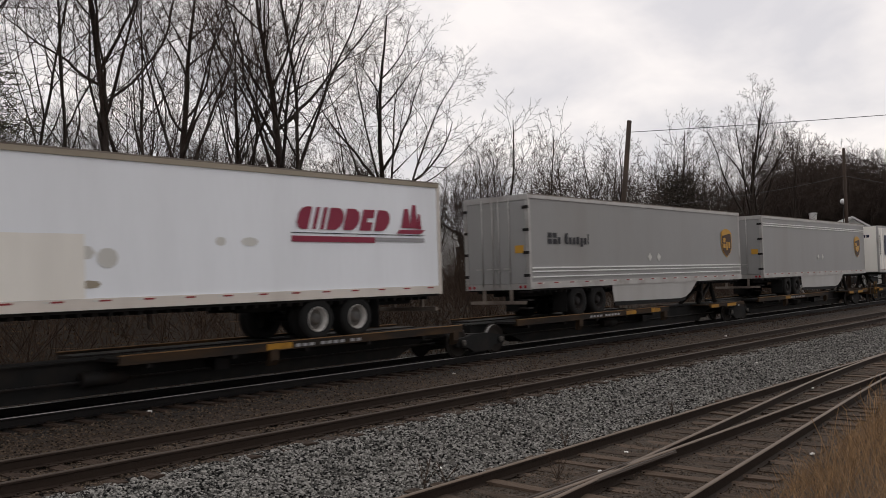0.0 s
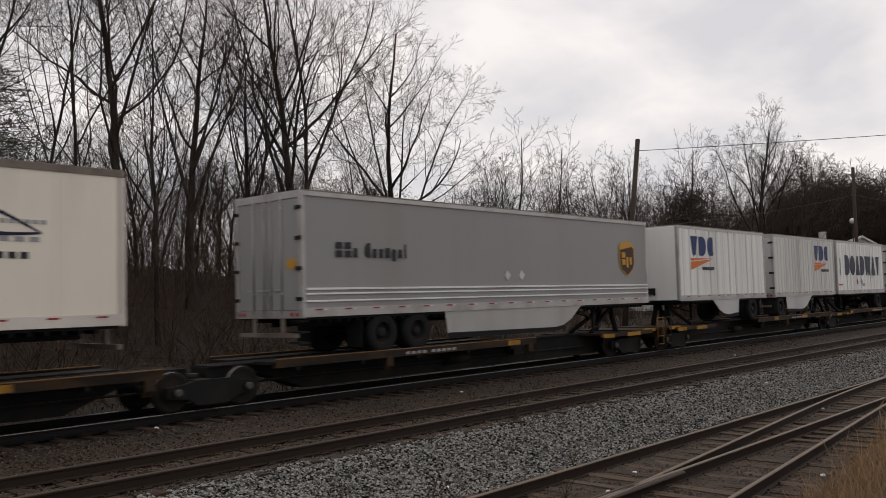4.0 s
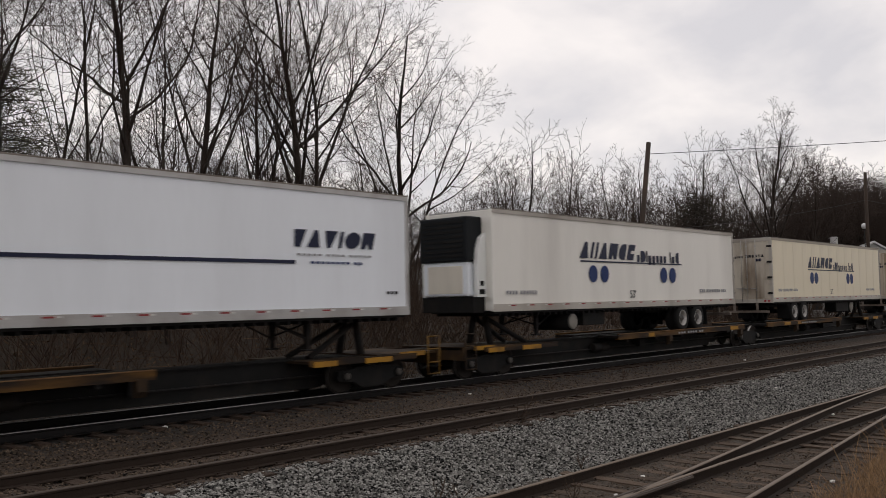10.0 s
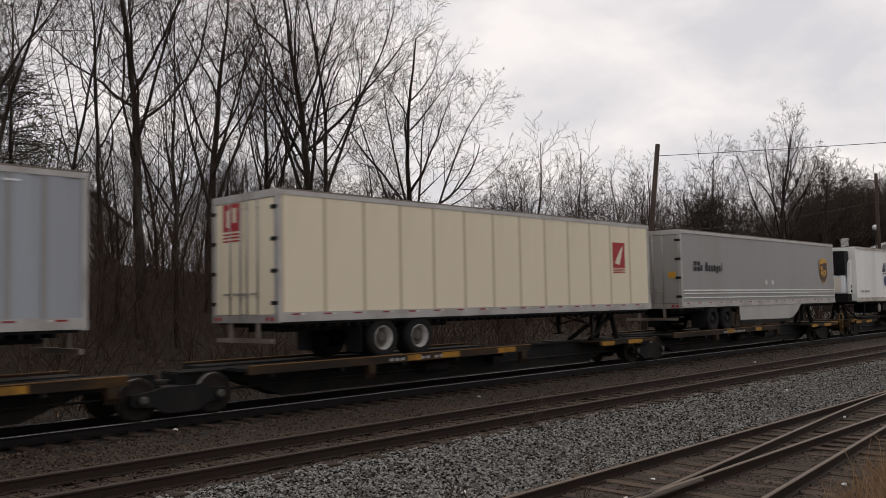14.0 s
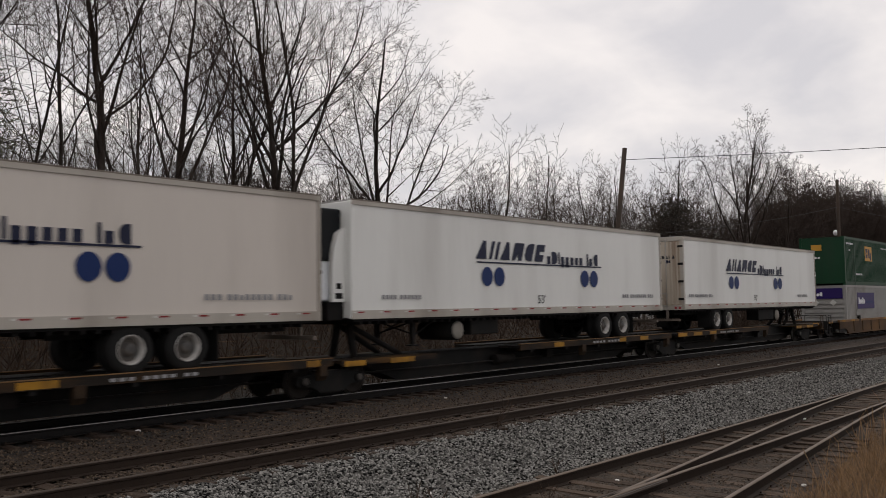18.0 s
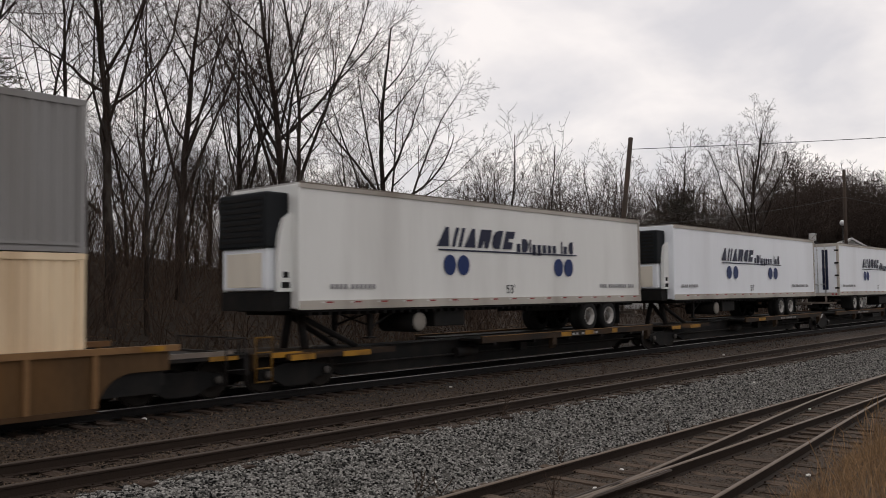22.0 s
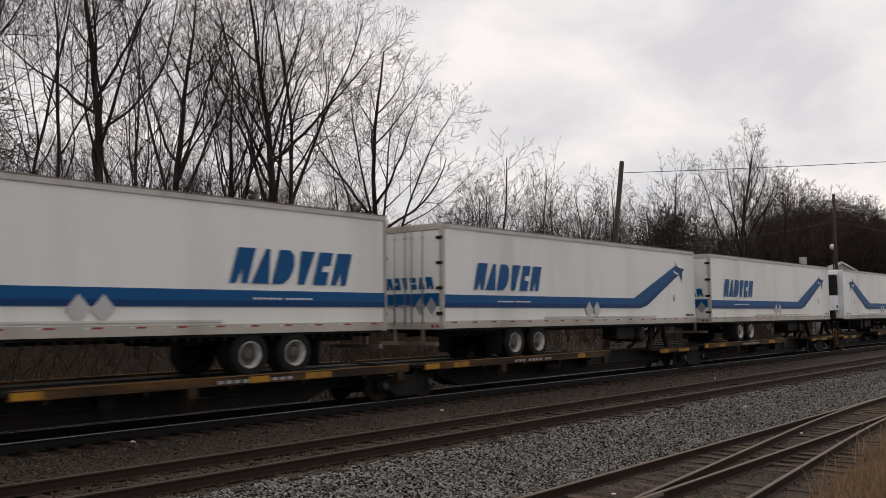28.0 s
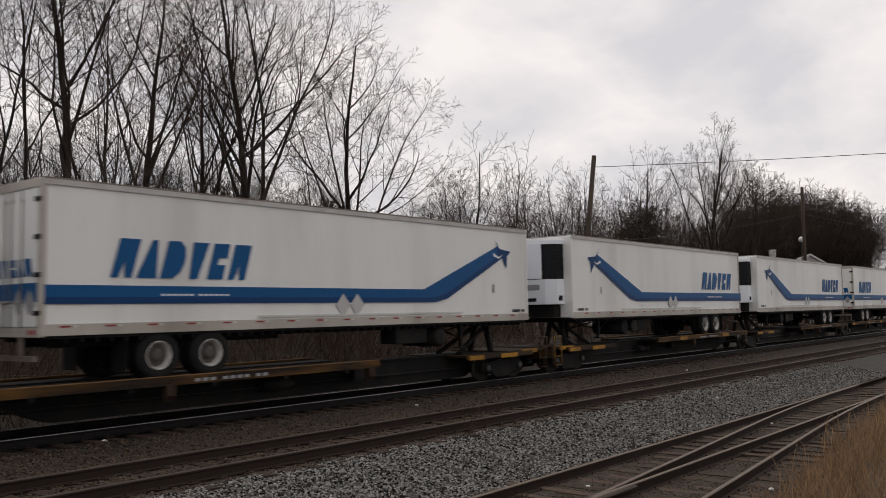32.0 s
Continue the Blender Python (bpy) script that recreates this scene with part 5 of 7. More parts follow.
    if skirt:
        a, b = skirt
        part("side_skirt", ("skirt", a, b), lambda bm: prism(bm, [(a + 0.1, 0.36), (b - 1.5, 0.30), (b - 1.1, 0.36), (b - 0.6, 0.55), (b, 0.97), (a, 0.97)], 0.0, 0.02), skirt_mat or skirt_paint, root, "smooth aerodynamic side skirt", **kw)
        part("skirt_edge", ("skirte", a, b), lambda bm: prism(bm, [(a + 0.12, 0.24), (b - 1.55, 0.20), (b - 1.1, 0.26), (b - 1.04, 0.38), (b - 1.5, 0.33), (a + 0.1, 0.39)], -0.004, 0.016), rubber, root, "black rubber lower edge of the skirt", **kw)
        part("skirt_brace", ("skirtb", a, b), lambda bm: [tube(bm, (a + 0.5 + i * 1.4, 0.03, 0.45), (a + 0.5 + i * 1.4, 0.7, 0.92), 0.02, 6) for i in range(int((b - a) / 1.4))], under, root, **kw)
    if art:
        before = set(root.children)
        art(root, L, nose)
        for ob in root.children:
            if ob not in before:
                ob.location.x += art_dx
    if rear and nose == "R":
        rear(root, H)
    return root


def dz(z):
    return z - DECK


def sign(name, key, build, material, root, label=""):
    ob = part(name, key, build, material, root, label)
    return tagged(ob, kind="stuff") if name == "lettering" else ob


def shield(x, z, w, h):
    pts = [(x - w / 2, z + h * 0.36), (x - w * 0.3, z + h * 0.45), (x, z + h * 0.5), (x + w * 0.3, z + h * 0.45), (x + w / 2, z + h * 0.36), (x + w / 2, z - h * 0.12), (x + w * 0.36, z - h * 0.32), (x, z - h * 0.5), (x - w * 0.36, z - h * 0.32), (x - w / 2, z - h * 0.12)]
    return pts


def ups_art(freight):
    def art(root, L, nose):
        if freight:
            sign("lettering", "upsf", mark("bbs cssmpsi", 1.0, 3.45, dz(3.28), dz(3.64)), ink, root, "dark maker's lettering")
            for z0, z1 in ((2.50, 2.55), (2.39, 2.43), (2.22, 2.26)):
                sign("trim_strip", ("ustrip", z0), plate(rect(0.1, L - 0.05, dz(z0), dz(z1)), -0.022, 0.012), white_paint, root)
        else:
            for z0, z1 in ((4.44, 4.48), (4.34, 4.38)):
                sign("trim_strip", ("ustrip", z0), plate(rect(0.1, L - 0.05, dz(z0), dz(z1)), -0.022, 0.012), white_paint, root)
        x, z = 14.66, dz(3.46)
        emblem = sign("shield", "ushield", plate(shield(x, z, 1.06, 1.26)), gold, root, "brown and gold shield")
        part("shield_field", "ufield", plate(shield(x, z - 0.04, 0.94, 1.10), -0.017), brown, emblem)
        part("shield_letters", "uletters", mark("bps", x - 0.36, x + 0.36, z - 0.22, z + 0.22, 0, 0.14, -0.022), gold, emblem)
        part("shield_crown", "ucrown", plate([(x - 0.47, z + 0.30), (x + 0.45, z + 0.44), (x, z + 0.6), (x - 0.45, z + 0.46)], -0.022), gold, emblem)
        for i, (a, b) in enumerate(((9.9, 2.86), (10.6, 2.86))):
            sign("placard", ("uplac", i), plate(disc(a - 2.2, dz(b), 0.15, 0.15, 4)), dull_white, root)
    return art


def ups_rear(root, H):
    part("placard", "uprear", lambda bm: box(bm, -0.012, 0.0, 0.22, 0.55, dz(3.0), dz(3.24)), gold, root, "orange placard")
    part("step", "ustep", lambda bm: [box(bm, 0.0, 0.25, 0.1, 0.5, z, z + 0.05) for z in (0.35, 0.6, 0.85)], dark_steel, root)


def alliance_marks(root, nose, dots):
    letters("allA", "aiiance", 4.52, 8.0, dz(3.52), dz(4.06), 0.35, 0.10, -0.012, navy, root, "bold navy slanted shape")
    letters("allB", "sdippsss isc", 8.1, 11.25, dz(3.46), dz(3.86), 0, 0.12, -0.012, navy, root, "small navy shape")
    sign("underline", "allU", plate(rect(4.5, 11.45, dz(3.40), dz(3.445))), navy, root)
    for i, x in enumerate(dots):
        sign("dot", ("alld", x), plate(disc(x, dz(3.01), 0.262, 0.285)), deep_blue, root, "round blue dot")
    sign("lettering", "all53", words("53'", 7.55, dz(2.2), dz(2.46)), ink, root, "size figure")
    wx, nx2 = (12.9, 0.6) if nose == "L" else (0.65, 13.4)
    sign("lettering", ("allw", nose), mark("mmm mmsmmmmm mms", wx, wx + 2.35, dz(2.36), dz(2.54), 0, 0.2), faint, root, "small faded lettering")
    sign("lettering", ("alln", nose), mark("mmmm mmmmmm", nx2, nx2 + 1.5, dz(2.36), dz(2.52), 0, 0.2), faint, root, "small faded number")


def alliance_art(root, L, nose):
    alliance_marks(root, nose, (4.98, 5.57, 10.36, 10.95))


def alliance_b(root, L, nose):
    """The older trailers carry their dots a little closer together."""
    alliance_marks(root, nose, (5.25, 5.95, 10.02, 10.70))


def alliance_rear(root, H):
    sign("lettering", "allrear", mark("aiiacne smippsss", 0.35, 2.25, dz(3.95), dz(4.08), 0, 0.12, -0.008, "y"), ink, root)
    for i, y in enumerate((0.55, 0.7, 1.85, 2.0)):
        part("dot", ("allrd", i), lambda bm: tube(bm, (-0.012, y, dz(3.83)), (0.0, y, dz(3.83)), 0.07, 16), navy, root)


def rusty_rear(root, H):
    alliance_rear(root, H)
    for i in range(9):
        part("door_rib", ("drib", H), lambda bm: box(bm, -0.014, 0.002, -0.035, 0.035, 1.2, H - 0.22), rusty_door, root, at=(0, 0.26 + i * 0.255, 0))


def alliance_bars(root, H):
    for i, y in enumerate((0.75, 1.75)):
        part("door_band", ("allband", i), lambda bm: box(bm, -0.012, 0.0, y - 0.16, y + 0.16, 1.3, H - 0.35), navy, root, "dark blue door band")


def marten_art(root, L, nose):
    """A blue band that climbs to a pointed head, and slanted block lettering near the tail."""
    def g(x):
        return x if nose == "R" else L - x
    key = nose
    lo, hi = dz(2.46), dz(2.82)
    sign("band", ("mband", key), plate([(g(0.05), lo), (g(11.35), lo), (g(10.85), hi), (g(0.05), hi)]), marten_blue, root, "bright blue band")
    sign("band", ("mramp", key), plate([(g(10.85), hi), (g(11.35), lo), (g(11.9), lo + 0.1), (g(14.75), dz(3.86)), (g(14.45), dz(4.2))]), marten_blue, root, "blue band climbing to the nose")
    sign("band", ("mlow", key), plate([(g(0.05), lo), (g(11.35), lo), (g(11.9), lo + 0.1), (g(14.75), dz(3.86)), (g(14.66), dz(3.97)), (g(11.82), lo + 0.24), (g(11.27), lo + 0.13), (g(0.05), lo + 0.13)], -0.0165), low_blue, root, "darker lower edge of the blue band")
    head = sign("pointed_head", ("mhead", key), plate([(g(14.3), dz(4.38)), (g(14.55), dz(4.12)), (g(15.15), dz(4.05)), (g(14.95), dz(3.9)), (g(14.9), dz(3.5)), (g(14.7), dz(3.82)), (g(14.4), dz(3.95)), (g(14.45), dz(4.15))], -0.017), low_blue, root, "dark blue pointed emblem")
    part("stroke", ("mstroke", key), plate([(g(14.2), dz(3.98)), (g(14.5), dz(3.86)), (g(14.7), dz(3.94)), (g(14.5), dz(3.8)), (g(14.2), dz(3.88))], -0.022), white_vinyl, head)
    x0, x1 = (1.35, 4.85) if nose == "R" else (L - 4.85, L - 1.2)
    letters(("mlet", key), "nadten", x0 + 0.1, x1 - 0.1, dz(2.98), dz(3.76), 0.28, 0.12, -0.012, marten_blue, root, "slanted bright blue shape")
    a, b = sorted((g(2.5), g(4.2)))
    sign("lettering", ("msmall", key), mark("mmmmmm mmmmmm", a, b, dz(2.62), dz(2.68), 0, 0.2, -0.018), white_vinyl, root)
    for i, x in enumerate((7.7, 8.2)):
        sign("placard", ("mplac", key, i), plate(disc(g(x), dz(2.40), 0.25, 0.29, 4), -0.018), skirt_paint, root, "pale grey diamond placard")
    a, b = sorted((g(12.6), g(5.0)))
    sign("trim_strip", ("mtrim", key), plate(rect(a, b, dz(2.13), dz(2.18)), -0.005, 0.025), dull_white, root)
    sign("latch", ("mlatch", key), plate(rect(g(14.2) - 0.04, g(14.2) + 0.04, dz(2.75), dz(3.0))), faint, root)
    sign("lettering", ("mnum", key), mark("mmmm mm", min(g(15.9), g(15.2)), max(g(15.9), g(15.2)), dz(2.14), dz(2.26), 0, 0.2), ink, root)


def marten_rear(root, H):
    part("band", "mrband", lambda bm: box(bm, -0.012, 0.0, 0.13, WID - 0.13, dz(2.5), dz(2.86)), marten_blue, root, "bright blue band across the doors")
    sign("lettering", "mrlet", mark("nabten", 0.35, 2.2, dz(2.98), dz(3.32), 0.2, 0.12, -0.012, "y"), marten_blue, root, "slanted bright blue lettering")
    for i, y in enumerate((0.42, 0.85)):
        part("placard", ("mrpl", i), lambda bm: prism(bm, disc(0, 0, 0.2, 0.24, 4), 0, 0.01), faint, root, "grey diamond placard", (-0.02, y, dz(2.5))).rotation_euler = (0, 0, -math.pi / 2)


def roadway_pup(root, L, nose):
    a, b = (1.3, 7.8) if L < 8.75 else (1.2, 8.1)
    letters(("rpup", L), "doadwav", a, b, dz(2.92), dz(4.04), 0, 0.10, -0.026, navy, root, "huge dark navy shape")
    sign("lettering", "rpupn", lambda bm: [prism(bm, rect(0.42, 0.54, dz(2.9 + 0.11 * i), dz(2.98 + 0.11 * i)), -0.03, -0.026) for i in range(9)], navy, root, "upright number")
    x, m = (3.4, faint) if L < 8.75 else (7.69, green)
    sign("placard", ("rpl1", x), plate(disc(x + (0.55 if L > 8.75 else 0), dz(2.55), 0.15, 0.18, 6), -0.026), red, root, "red placard")
    sign("placard", ("rpl2", x), plate(disc(x + (0.0 if L > 8.75 else 0.8), dz(2.55), 0.2, 0.2, 4 if L < 8.75 else 20), -0.026), m, root, "worn placard")
    sign("placard", ("rpl4", x), plate(rect(x + 0.9, x + 1.35, dz(2.30), dz(2.45)), -0.026), faint, root)
    sign("placard", "rpl3", plate(rect(0.12, 0.8, dz(2.36), dz(2.44)), -0.026), red, root)


def yrc_pup(root, L, nose):
    x = 5.45 if nose == "R" else 1.0
    letters(("yl", nose), "vdc", x, x + 2.1, dz(3.68), dz(4.45), 0, 0.1, -0.026, deep_blue, root, "bold dark blue shape")
    sign("wedge", ("yw1", nose), plate([(x, dz(3.56)), (x + 2.05, dz(3.58)), (x + 0.05, dz(3.46))], -0.026), orange, root, "orange wedge")
    sign("wedge", ("yw2", nose), plate([(x, dz(3.42)), (x + 1.95, dz(3.54)), (x, dz(3.10))], -0.026), orange, root, "orange wedge")
    sign("lettering", ("ys", nose), mark("mmmmmmm", x + 1.0, x + 2.1, dz(3.1), dz(3.28), 0, 0.12, -0.026), ink, root)


def yrc_rear(root, H):
    sign("lettering", "yrr", mark("vbc", 0.5, 1.8, dz(4.05), dz(4.4), 0, 0.1, -0.008, "y"), navy, root)


def roadway_art(root, L, nose):
    letters("rw", "dqqkuqy", 1.2, 10.6, dz(2.95), dz(4.25), 0, 0.10, -0.026, navy, root, "huge dark navy shape")
    sign("lettering", "rwf", mark("mmmmmmm", 0.55, 2.05, dz(4.12), dz(4.36), 0, 0.1, -0.004, "y"), navy, root)
    sign("lettering", "yw", words("your way.", 11.75, dz(3.05), dz(3.5), -0.027, 15.25), ink, root, "slogan in small letters")
    sign("lettering", "rwn", lambda bm: [prism(bm, rect(0.15, 0.3, dz(3.0 + 0.14 * i), dz(3.1 + 0.14 * i)), -0.03, -0.026) for i in range(9)], ink, root)
    for i, x in enumerate((13.0, 14.3)):
        sign("placard", ("rwp", i), plate(disc(x, dz(2.6), 0.26, 0.26, 4), -0.026), dull_white, root)


def cream_art(root, L, nose):
    def sweep(bm):
        for s in range(2):
            pts = [(11.6 + 2.9 * t, dz(4.35 - 0.75 * t + (0.28 if s else -0.28) * math.sin(math.pi * t))) for t in [i / 14 for i in range(15)]]
            low = [(x, z - 0.035 - 0.05 * math.sin(math.pi * i / 14)) for i, (x, z) in enumerate(pts)]
            for i in range(14):
                prism(bm, [low[i], low[i + 1], pts[i + 1], pts[i]], -0.016, -0.012)
    cream_front(root)
    sign("emblem", "csweep", sweep, navy, root, "dark crossing sweeps")
    sign("emblem", "cring", plate(disc(13.0, dz(4.02), 0.42, 0.2)), ink, root)
    sign("emblem", "cring2", plate(disc(13.0, dz(4.02), 0.3, 0.11), -0.017), pale_paint, root)
    for i, (a, b, z, h) in enumerate(((11.5, 12.9, 4.42, 0.09), (13.0, 14.6, 3.74, 0.11), (11.5, 14.5, 3.42, 0.13), (11.9, 14.3, 3.12, 0.17))):
        sign("lettering", ("cl", i), mark("mmmmm mmmmmm", a, b, dz(z), dz(z) + h, 0, 0.2), faint if i != 3 else ink, root)


def cream_front(root):
    part("nose_panel", "cnose", lambda bm: box(bm, -0.003, 0.002, 0.135, WID - 0.135, 1.12, 3.78), stained_nose, root, "brown-stained front wall")
    for i, (z, w, h) in enumerate(((4.0, 0.55, 0.05), (3.78, 0.6, 0.12), (3.58, 0.5, 0.06), (3.0, 0.6, 0.12))):
        sign("lettering", ("cfr", i), mark("mmmm", 1.3, 1.3 + w, dz(z), dz(z) + h, 0, 0.2, -0.004, "y"), faint if i < 2 else ink, root)


def clipper_art(root, L, nose):
    letters("cl1", "ciidded", 11.1, 14.15, dz(3.52), dz(4.05), 0.3, 0.1, -0.012, maroon, root, "dark red slanted shape")
    sign("band", "cl2", plate(rect(10.95, 13.6, dz(3.22), dz(3.36))), maroon, root, "dark red band")
    sign("band", "cl3", plate(rect(13.6, 15.45, dz(3.26), dz(3.36))), faint, root)
    sign("band", "cl4", plate(rect(10.95, 15.45, dz(3.42), dz(3.44))), ink, root)

    def ship(bm):
        for x, z, w, h in ((14.75, 3.62, 0.35, 0.5), (15.05, 3.62, 0.3, 0.62), (15.25, 3.6, 0.2, 0.4)):
            prism(bm, [(x - w / 2, dz(z)), (x + w / 2, dz(z)), (x + w * 0.3, dz(z + h)), (x - w * 0.1, dz(z + h))], -0.016, -0.012)
        prism(bm, [(14.4, dz(3.47)), (15.3, dz(3.47)), (15.5, dz(3.58)), (14.5, dz(3.57))], -0.016, -0.012)
    sign("emblem", "clship", ship, maroon, root, "small ship shape with sails")
    sign("patch", "clpatch", plate(rect(0.3, 6.05, dz(2.09), dz(3.30)), 0.0035), aged_white, root, "cream repaired lower panel")
    sign("patch", "clpatch2", plate(disc(6.5, dz(2.85), 0.22, 0.2, 9), 0.006), dull_white, root, "grey scuffed spot")
    sign("patch", "clpatch3", plate(disc(6.0, dz(2.95), 0.26, 0.15, 7), 0.0085), dull_white, root, "scraped spot")
    sign("patch", "clpatch4", plate(disc(6.15, dz(2.35), 0.22, 0.08, 7), 0.006), tan_rail, root, "worn brownish scrape")
    for i, x in enumerate((0.9, 9.05, 9.8)):
        sign("patch", ("clp5", i), plate(disc(x, dz(3.2 if i else 3.45), 0.13 + 0.1 * (i == 2), 0.1, 8), 0.006), dull_white, root, "small dull spot")


def plain_art(root, L, nose):
    for i, z in enumerate((3.96, 3.82, 3.74, 3.66)):
        sign("lettering", ("pl", i), mark("mmmmmm" if i < 2 else "mmmmmmmmmm", 1.85, 2.9, dz(z), dz(z) + (0.1 if i < 2 else 0.05), 0, 0.2 if i < 2 else 0.0, -0.016), faint if i < 2 else (navy if i == 3 else maroon), root)
    sign("vent", "plv", plate(rect(4.2, 4.32, dz(2.15), dz(2.42)), -0.016), faint, root)


def taylor_art(root, L, nose):
    sign("band", "tay1", plate(rect(0.1, 12.45, dz(3.11), dz(3.19))), navy, root, "thin navy band")
    letters("tay2", "tavion", 12.35, 14.9, dz(3.5), dz(3.9), 0.25, 0.1, -0.012, navy, root, "navy slanted shape")
    sign("lettering", "tay3", mark("mmmmm mmmm mmmmm", 12.5, 14.8, dz(3.3), dz(3.37), 0, 0.2), faint, root)
    sign("lettering", "tay4", mark("mmmmmmmm mm", 12.9, 14.5, dz(3.12), dz(3.2), 0, 0.2), deep_blue, root)
    sign("lettering", "tay5", mark("mmm", 15.3, 15.7, dz(2.4), dz(2.5), 0, 0.2), ink, root)


def taylor_rear(root, H):
    flag = part("flag_decal", "flag", lambda bm: box(bm, -0.010, 0.0, 0.45, 1.05, dz(4.3), dz(4.62)), white_vinyl, root, "striped red and white flag decal")
    part("stripe", "flags", lambda bm: [box(bm, -0.013, -0.01, 0.45, 1.05, dz(4.3 + i * 0.053), dz(4.327 + i * 0.053)) for i in range(6)], red, flag)
    part("canton", "flagc", lambda bm: box(bm, -0.016, -0.012, 0.78, 1.05, dz(4.45), dz(4.62)), deep_blue, flag)
    part("notice", "tnot", lambda bm: [box(bm, -0.010, 0.0, 1.6, 2.2, dz(4.2 + 0.1 * i), dz(4.26 + 0.1 * i)) for i in range(4)], deep_blue, root)
    part("document_box", "tbox", lambda bm: bevelled(bm, -0.05, 0.0, 0.3, 0.55, dz(3.2), dz(3.55), 0.01), skirt_paint, root)


def fedex_art(root, L, nose):
    panel = sign("sign_panel", "fxp", plate(rect(0.35, 3.85, dz(3.56), dz(4.38)), -0.026), purple, root, "purple sign panel")
    sign("lettering", "fxl", mark("dqqdq", 0.55, 1.75, dz(3.78), dz(4.1), 0, 0.06, -0.032), white_vinyl, panel, "white lettering")
    sign("lettering", "fxm", mark("mmmmmmmmm", 2.0, 3.6, dz(3.8), dz(4.0), 0, 0.1, -0.032), deep_blue, panel)
    sign("placard", "fxd", plate(disc(8.0, dz(2.5), 0.2, 0.2, 10), -0.026), white_vinyl, root)
    sign("placard", "fxd2", plate(disc(7.3, dz(2.48), 0.2, 0.12, 8), -0.026), dark_steel, root)
    for i in range(7):
        sign("vent", ("fxv", i), plate(rect(2.0 + i * 2.1, 2.3 + i * 2.1, dz(4.5), dz(4.54)), -0.026), white_vinyl, root)
    part("sign_panel", "fxn", lambda bm: box(bm, -0.008, 0.016, 0.3, 1.9, dz(4.12), dz(4.5)), purple, root, "purple sign panel on the nose")


def red_art(root, L, nose):
    sign("emblem", "redl", plate(rect(13.7, 14.45, dz(3.3), dz(4.15))), red, root, "red square emblem")
    sign("emblem", "redl2", plate([(13.8, dz(3.45)), (14.1, dz(3.4)), (14.35, dz(4.05)), (14.15, dz(3.9))], -0.017), cream_paint, root)
    for i in range(3):
        sign("lettering", ("redt", i), plate(rect(13.7, 14.45, dz(3.12 + i * 0.06), dz(3.15 + i * 0.06))), red, root)


def red_rear(root, H):
    sq = part("emblem", "redr", lambda bm: box(bm, -0.010, 0.0, 1.45, 2.15, dz(4.0), dz(4.65)), red, root, "red square emblem")
    part("emblem_stroke", "redr2", lambda bm: [box(bm, -0.014, -0.01, 1.9, 2.0, dz(4.1), dz(4.5)), box(bm, -0.014, -0.01, 1.6, 1.75, dz(4.2), dz(4.55))], cream_paint, sq)
    sign("lettering", "redr3", lambda bm: [box(bm, -0.010, 0.0, 1.45, 2.15, dz(3.75 + 0.08 * i), dz(3.79 + 0.08 * i)) for i in range(3)], red, root)


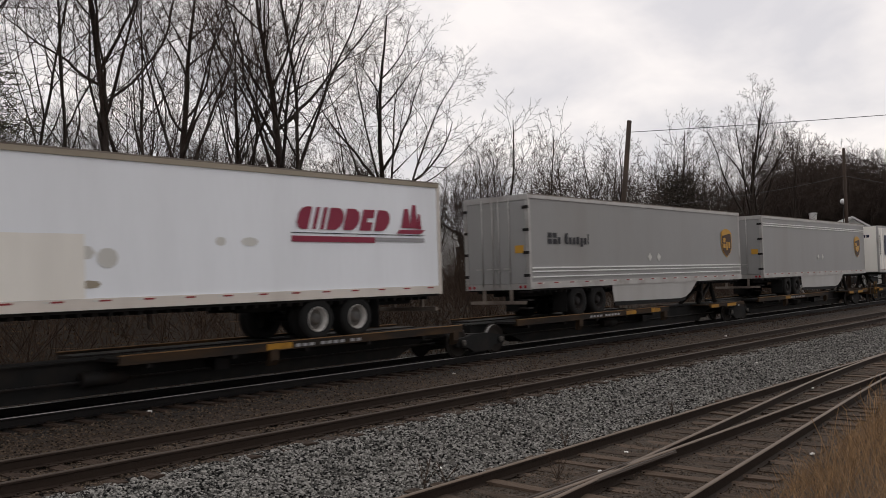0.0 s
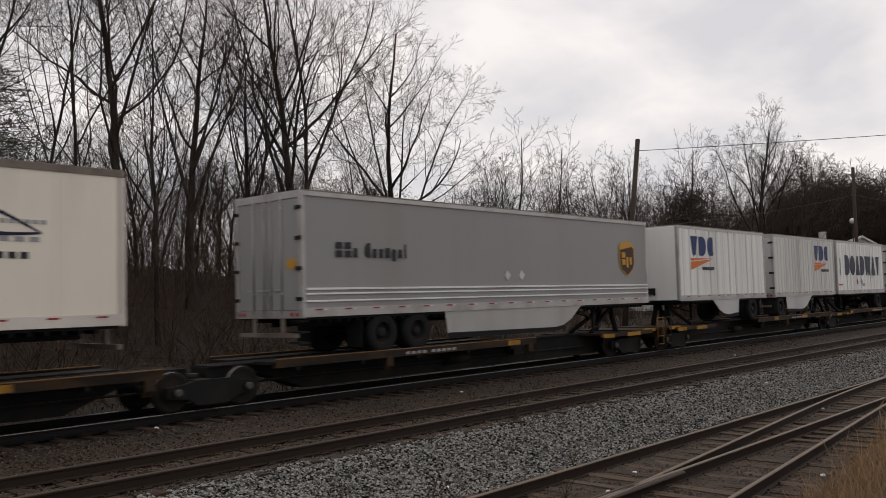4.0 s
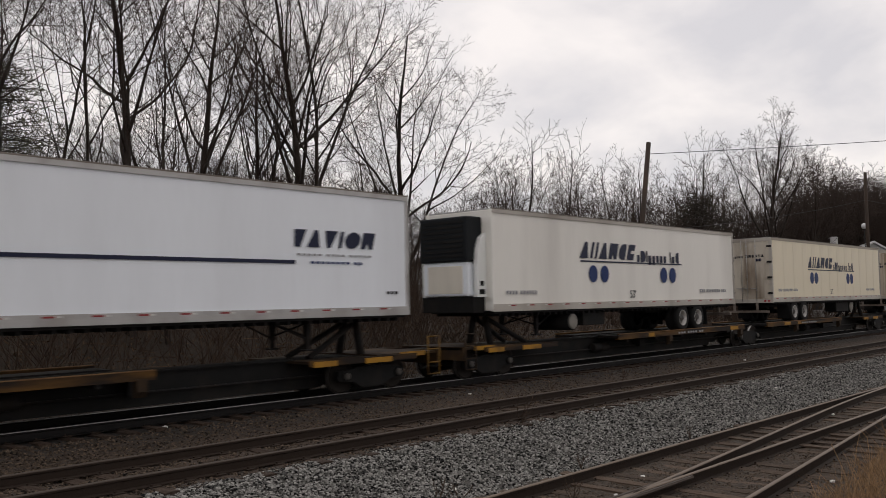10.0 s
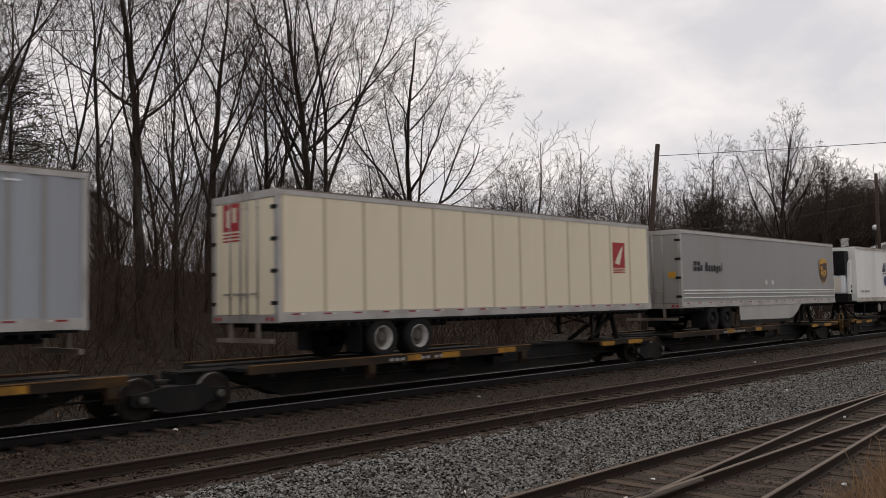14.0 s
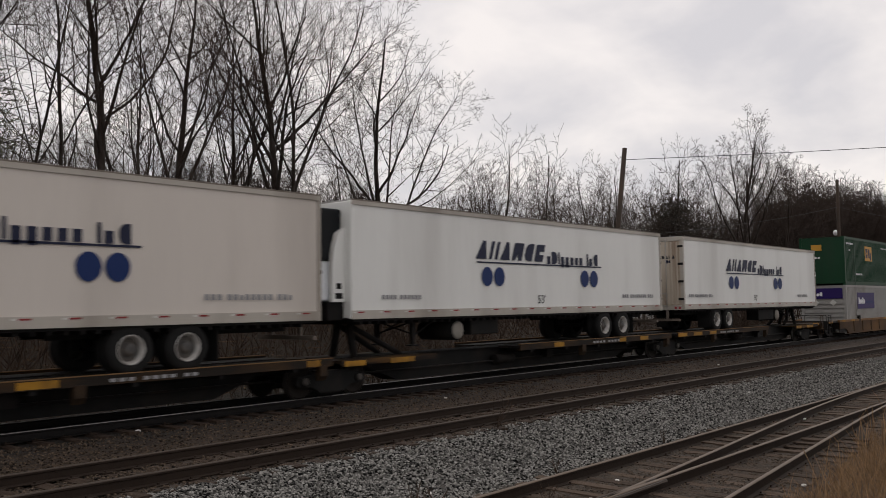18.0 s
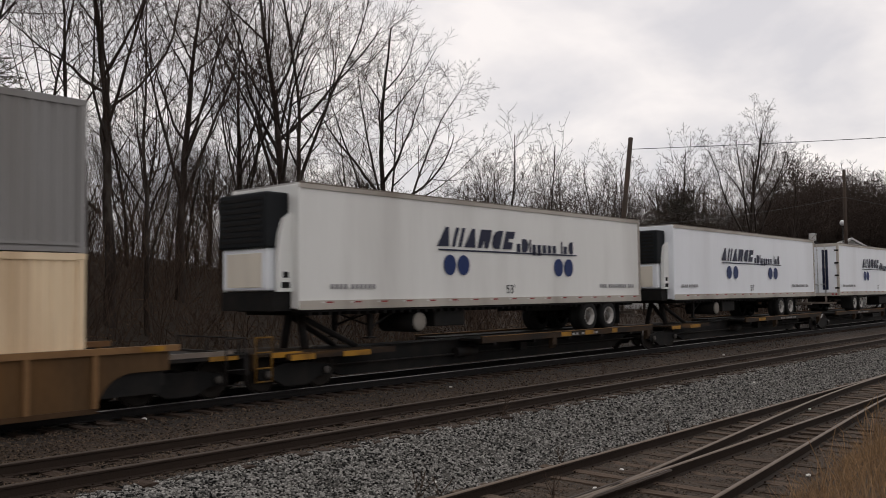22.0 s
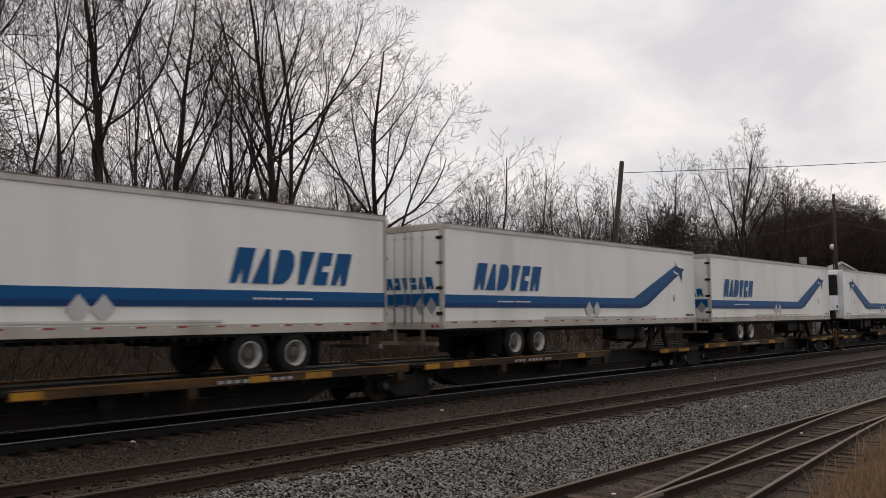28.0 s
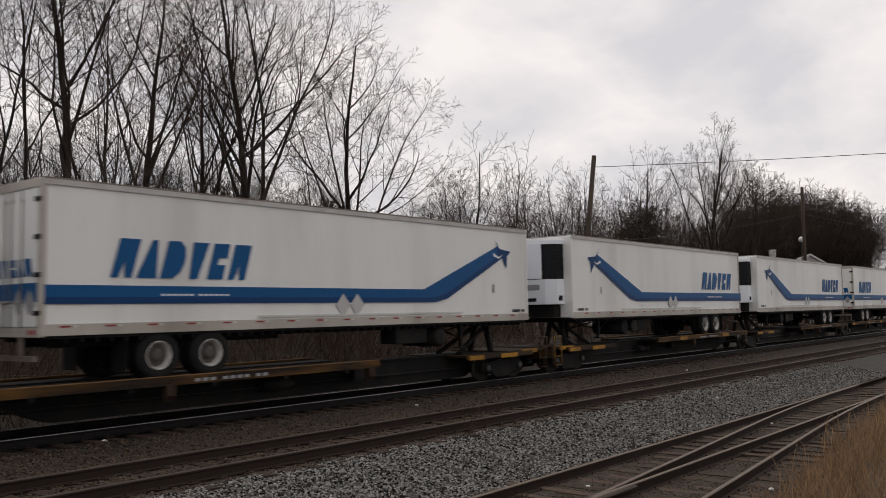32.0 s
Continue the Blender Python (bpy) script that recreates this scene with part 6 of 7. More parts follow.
ALLI = dict(art=alliance_art, crown=soiled_rail, rail=soiled_rail)
MART = dict(art=marten_art, top=4.82, axle=2.35, rail=soiled_rail)
TRAILERS = (
    dict(label="white trailer with dark red lettering and a grey top rail", S=1.78, nose="L", shell=bright_paint, axle=3.1, art=clipper_art, rail=warm_paint, crown=tan_rail, top=4.88),
    dict(label="grey parcel trailer with a brown and gold shield", S=22.05, shell=grey_paint, axle=2.78, skirt=(4.9, 11.6), skirt_mat=dull_skirt, art=ups_art(True), rear=ups_rear, rim=dark_steel, top=4.83),
    dict(label="grey parcel trailer with white strips and a shield", S=40.81, shell=grey_paint, axle=3.2, skirt=(5.0, 11.8), skirt_mat=dull_skirt, art=ups_art(False), rear=ups_rear, rim=dark_steel, top=4.83),
    dict(label="white ribbed trailer with huge navy lettering and a skirt", S=60.08, nose="L", shell=aged_white, wall="ribbed", axle=3.0, skirt=(5.6, 12.8), art=roadway_art),
    dict(label="stained cream trailer with a swept emblem and a long skirt", S=78.85, nose="L", shell=pale_paint, seam=pale_paint, crown=grimy_rail, wall="panel", axle=3.5, skirt=(5.3, 12.9), skirt_mat=dull_skirt, art=cream_art, rail=warm_paint),
    dict(label="grey parcel trailer with a brown and gold shield", S=99.31, shell=grey_paint, axle=2.6, skirt=(4.9, 11.6), skirt_mat=dull_skirt, art=ups_art(True), rear=ups_rear, rim=dark_steel, top=4.83),
    dict(label="short white ribbed trailer with orange wedges", S=117.95, L=8.5, nose="L", wall="ribbed", axle=1.4, axles=1, art=yrc_pup, skirt=(3.0, 5.6), rim=dark_steel),
    dict(label="short grimy white ribbed trailer with orange wedges", S=127.55, L=8.5, shell=dull_white, wall="ribbed", axle=0.8, axles=1, art=yrc_pup, rear=yrc_rear, skirt=(1.4, 4.9), rim=dark_steel, doors=skirt_paint),
    dict(label="short white ribbed trailer with huge navy lettering", S=136.58, L=8.7, nose="L", wall="ribbed", axle=1.2, axles=1, art=roadway_pup, rim=dark_steel),
    dict(label="short white ribbed trailer with orange wedges", S=146.27, L=8.5, wall="ribbed", axle=0.6, axles=1, art=yrc_pup, rear=yrc_rear, skirt=(1.6, 4.6), rim=dark_steel, doors=skirt_paint),
    dict(label="short white ribbed trailer with huge navy lettering", S=155.75, L=8.8, nose="L", wall="ribbed", axle=1.0, axles=1, art=roadway_pup, rim=dark_steel),
    dict(label="short white ribbed trailer with orange wedges", S=165.45, L=8.4, wall="ribbed", axle=0.8, axles=1, art=yrc_pup, rear=yrc_rear, rim=dark_steel, doors=skirt_paint),
    dict(label="white panelled trailer with a long smooth skirt", S=177.23, nose="L", wall="panel", axle=1.85, skirt=(5.7, 12.5), skirt_mat=white_paint, art=plain_art),
    dict(label="white panelled trailer with red reflective dashes", S=195.84, nose="L", wall="panel", axle=2.4, art=plain_art),
    dict(label="bright white trailer with a thin navy band and flag decal", S=216.13, shell=bright_paint, axle=2.05, art=taylor_art, rear=taylor_rear, top=4.92),
    dict(label="white refrigerated trailer with navy lettering and blue dots", S=235.65, nose="L", shell=aged_white, axle=3.3, reefer="black", **{**ALLI, "art": alliance_b}),
    dict(label="yellowed trailer with navy lettering and blue dots", S=255.84, tank=11.35, shell=yellowed_paint, seam=yellowed_paint, wall="panel", axle=2.7, rear=alliance_rear, doors=stained_nose, **{**ALLI, "crown": tan_rail}),
    dict(label="off-white trailer with navy lettering and blue dots", S=274.64, shell=pale_paint, axle=3.35, rear=rusty_rear, doors=rusty_door, **{**ALLI, "art": alliance_b}),
    dict(label="pale blue-grey ribbed trailer with a purple sign panel", S=293.95, nose="L", shell=blue_grey, wall="ribbed", pitch=0.6, axle=3.25, skirt=(5.4, 12.9), skirt_mat=grey_box, art=fedex_art, top=4.78),
    dict(label="yellowed panelled trailer with a red emblem", S=314.36, shell=yellowed_paint, seam=seam_tan, wall="panel", axle=3.2, art=red_art, rear=red_rear),
    dict(label="grey parcel trailer with a brown and gold shield", S=332.8, shell=grey_paint, axle=2.6, skirt=(4.9, 11.6), skirt_mat=dull_skirt, art=ups_art(True), rear=ups_rear, rim=dark_steel, top=4.83),
    dict(label="white refrigerated trailer with navy lettering and blue dots", S=352.38, art_dx=-0.05, L=15.8, nose="L", axle=2.55, reefer="black", **ALLI),
    dict(label="white refrigerated trailer with navy lettering and blue dots", S=369.56, art_dx=0.08, L=16.2, nose="L", axle=3.35, reefer="black", shell=bright_paint, **ALLI),
    dict(label="dull beige refrigerated trailer with navy lettering and dots", S=386.85, art_dx=0.1, L=16.2, nose="L", axle=3.55, reefer="black", shell=warm_paint, **ALLI),
    dict(label="white refrigerated trailer with navy lettering and blue dots", S=404.06, art_dx=0.45, L=16.4, nose="L", axle=2.95, reefer="black", **ALLI),
    dict(label="white trailer with rusty ribbed doors and navy lettering", S=422.43, tank=10.75, art_dx=-0.22, axle=3.25, rear=rusty_rear, doors=rusty_door, **ALLI),
    None, None,
    dict(label="white refrigerated trailer with navy lettering and blue dots", S=488.75, art_dx=0.35, nose="L", axle=2.2, reefer="black", **ALLI),
    dict(label="white refrigerated trailer with navy lettering and blue dots", S=507.6, L=16.3, nose="L", axle=3.55, reefer="black", shell=bright_paint, **{**ALLI, "art": alliance_b}),
    dict(label="white trailer with dark blue door bands and navy lettering", S=528.02, tank=11.05, L=15.95, axle=2.95, rear=alliance_bars, shell=bright_paint, **ALLI),
    dict(label="white refrigerated trailer with navy lettering and blue dots", S=547.1, art_dx=0.25, L=16.3, nose="L", axle=3.02, reefer="black", **ALLI),
    dict(label="white trailer with rust-streaked doors and navy lettering", S=568.0, axle=2.7, rear=rusty_rear, doors=rusty_door, **ALLI),
    dict(label="white trailer with navy lettering and a black cooling unit", S=586.12, axle=2.75, rear=alliance_rear, reefer="black", **ALLI),
    dict(label="white refrigerated trailer with a blue band and lettering", S=605.4, L=16.25, nose="L", reefer="white", **{**MART, "axle": 2.95}),
    dict(label="white trailer with a blue band climbing to its nose", S=623.9, rear=marten_rear, reefer="white", **{**MART, "axle": 3.45}),
    dict(label="white trailer with a blue band climbing to its nose", S=641.6, rear=marten_rear, reefer="white", **{**MART, "axle": 3.25}),
    dict(label="white refrigerated trailer with a blue band and lettering", S=660.5, L=16.4, nose="L", reefer="white", **{**MART, "axle": 3.55}),
    dict(label="white trailer with a blue band climbing to its nose", S=681.12, rear=marten_rear, reefer="white", **{**MART, "axle": 2.35}),
    dict(label="white trailer with a blue band climbing to its nose", S=699.84, rear=marten_rear, reefer="white", **{**MART, "axle": 2.5}),
    dict(label="white refrigerated trailer with a blue band and lettering", S=718.8, nose="L", reefer="white", **{**MART, "axle": 3.0}),
    dict(label="white refrigerated trailer with a blue band and lettering", S=737.56, nose="L", reefer="white", **{**MART, "axle": 3.0}),
    dict(label="white trailer with a blue band climbing to its nose", S=756.4, rear=marten_rear, reefer="white", **MART),
)
for spec in TRAILERS:
    if spec:
        trailer(**spec)


# ---------------------------------------------------------------- containers
def container(label, S, z, shell, art=None, front="ribs"):
    root = tagged(new("container"), label, "container", "containers on the train")
    root.location = (S, SIDE, z)
    MOVERS.append((root, S, SIDE, z))
    L, H = 16.15, 2.896
    part("body", "cbody", lambda bm: box(bm, 0.06, L - 0.06, 0.045, WID - 0.045, 0.1, H - 0.04), shell, root)
    for y, s in ((0.05, 1), (WID - 0.05, -1)):
        def side(bm):
            corrugated(L - 0.3, 0.2, H - 0.12, 0.235, 0.037, 0.5)(bm)
        ob = part("side_wall", "cside", side, shell, root, at=(0.15 if s > 0 else L - 0.15, y, 0))
        if s < 0:
            ob.rotation_euler = (0, 0, math.pi)
        part("bottom_rail", ("cbr", s), lambda bm: [box(bm, 0, L, y - 0.05 * s - 0.0, y + 0.05 * s, 0.02, 0.10) if s > 0 else box(bm, 0, L, y - 0.05, y + 0.05, 0.02, 0.10), box(bm, 0, L, min(y - 0.042 * s, y + 0.04 * s), max(y - 0.042 * s, y + 0.04 * s), 0.14, 0.21)], shell, root)
        part("top_rail", ("ctr", s), lambda bm: box(bm, 0, L, min(y - 0.05 * s, y + 0.03 * s), max(y - 0.05 * s, y + 0.03 * s), H - 0.13, H), shell, root)
        for x in (0.0, 1.95, 14.1, L - 0.14):
            part("post", ("cpost", s), lambda bm: box(bm, 0, 0.14, min(y - 0.052 * s, y + 0.08 * s), max(y - 0.052 * s, y + 0.08 * s), 0.0, H), shell, root, at=(x, 0, 0))
            for zz in (0.0, H - 0.12):
                part("corner_casting", ("ccast", s, zz), lambda bm: bevelled(bm, -0.02, 0.16, min(y - 0.058 * s, y + 0.1 * s), max(y - 0.058 * s, y + 0.1 * s), zz, zz + 0.12, 0.01), shell, root, at=(x, 0, 0))
    part("roof", "croof", lambda bm: box(bm, 0.03, L - 0.03, 0.03, WID - 0.03, H - 0.035, H - 0.008), shell, root)
    if front == "ribs":
        part("front_rib", "cribs", lambda bm: [box(bm, 0.0, 0.07, 0.15, WID - 0.15, 0.22 + i * 0.26, 0.36 + i * 0.26) for i in range(7)], shell, root)
    for k, (y0, y1) in enumerate(((0.15, 1.29), (1.3, WID - 0.15))):
        door = part("door", ("cdoor", k), lambda bm: bevelled(bm, L - 0.06, L - 0.01, y0, y1, 0.15, H - 0.15, 0.01), shell, root)
        for j in range(2):
            ry = y0 + 0.3 + 0.5 * j
            part("lock_rod", ("crod", k, j), lambda bm: tube(bm, (L + 0.012, ry, 0.05), (L + 0.012, ry, H - 0.05), 0.018, 8), steel, door)
    if art:
        art(root)
    return root


def green_art(root):
    panel = part("sign_panel", "gp", plate(rect(4.22, 5.76, 1.54, 2.46), 0.012, 0.006), gold, root, "orange square sign")
    sign("lettering", "gpl", mark("enp", 4.36, 5.62, 1.72, 2.3, 0, 0.1, 0.004), navy, panel)
    sign("lettering", "gl1", mark("mmmmmm mmm", 2.25, 3.45, 0.62, 0.76, 0, 0.2, 0.012), white_vinyl, root)
    sign("lettering", "gl2", mark("mmmmmm mmm", 12.6, 13.9, 0.62, 0.76, 0, 0.2, 0.012), white_vinyl, root)
    sign("lettering", "gl3", mark("mmmm mmmmmm", 0.5, 1.75, 2.45, 2.6, 0, 0.2, 0.012), white_vinyl, root)
    sign("lettering", "gl4", mark("mm", 0.95, 1.25, 2.05, 2.2, 0, 0.2, 0.012), white_vinyl, root)
    sign("lettering", "gl5", mark("mmmmm mmmm", 7.9, 9.4, 2.42, 2.5, 0, 0.2, 0.012), white_vinyl, root)
    part("placard", "gl6", plate(disc(11.3, 1.95, 0.16, 0.16, 4), 0.012, 0.006), white_vinyl, root)
    part("sign_panel", "gf1", lambda bm: box(bm, -0.006, 0.01, 1.3, 1.9, 2.1, 2.45), gold, root)
    part("notice", "gf2", lambda bm: box(bm, -0.006, 0.01, 1.7, 2.1, 0.55, 0.8), white_vinyl, root)
    sign("lettering", "gf3", mark("ss", 1.4, 1.75, 1.6, 1.8, 0, 0.1, -0.004, "y"), white_vinyl, root)


def purple_art(x0, x1, z0, z1):
    def art(root):
        panel = part("sign_panel", ("pp", x0), plate(rect(x0, x1, z0, z1), 0.012, 0.006), purple, root, "purple sign panel")
        w, h = x1 - x0, z1 - z0
        sign("lettering", ("ppl", x0), mark("dqqdq", x0 + 0.06 * w, x0 + 0.42 * w, z0 + 0.3 * h, z0 + 0.7 * h, 0, 0.06, 0.004), white_vinyl, panel, "white lettering")
        sign("lettering", ("ppm", x0), mark("mmmmmmmmm", x0 + 0.48 * w, x0 + 0.94 * w, z0 + 0.34 * h, z0 + 0.56 * h, 0, 0.1, 0.004), deep_blue, panel)
        panel2 = part("sign_panel", "ppf", lambda bm: box(bm, -0.01, 0.02, 0.2, WID - 0.2, 2.1, 2.72), purple, root, "purple sign panel on the end wall")
        sign("lettering", "ppf2", mark("dqqdq", 1.35, 2.2, 2.25, 2.5, 0, 0.06, -0.014, "y"), white_vinyl, panel2)
        for i, x in enumerate((13.1, 13.45)):
            part("placard", ("pd", i), plate(disc(x, 2.2, 0.16, 0.22, 4), 0.012, 0.006), white_vinyl, root)
        for i, y in enumerate((0.75, 1.75)):
            part("placard", ("pde", i), lambda bm: prism(bm, disc(0, 0, 0.2, 0.2, 4), 0, 0.008), dull_white, root, "white diamond placard", (-0.012, y, 1.86)).rotation_euler = (0, 0, -math.pi / 2)
        sign("lettering", "pn1", mark("mmmm mmmm", 2.2, 3.4, 0.42, 0.54, 0, 0.2, 0.012), ink, root)
        sign("lettering", "pn2", mark("mmmm mmmm", 12.6, 13.9, 0.42, 0.54, 0, 0.2, 0.012), ink, root)
    return art


def tan_art(root):
    part("end_panel", "tanend", lambda bm: box(bm, -0.003, 0.06, 0.15, WID - 0.15, 0.2, 2.76), rusty_tan, root, "rust-streaked tan end wall")
    for i in range(9):
        part("end_rib", "tanrib", lambda bm: box(bm, -0.02, -0.003, -0.05, 0.05, 0.3, 2.6), rusty_tan, root, at=(0, 0.35 + i * 0.25, 0))
    sign("lettering", "tn1", mark("mmmm mmmmmm", 2.4, 3.4, 2.35, 2.48, 0, 0.2, 0.012), ink, root)
    sign("lettering", "tn2", mark("mmmm mmmmmm", 0.8, 1.7, 2.3, 2.45, 0, 0.2, -0.004, "y"), ink, root)
    part("stain", "tn3", plate(rect(5.3, 5.36, 1.5, 1.9), 0.012, 0.006), brown, root)


LOW = 0.14
container("grey ribbed container with a purple sign panel", 443.91, LOW, grey_box, purple_art(2.25, 5.87, 1.46, 2.45))
container("dark green ribbed container with an orange square sign", 443.91, LOW + 2.9, green, green_art, "flat")
container("tan ribbed container with small dark lettering", 467.49, LOW, tan_box, tan_art, "flat")
container("blue-grey ribbed container with a purple sign panel", 467.49, LOW + 2.9, blue_box, purple_art(2.34, 5.93, 1.66, 2.5))


# ---------------------------------------------------------------- rail cars
MID = WID / 2
NEAR = RAIL - SIDE
FAR = NEAR + GAUGE
WHEELSETS = []
R_W = 0.42


def truck(root, x):
    """A two-axle truck: side frames, springs, bolster and turning wheelsets."""
    bogie = new("truck")
    bogie.parent = root
    bogie.location = (x, 0, 0)

    def frame_side(bm, y):
        prism(bm, [(-1.12, 0.36), (-1.05, 0.30), (-0.62, 0.27), (-0.36, 0.12), (0.36, 0.12), (0.62, 0.27), (1.05, 0.30), (1.12, 0.36), (1.08, 0.54), (0.66, 0.58), (0.40, 0.64), (-0.40, 0.64), (-0.66, 0.58), (-1.08, 0.54)], y, y + 0.14)
        for s in (-1, 1):
            tube(bm, (s * 0.87, y - 0.05, R_W), (s * 0.87, y + 0.05, R_W), 0.12, 12)
    part("side_frame", "tframe_n", lambda bm: frame_side(bm, NEAR - 0.24), under, bogie)
    part("side_frame", "tframe_f", lambda bm: frame_side(bm, FAR + 0.10), dark_steel, bogie)
    for y in (NEAR - 0.17, FAR + 0.17):
        part("spring_nest", ("tspring", y), lambda bm: [tube(bm, (dx, y, 0.17), (dx, y, 0.46), 0.07, 10) for dx in (-0.15, -0.05, 0.05, 0.15)], rail_steel, bogie)
    part("bolster", "tbolster", lambda bm: [box(bm, -0.2, 0.2, NEAR - 0.2, FAR + 0.2, 0.42, 0.62), tube(bm, (0, MID, 0.6), (0, MID, 0.72), 0.22, 16)], dark_steel, bogie)
    for k, dx in enumerate((-0.87, 0.87)):
        def wheels(bm):
            for y, s in ((NEAR, 1), (FAR, -1)):
                prof = [(0.10, -0.09), (0.16, -0.07), (0.30, -0.03), (0.36, -0.06), (R_W - 0.005, -0.062), (R_W, 0.02), (R_W + 0.03, 0.035), (R_W + 0.028, 0.06), (0.36, 0.065), (0.3, 0.02), (0.12, 0.04)]
                lathe(bm, [(r, s * w) for r, w in prof], y, 28)
            tube(bm, (0, NEAR - 0.18, 0), (0, FAR + 0.18, 0), 0.085, 12)
        ws = part("wheelset", "wheelset", wheels, wheel_dark, bogie, "", (dx, 0, R_W))
        for y, s in ((NEAR, 1), (FAR, -1)):
            part("tread", ("tread", s), lambda bm: lathe(bm, [(R_W + 0.001, s * -0.055), (R_W + 0.004, s * 0.018)], y, 28, (0, 0), False), rail_top, ws, "polished wheel tread")
        for y, s in ((NEAR - 0.30, 1), (FAR + 0.30, -1)):
            part("bearing_cap", ("bcap", s), lambda bm: lathe(bm, [(0.05, -0.03 * s), (0.085, -0.02 * s), (0.09, 0.02 * s)], y, 12), cap_metal, ws, "dull round bearing cap")
        WHEELSETS.append((k, ws, dx))
    return bogie


def stripes(name, key, root, x0, x1, z0, z1, y, pattern):
    for i, (a, b) in enumerate(pattern):
        part(name, (key, i, round(x1 - x0, 2)), lambda bm: box(bm, x0 + a, x0 + b, y - 0.006, y + 0.01, z0, z1), yellow, root, "worn yellow stripe")


def spine_unit(S0, S1, decks, stands, trucks, ends, seed):
    """One platform of an articulated spine car from S0 to S1: decks (x0, x1) carry tyres, stands hold noses, ends are free car ends."""
    rg = random.Random(seed)
    root = tagged(new("spine_car"), "rusty spine car with yellow-striped wheel decks and trailer hitches", "rail car", "cars of the train")
    MOVERS.append((root, S0, SIDE, 0.0))
    root.location = (S0, SIDE, 0)
    L = S1 - S0
    k = round(L, 2)
    a0 = 1.4 if "L" in ends else 0.55
    a1 = L - 1.4 if "R" in ends else L - 0.55
    part("centre_sill", ("spine", S0), lambda bm: [prism(bm, [(0.25, 0.60), (a0 + 1.2, 0.60), (a0 + 2.4, 0.16), (a1 - 2.4, 0.16), (a1 - 1.2, 0.60), (L - 0.25, 0.60), (L - 0.25, 0.84), (0.25, 0.84)], MID - 0.33, MID + 0.33), box(bm, 0.3, L - 0.3, MID - 0.42, MID + 0.42, 0.84, 0.87)], under, root)
    for x0, x1 in decks:
        x0, x1 = x0 - S0, x1 - S0
        for nm, y0, y1 in (("near", -0.02, 0.82), ("far", WID - 0.82, WID + 0.02)):
            part("wheel_deck", ("deck", S0, x0, nm), lambda bm: box(bm, x0, x1, y0 + 0.02, y1, 0.83, DECK), dark_steel, root)
            edge = y0 - 0.01 if nm == "near" else y1 - 0.05
            part("sill_edge", ("sedge", S0, x0, nm), lambda bm: box(bm, x0, x1, edge - 0.014, edge + 0.072, DECK + 0.052, DECK + 0.069), chord_tan, root, "worn pale edge of the side sill")
            part("side_sill", ("sill", S0, x0, nm), lambda bm: profile_x(bm, x0, x1, [(edge + 0.14, 0.77), (edge, 0.77), (edge, DECK + 0.05), (edge + 0.06, DECK + 0.05), (edge + 0.06, 0.798), (edge + 0.14, 0.798)]), worn_sill if S0 > 600 or 190 < S0 < 300 else dark_sill, root, "rusty worn side sill")
        for dx in (0.36, 0.97):
            part("side_post", "sidepost", lambda bm: profile_x(bm, -0.11, 0.11, [(-0.045, 0.80), (-0.045, 0.56), (0.05, 0.44), (0.12, 0.44), (0.12, 0.80)]), rust_sill, root, "rusty stake post under the sill", at=(x0 + (x1 - x0) * dx, 0, 0))
        for i in range(int((x1 - x0) / 2.0) + 1):
            if x0 + 0.75 + i * 2.0 < x1:
                part("cross_bearer", "bearer", lambda bm: prism_x(bm, 0.0), dark_steel, root, at=(x0 + 0.6 + i * 2.0, 0, 0))
        pat, x = [], 0.0
        while x < x1 - x0 - 0.8:
            w = rg.uniform(0.35, 0.8)
            if rg.random() < 0.38:
                pat.append((x, x + w))
            x += w + rg.uniform(0.6, 1.9)
        stripes("yellow_stripe", ("ys", S0, x0), root, x0, x1, 0.79, 0.93, -0.03, pat)
        tagged(part("stencil", ("st", S0, x0), mark("mmmm mmmmm" if seed % 2 else "mmm mmmm mm", x0 + (x1 - x0) * 0.42, x0 + (x1 - x0) * 0.62, 0.81, 0.91, 0, 0.25, -0.031), faint, root), kind="stuff")
    for x, s in stands:
        x = x - S0

        stand = part("hitch_stand", "stand", lambda bm: bevelled(bm, -0.42, 0.42, MID - 0.4, MID + 0.4, 1.74, 1.80, 0.015), dark_steel, root, "steel hitch stand with slanting struts", at=(x, 0, 0))
        for k, y in enumerate((MID - 0.42, MID + 0.42)):
            part("post", ("standp", k), lambda bm: tube(bm, (0, y, 0.86), (0, y * 0.5 + MID * 0.5, 1.76), 0.10, 8), dark_steel, stand)
            part("strut", ("stands", k, s), lambda bm: tube(bm, (s * 1.7, y, 0.88), (s * 0.1, y * 0.5 + MID * 0.5, 1.66), 0.075, 8), dark_steel, stand)
        part("hitch_platform", ("hplat", S0, x), lambda bm: box(bm, min(x - s * 1.2, x + s * 2.3), max(x - s * 1.2, x + s * 2.3), 0.1, WID - 0.1, 0.80, 0.86), rust_sill, root)
        part("platform_edge", ("hedge", S0, x), lambda bm: box(bm, min(x - s * 1.2, x + s * 2.3), max(x - s * 1.2, x + s * 2.3), 0.04, 0.10, 0.74, 0.88), worn_sill, root)
        stripes("yellow_stripe", ("hs", S0, x), root, min(x - s * 1.2, x + s * 2.3), 0, 0.72, 0.85, 0.034, ((0.1, 0.8), (1.7, 2.6)))
    for x in trucks:
        truck(root, x - S0)
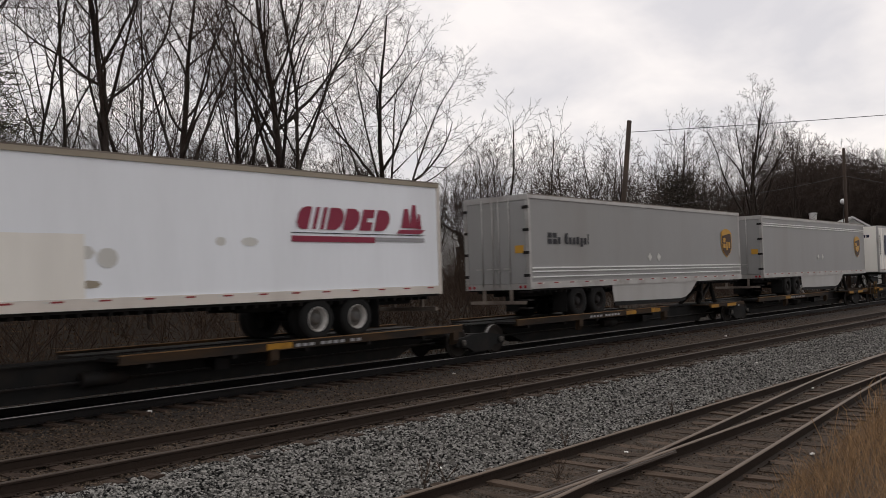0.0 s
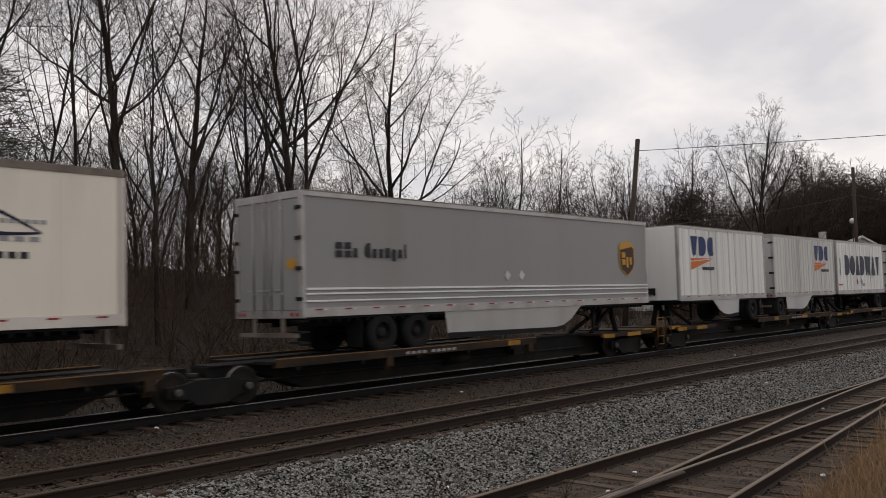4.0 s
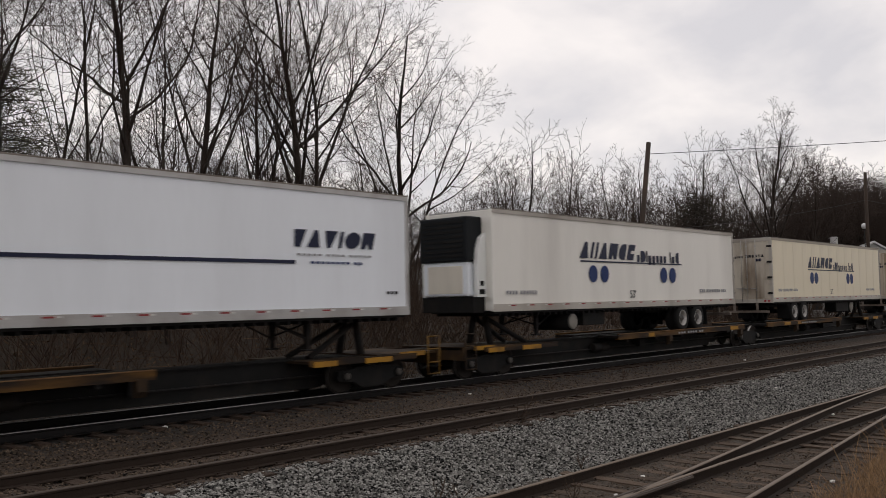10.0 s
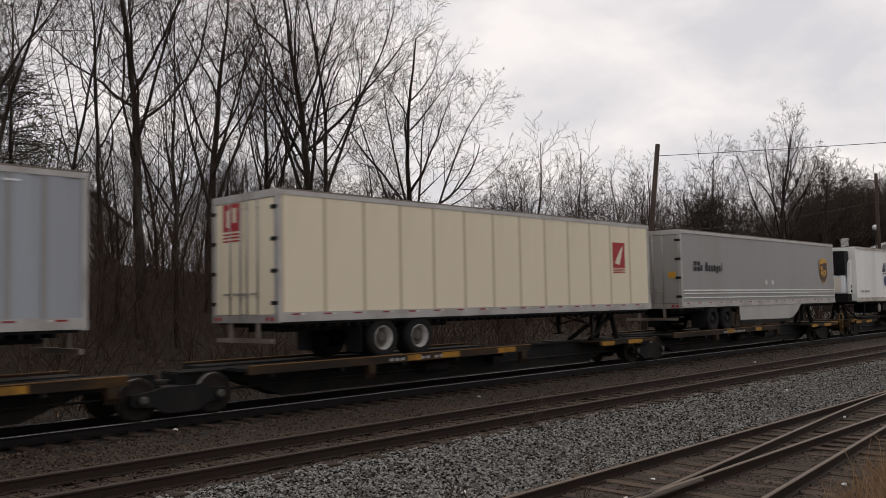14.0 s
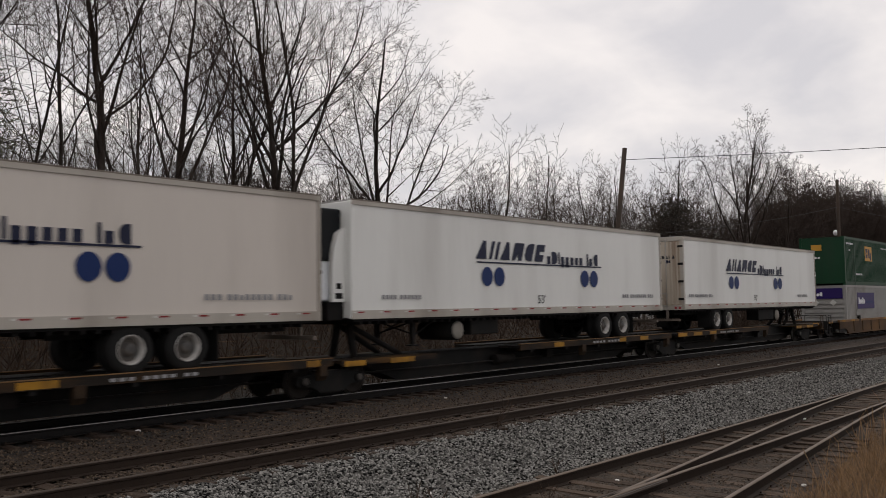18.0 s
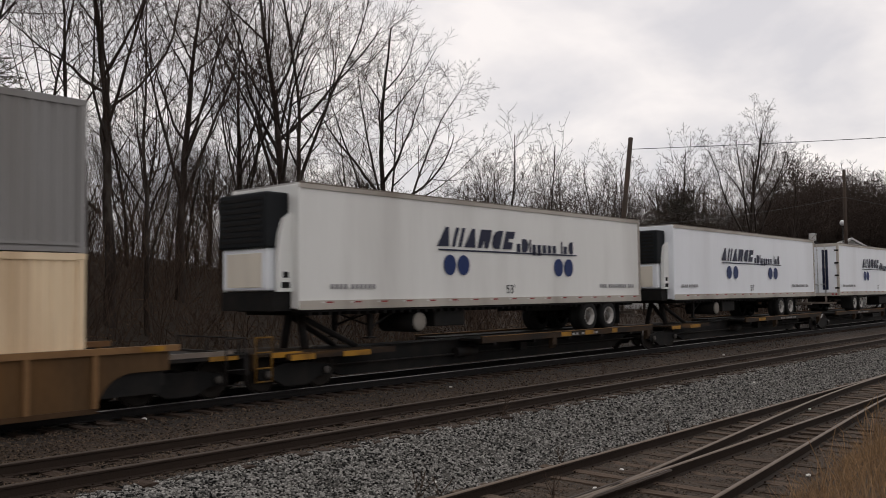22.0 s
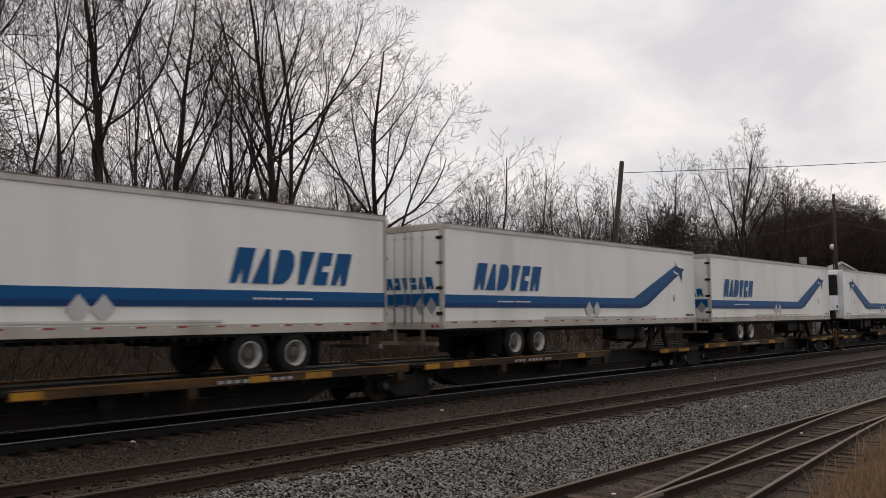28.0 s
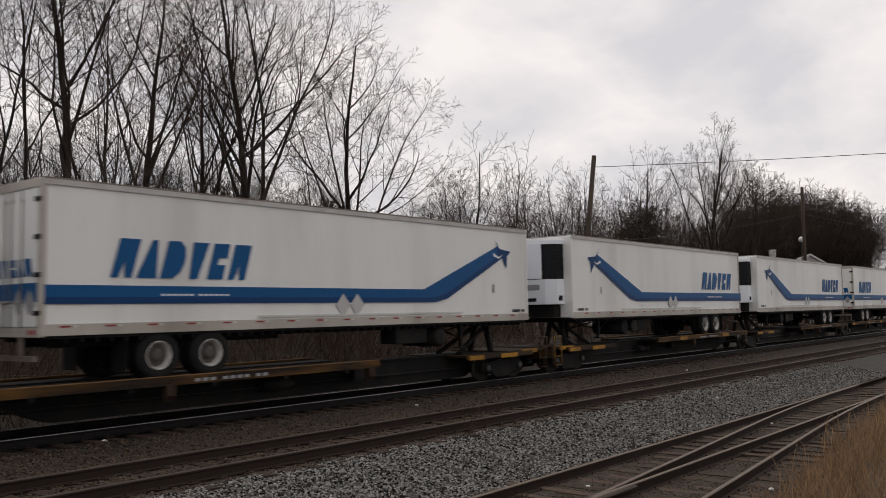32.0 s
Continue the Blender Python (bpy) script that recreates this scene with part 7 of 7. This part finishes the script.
    for e in ends:
        x, s = (0.0, 1) if e == "L" else (L, -1)
        part("end_platform", ("eplat", S0, e), lambda bm: [box(bm, min(x + s * 0.35, x + s * 2.6), max(x + s * 0.35, x + s * 2.6), 0.15, WID - 0.15, 0.84, 0.90), box(bm, min(x + s * 0.35, x + s * 0.47), max(x + s * 0.35, x + s * 0.47), 0.1, WID - 0.1, 0.55, 0.92)], rust_sill, root)
        part("coupler", ("coup", S0, e), lambda bm: [box(bm, min(x, x + s * 0.5), max(x, x + s * 0.5), MID - 0.1, MID + 0.1, 0.62, 0.84), bevelled(bm, x - 0.16, x + 0.16, MID - 0.17, MID + 0.17, 0.56, 0.90, 0.04)], dark_steel, root)
        part("ladder", ("lad", S0, e), lambda bm: [tube(bm, (x + s * dx, 0.06, 0.28), (x + s * dx, 0.06, 1.30), 0.022, 8) for dx in (0.42, 0.86)] + [tube(bm, (x + s * 0.42, 0.06, z), (x + s * 0.86, 0.06, z), 0.018, 8) for z in (0.30, 0.6, 0.95, 1.28)], worn_yellow if seed % 2 else rust_sill, root, "worn end ladder and grab rails")
        part("yellow_stripe", ("es", S0, e), lambda bm: box(bm, min(x + s * 0.9, x + s * 1.8), max(x + s * 0.9, x + s * 1.8), 0.135, 0.155, 0.80, 0.92), yellow, root)
        part("brake_hose", ("hose", S0, e), lambda bm: [tube(bm, (x + s * 0.4, MID - 0.35, 0.6), (x + s * 0.15, MID - 0.35, 0.36), 0.03, 6), tube(bm, (x + s * 0.15, MID - 0.35, 0.36), (x - s * 0.05, MID - 0.35, 0.42), 0.03, 6)], rubber, root)
    part("brake_rigging", ("rig", S0), lambda bm: [tube(bm, (1.5, MID - 0.45, 0.45), (L - 1.5, MID - 0.45, 0.45), 0.03, 6), tube(bm, (L * 0.4, MID - 0.5, 0.5), (L * 0.4 + 0.9, MID - 0.5, 0.5), 0.15, 12), box(bm, L * 0.55, L * 0.55 + 0.35, MID - 0.65, MID - 0.35, 0.42, 0.72)], dark_steel, root)
    return root


def profile_x(bm, x0, x1, poly):
    """A rolled section: poly in (y, z), from x0 to x1."""
    a = [bm.verts.new((x0, y, z)) for y, z in poly]
    b = [bm.verts.new((x1, y, z)) for y, z in poly]
    n = len(poly)
    bm.faces.new(a)
    bm.faces.new(b[::-1])
    for i in range(n):
        bm.faces.new((a[i], b[i], b[(i + 1) % n], a[(i + 1) % n]))


def prism_x(bm, x):
    box(bm, x, x + 0.12, 0.02, WID - 0.02, 0.68, 0.83)


# joints: where the platforms of one car meet (a shared truck) or two cars are coupled
def consist():
    cars = ((0, 1, 2), (3, 4, 5), (6, 8, 10), (12, 13, 14), (15, 16, 17), (18, 19, 20), (21, 22, 23, 24, 25), None, None, (28, 29, 30), (31, 32, 33), (34, 35, 36), (37, 38, 39), (40, 41, 42))

    def span(i):
        t = TRAILERS[i]
        a, b, na, nb = t["S"], t["S"] + t.get("L", 16.1), t.get("nose", "R") == "L", t.get("nose", "R") == "R"
        if t.get("L", 16.1) < 10:
            u = TRAILERS[i + 1]
            b, na, nb = u["S"] + u["L"], True, True
        return a, b, na, nb
    n = 0
    for car in cars:
        if not car:
            continue
        for j, i in enumerate(car):
            a, b, na, nb = span(i)
            first, last = j == 0, j == len(car) - 1
            x0 = a - 1.6 if first else joint(span(car[j - 1]), (a, b, na, nb))
            x1 = b + 1.6 if last else joint((a, b, na, nb), span(car[j + 1]))
            trucks = [a + 0.2 if first else x0]
            if last:
                trucks.append(b - 1.0)
            ends = ("L" if first else "") + ("R" if last else "")
            t = TRAILERS[i]
            if t.get("L", 16.1) < 10:
                m = a + t["L"] + 0.5
                decks = [(m - 1.6, m + 8.2)] if i == 6 else [(m - 7.4, m + 2.3)]
                stands = [(a + 0.9, 1), (b - 0.9, -1)]
            elif na:
                decks, stands = [(b - 9.4, min(b + 0.8, x1 - 0.3))], [(a + 0.9, 1)]
            else:
                decks, stands = [(max(a - 0.8, x0 + 0.3), a + 9.0)], [(b - 0.9, -1)]
            spine_unit(x0, x1, decks, stands, trucks, ends, n)
            n += 1


def joint(p, q):
    gap0, gap1 = p[1], q[0]
    if q[2] and not p[3]:
        return gap1 - 0.35
    if p[3] and not q[2]:
        return gap0 + 0.4
    return (gap0 + gap1) / 2


consist()


def well_car(S, label, ribs):
    root = tagged(new("well_car"), label, "rail car", "cars of the train")
    MOVERS.append((root, S, SIDE, 0.0))
    root.location = (S, SIDE, 0)
    top, low = (1.17, 0.08) if ribs else (0.92, 0.20)
    arch = [(-0.95 + 0.75 * math.sin(u * math.pi / 24), low + (top - 0.42 - low) * math.cos(u * math.pi / 24)) for u in range(13)]
    wall = [(-1.7, top - 0.42)] + arch + [(16.15 - x, z) for x, z in reversed(arch)] + [(17.85, top - 0.42), (17.85, top), (-1.7, top)]
    for y, s in ((-0.10, 1), (WID + 0.04, -1)):
        part("side_wall", ("wwall", ribs, s), lambda bm: prism(bm, wall, y, y + 0.06), well_wall if ribs else well_brown, root)
        part("top_chord", ("wtop", ribs, s), lambda bm: box(bm, -1.9, 18.05, y - 0.07 if s > 0 else y - 0.02, y + 0.08 if s > 0 else y + 0.13, top - 0.04, top + 0.08), chord_tan, root, "tan top chord with worn yellow paint")
        part("bottom_chord", ("wbot", ribs, s), lambda bm: box(bm, -0.2, 16.35, y - 0.03, y + 0.09, low - 0.03, low + 0.07), well_brown, root)
        # black sheet added behind each arch to keep the opening dark
        for x in (-1.64, 16.2):
            part("wheel_well", ("wwell", ribs, s), lambda bm: box(bm, 0, 1.5, y + 0.061 if s > 0 else y - 0.04, y + 0.1 if s > 0 else y - 0.001, 0.3, top - 0.05), under, root, at=(x, 0, 0))
        if ribs:
            for i in range(14):
                wide = 0.09 if i in (2, 11) else 0.05
                part("rib", ("wrib", s, wide), lambda bm: box(bm, -wide, wide, y - 0.08 if s > 0 else y + 0.05, y + 0.01 if s > 0 else y + 0.14, low + 0.07, top - 0.041), chord_tan if s > 0 else well_brown, root, at=(-0.1 + i * 1.26, 0, 0))
        else:
            for i in range(9):
                part("rib", ("wribl", s), lambda bm: box(bm, -0.04, 0.04, y - 0.035 if s > 0 else y + 0.05, y + 0.01 if s > 0 else y + 0.10, low + 0.07, top - 0.041), well_brown, root, at=(0.9 + i * 1.8, 0, 0))
        for x in (1.95, 14.05):
            part("lock_bracket", ("wlock", ribs, s), lambda bm: [box(bm, -0.13, 0.13, y - 0.075 if s > 0 else y - 0.03, y + 0.03 if s > 0 else y + 0.135, top - 0.07, top + 0.18), tube(bm, (0, y - 0.1 * s, top + 0.2), (0, y + 0.06, top + 0.2), 0.1, 10)], dark_steel, root, at=(x, 0, 0))
    pat = ((-1.5, -0.9), (0.2, 0.9), (4.6, 5.0), (7.2, 7.8), (10.3, 10.8), (13.0, 13.3), (16.2, 16.5)) if not ribs else ((-1.6, -1.2), (6.6, 7.3), (10.0, 10.6), (17.2, 17.7))
    for i, (a, b) in enumerate(pat):
        part("yellow_stripe", ("wys", ribs, i), lambda bm: box(bm, a, b, -0.176, -0.165, top - 0.03, top + 0.07), yellow, root, "worn yellow stripe")
    if ribs:
        for i, (a, b) in enumerate(((9.85, 10.95), (11.15, 12.15))):
            part("sign_panel", ("wsp", i), lambda bm: box(bm, a, b, -0.108, -0.095, 0.56, 0.90), yellow, root, "faded yellow panel on the side")
        for i, (a, b, z0, z1) in enumerate(((2.35, 2.85, 0.72, 0.86), (3.6, 4.3, 0.74, 0.92), (7.5, 8.3, 0.55, 0.86), (13.4, 13.9, 0.6, 0.75), (-0.02, 0.14, 0.22, 0.40))):
            tagged(part("stencil", ("wst", i), mark("mmmm", a, b, z0, z1, 0, 0.25, -0.104) if i < 4 else (lambda bm: box(bm, a, b, -0.104, -0.098, z0, z1)), faint, root, "worn white stencil"), kind="stuff")
    for x in (0.1, 1.9, 5.0, 8.0, 11.0, 14.0, 15.7):
        part("floor_beam", "wfloor", lambda bm: box(bm, 0, 0.35, -0.05, WID + 0.05, 0.06, 0.14), dark_steel, root, at=(x, 0, 0))
    for e, x, s in (("L", -4.0, 1), ("R", 20.15, -1)):
        def spanned(bm, a, b, y0, y1, z0, z1):
            box(bm, min(x + s * a, x + s * b), max(x + s * a, x + s * b), y0, y1, z0, z1)
        part("end_platform", ("wend", e), lambda bm: spanned(bm, 0.3, 2.35, 0.0, WID, 0.86, 0.93), dark_steel, root)
        part("end_sill", ("wsill", e), lambda bm: spanned(bm, 0.3, 0.42, 0.0, WID, 0.5, 0.98), dark_steel, root)
        part("centre_sill", ("wcs", e), lambda bm: spanned(bm, 0.42, 4.0, MID - 0.35, MID + 0.35, 0.55, 0.855), dark_steel, root)
        part("end_bulkhead", ("wbulk", e), lambda bm: spanned(bm, 2.36, 2.5, -0.02, WID + 0.02, 0.45, top + 0.02), dark_steel, root)
        for y in (0.02, WID - 0.08):
            for px in (0.75, 1.45, 2.1):
                part("platform_post", ("wpost", e, y, px), lambda bm: spanned(bm, px, px + 0.14, y, y + 0.06, 0.93, top + 0.02), dark_steel, root)
            part("platform_rail", ("wprail", e, y), lambda bm: spanned(bm, 0.7, 2.4, y - 0.02, y + 0.08, top + 0.02, top + 0.12), grimy_rail, root, "grimy rail round the end platform")
        part("brake_cabinet", ("wcab", e), lambda bm: spanned(bm, 1.6, 2.2, 0.3, 1.3, 0.93, top - 0.05), rust_sill, root)
        part("ladder", ("wlad", e), lambda bm: [tube(bm, (x + s * dx, -0.03, 0.28), (x + s * dx, -0.03, 1.30), 0.022, 8) for dx in (0.42, 0.9)] + [tube(bm, (x + s * 0.42, -0.03, z), (x + s * 0.9, -0.03, z), 0.018, 8) for z in (0.3, 0.62, 0.95, 1.3)], dark_steel, root)
        part("guard_rail", ("wgr", e), lambda bm: [tube(bm, (x + s * 0.5, y, 0.95), (x + s * 0.5, y, 1.3), 0.02, 6) for y in (0.1, MID, WID - 0.1)] + [tube(bm, (x + s * 0.5, 0.1, 1.3), (x + s * 0.5, WID - 0.1, 1.3), 0.02, 6)], dark_steel, root)
        part("coupler", ("wcoup", e), lambda bm: [box(bm, min(x, x + s * 0.5), max(x, x + s * 0.5), MID - 0.1, MID + 0.1, 0.62, 0.84), bevelled(bm, x - 0.16, x + 0.16, MID - 0.17, MID + 0.17, 0.56, 0.90, 0.04)], dark_steel, root)
        part("yellow_stripe", ("wes", e), lambda bm: spanned(bm, 0.6, 1.3, -0.012, -0.001, 0.84, 0.94), yellow, root, "worn yellow stripe")
        truck(root, x + s * 1.75)
    return root


well_car(443.91, "yellow-brown well car with low smooth sides", False)
well_car(467.49, "rusty brown well car with tall ribbed sides", True)


# ---------------------------------------------------------------- the train moves
def motions():
    for ob, s, y, z in MOVERS:
        walk(ob, [(t, pose(s - V * t, y, z)) for t in (0, 8, 16, 24, 32)])
    done = {}
    for k, ws, dx in WHEELSETS:
        if k not in done:
            walk(ws, [(i / 30, pose(dx, 0, R_W, 0, -82 * i, 0)) for i in range(961)])
            done[k] = ws.animation_data
        else:
            keys = ws.animation_data_create()
            keys.action = done[k].action
            keys.action_slot = done[k].action_slot


motions()
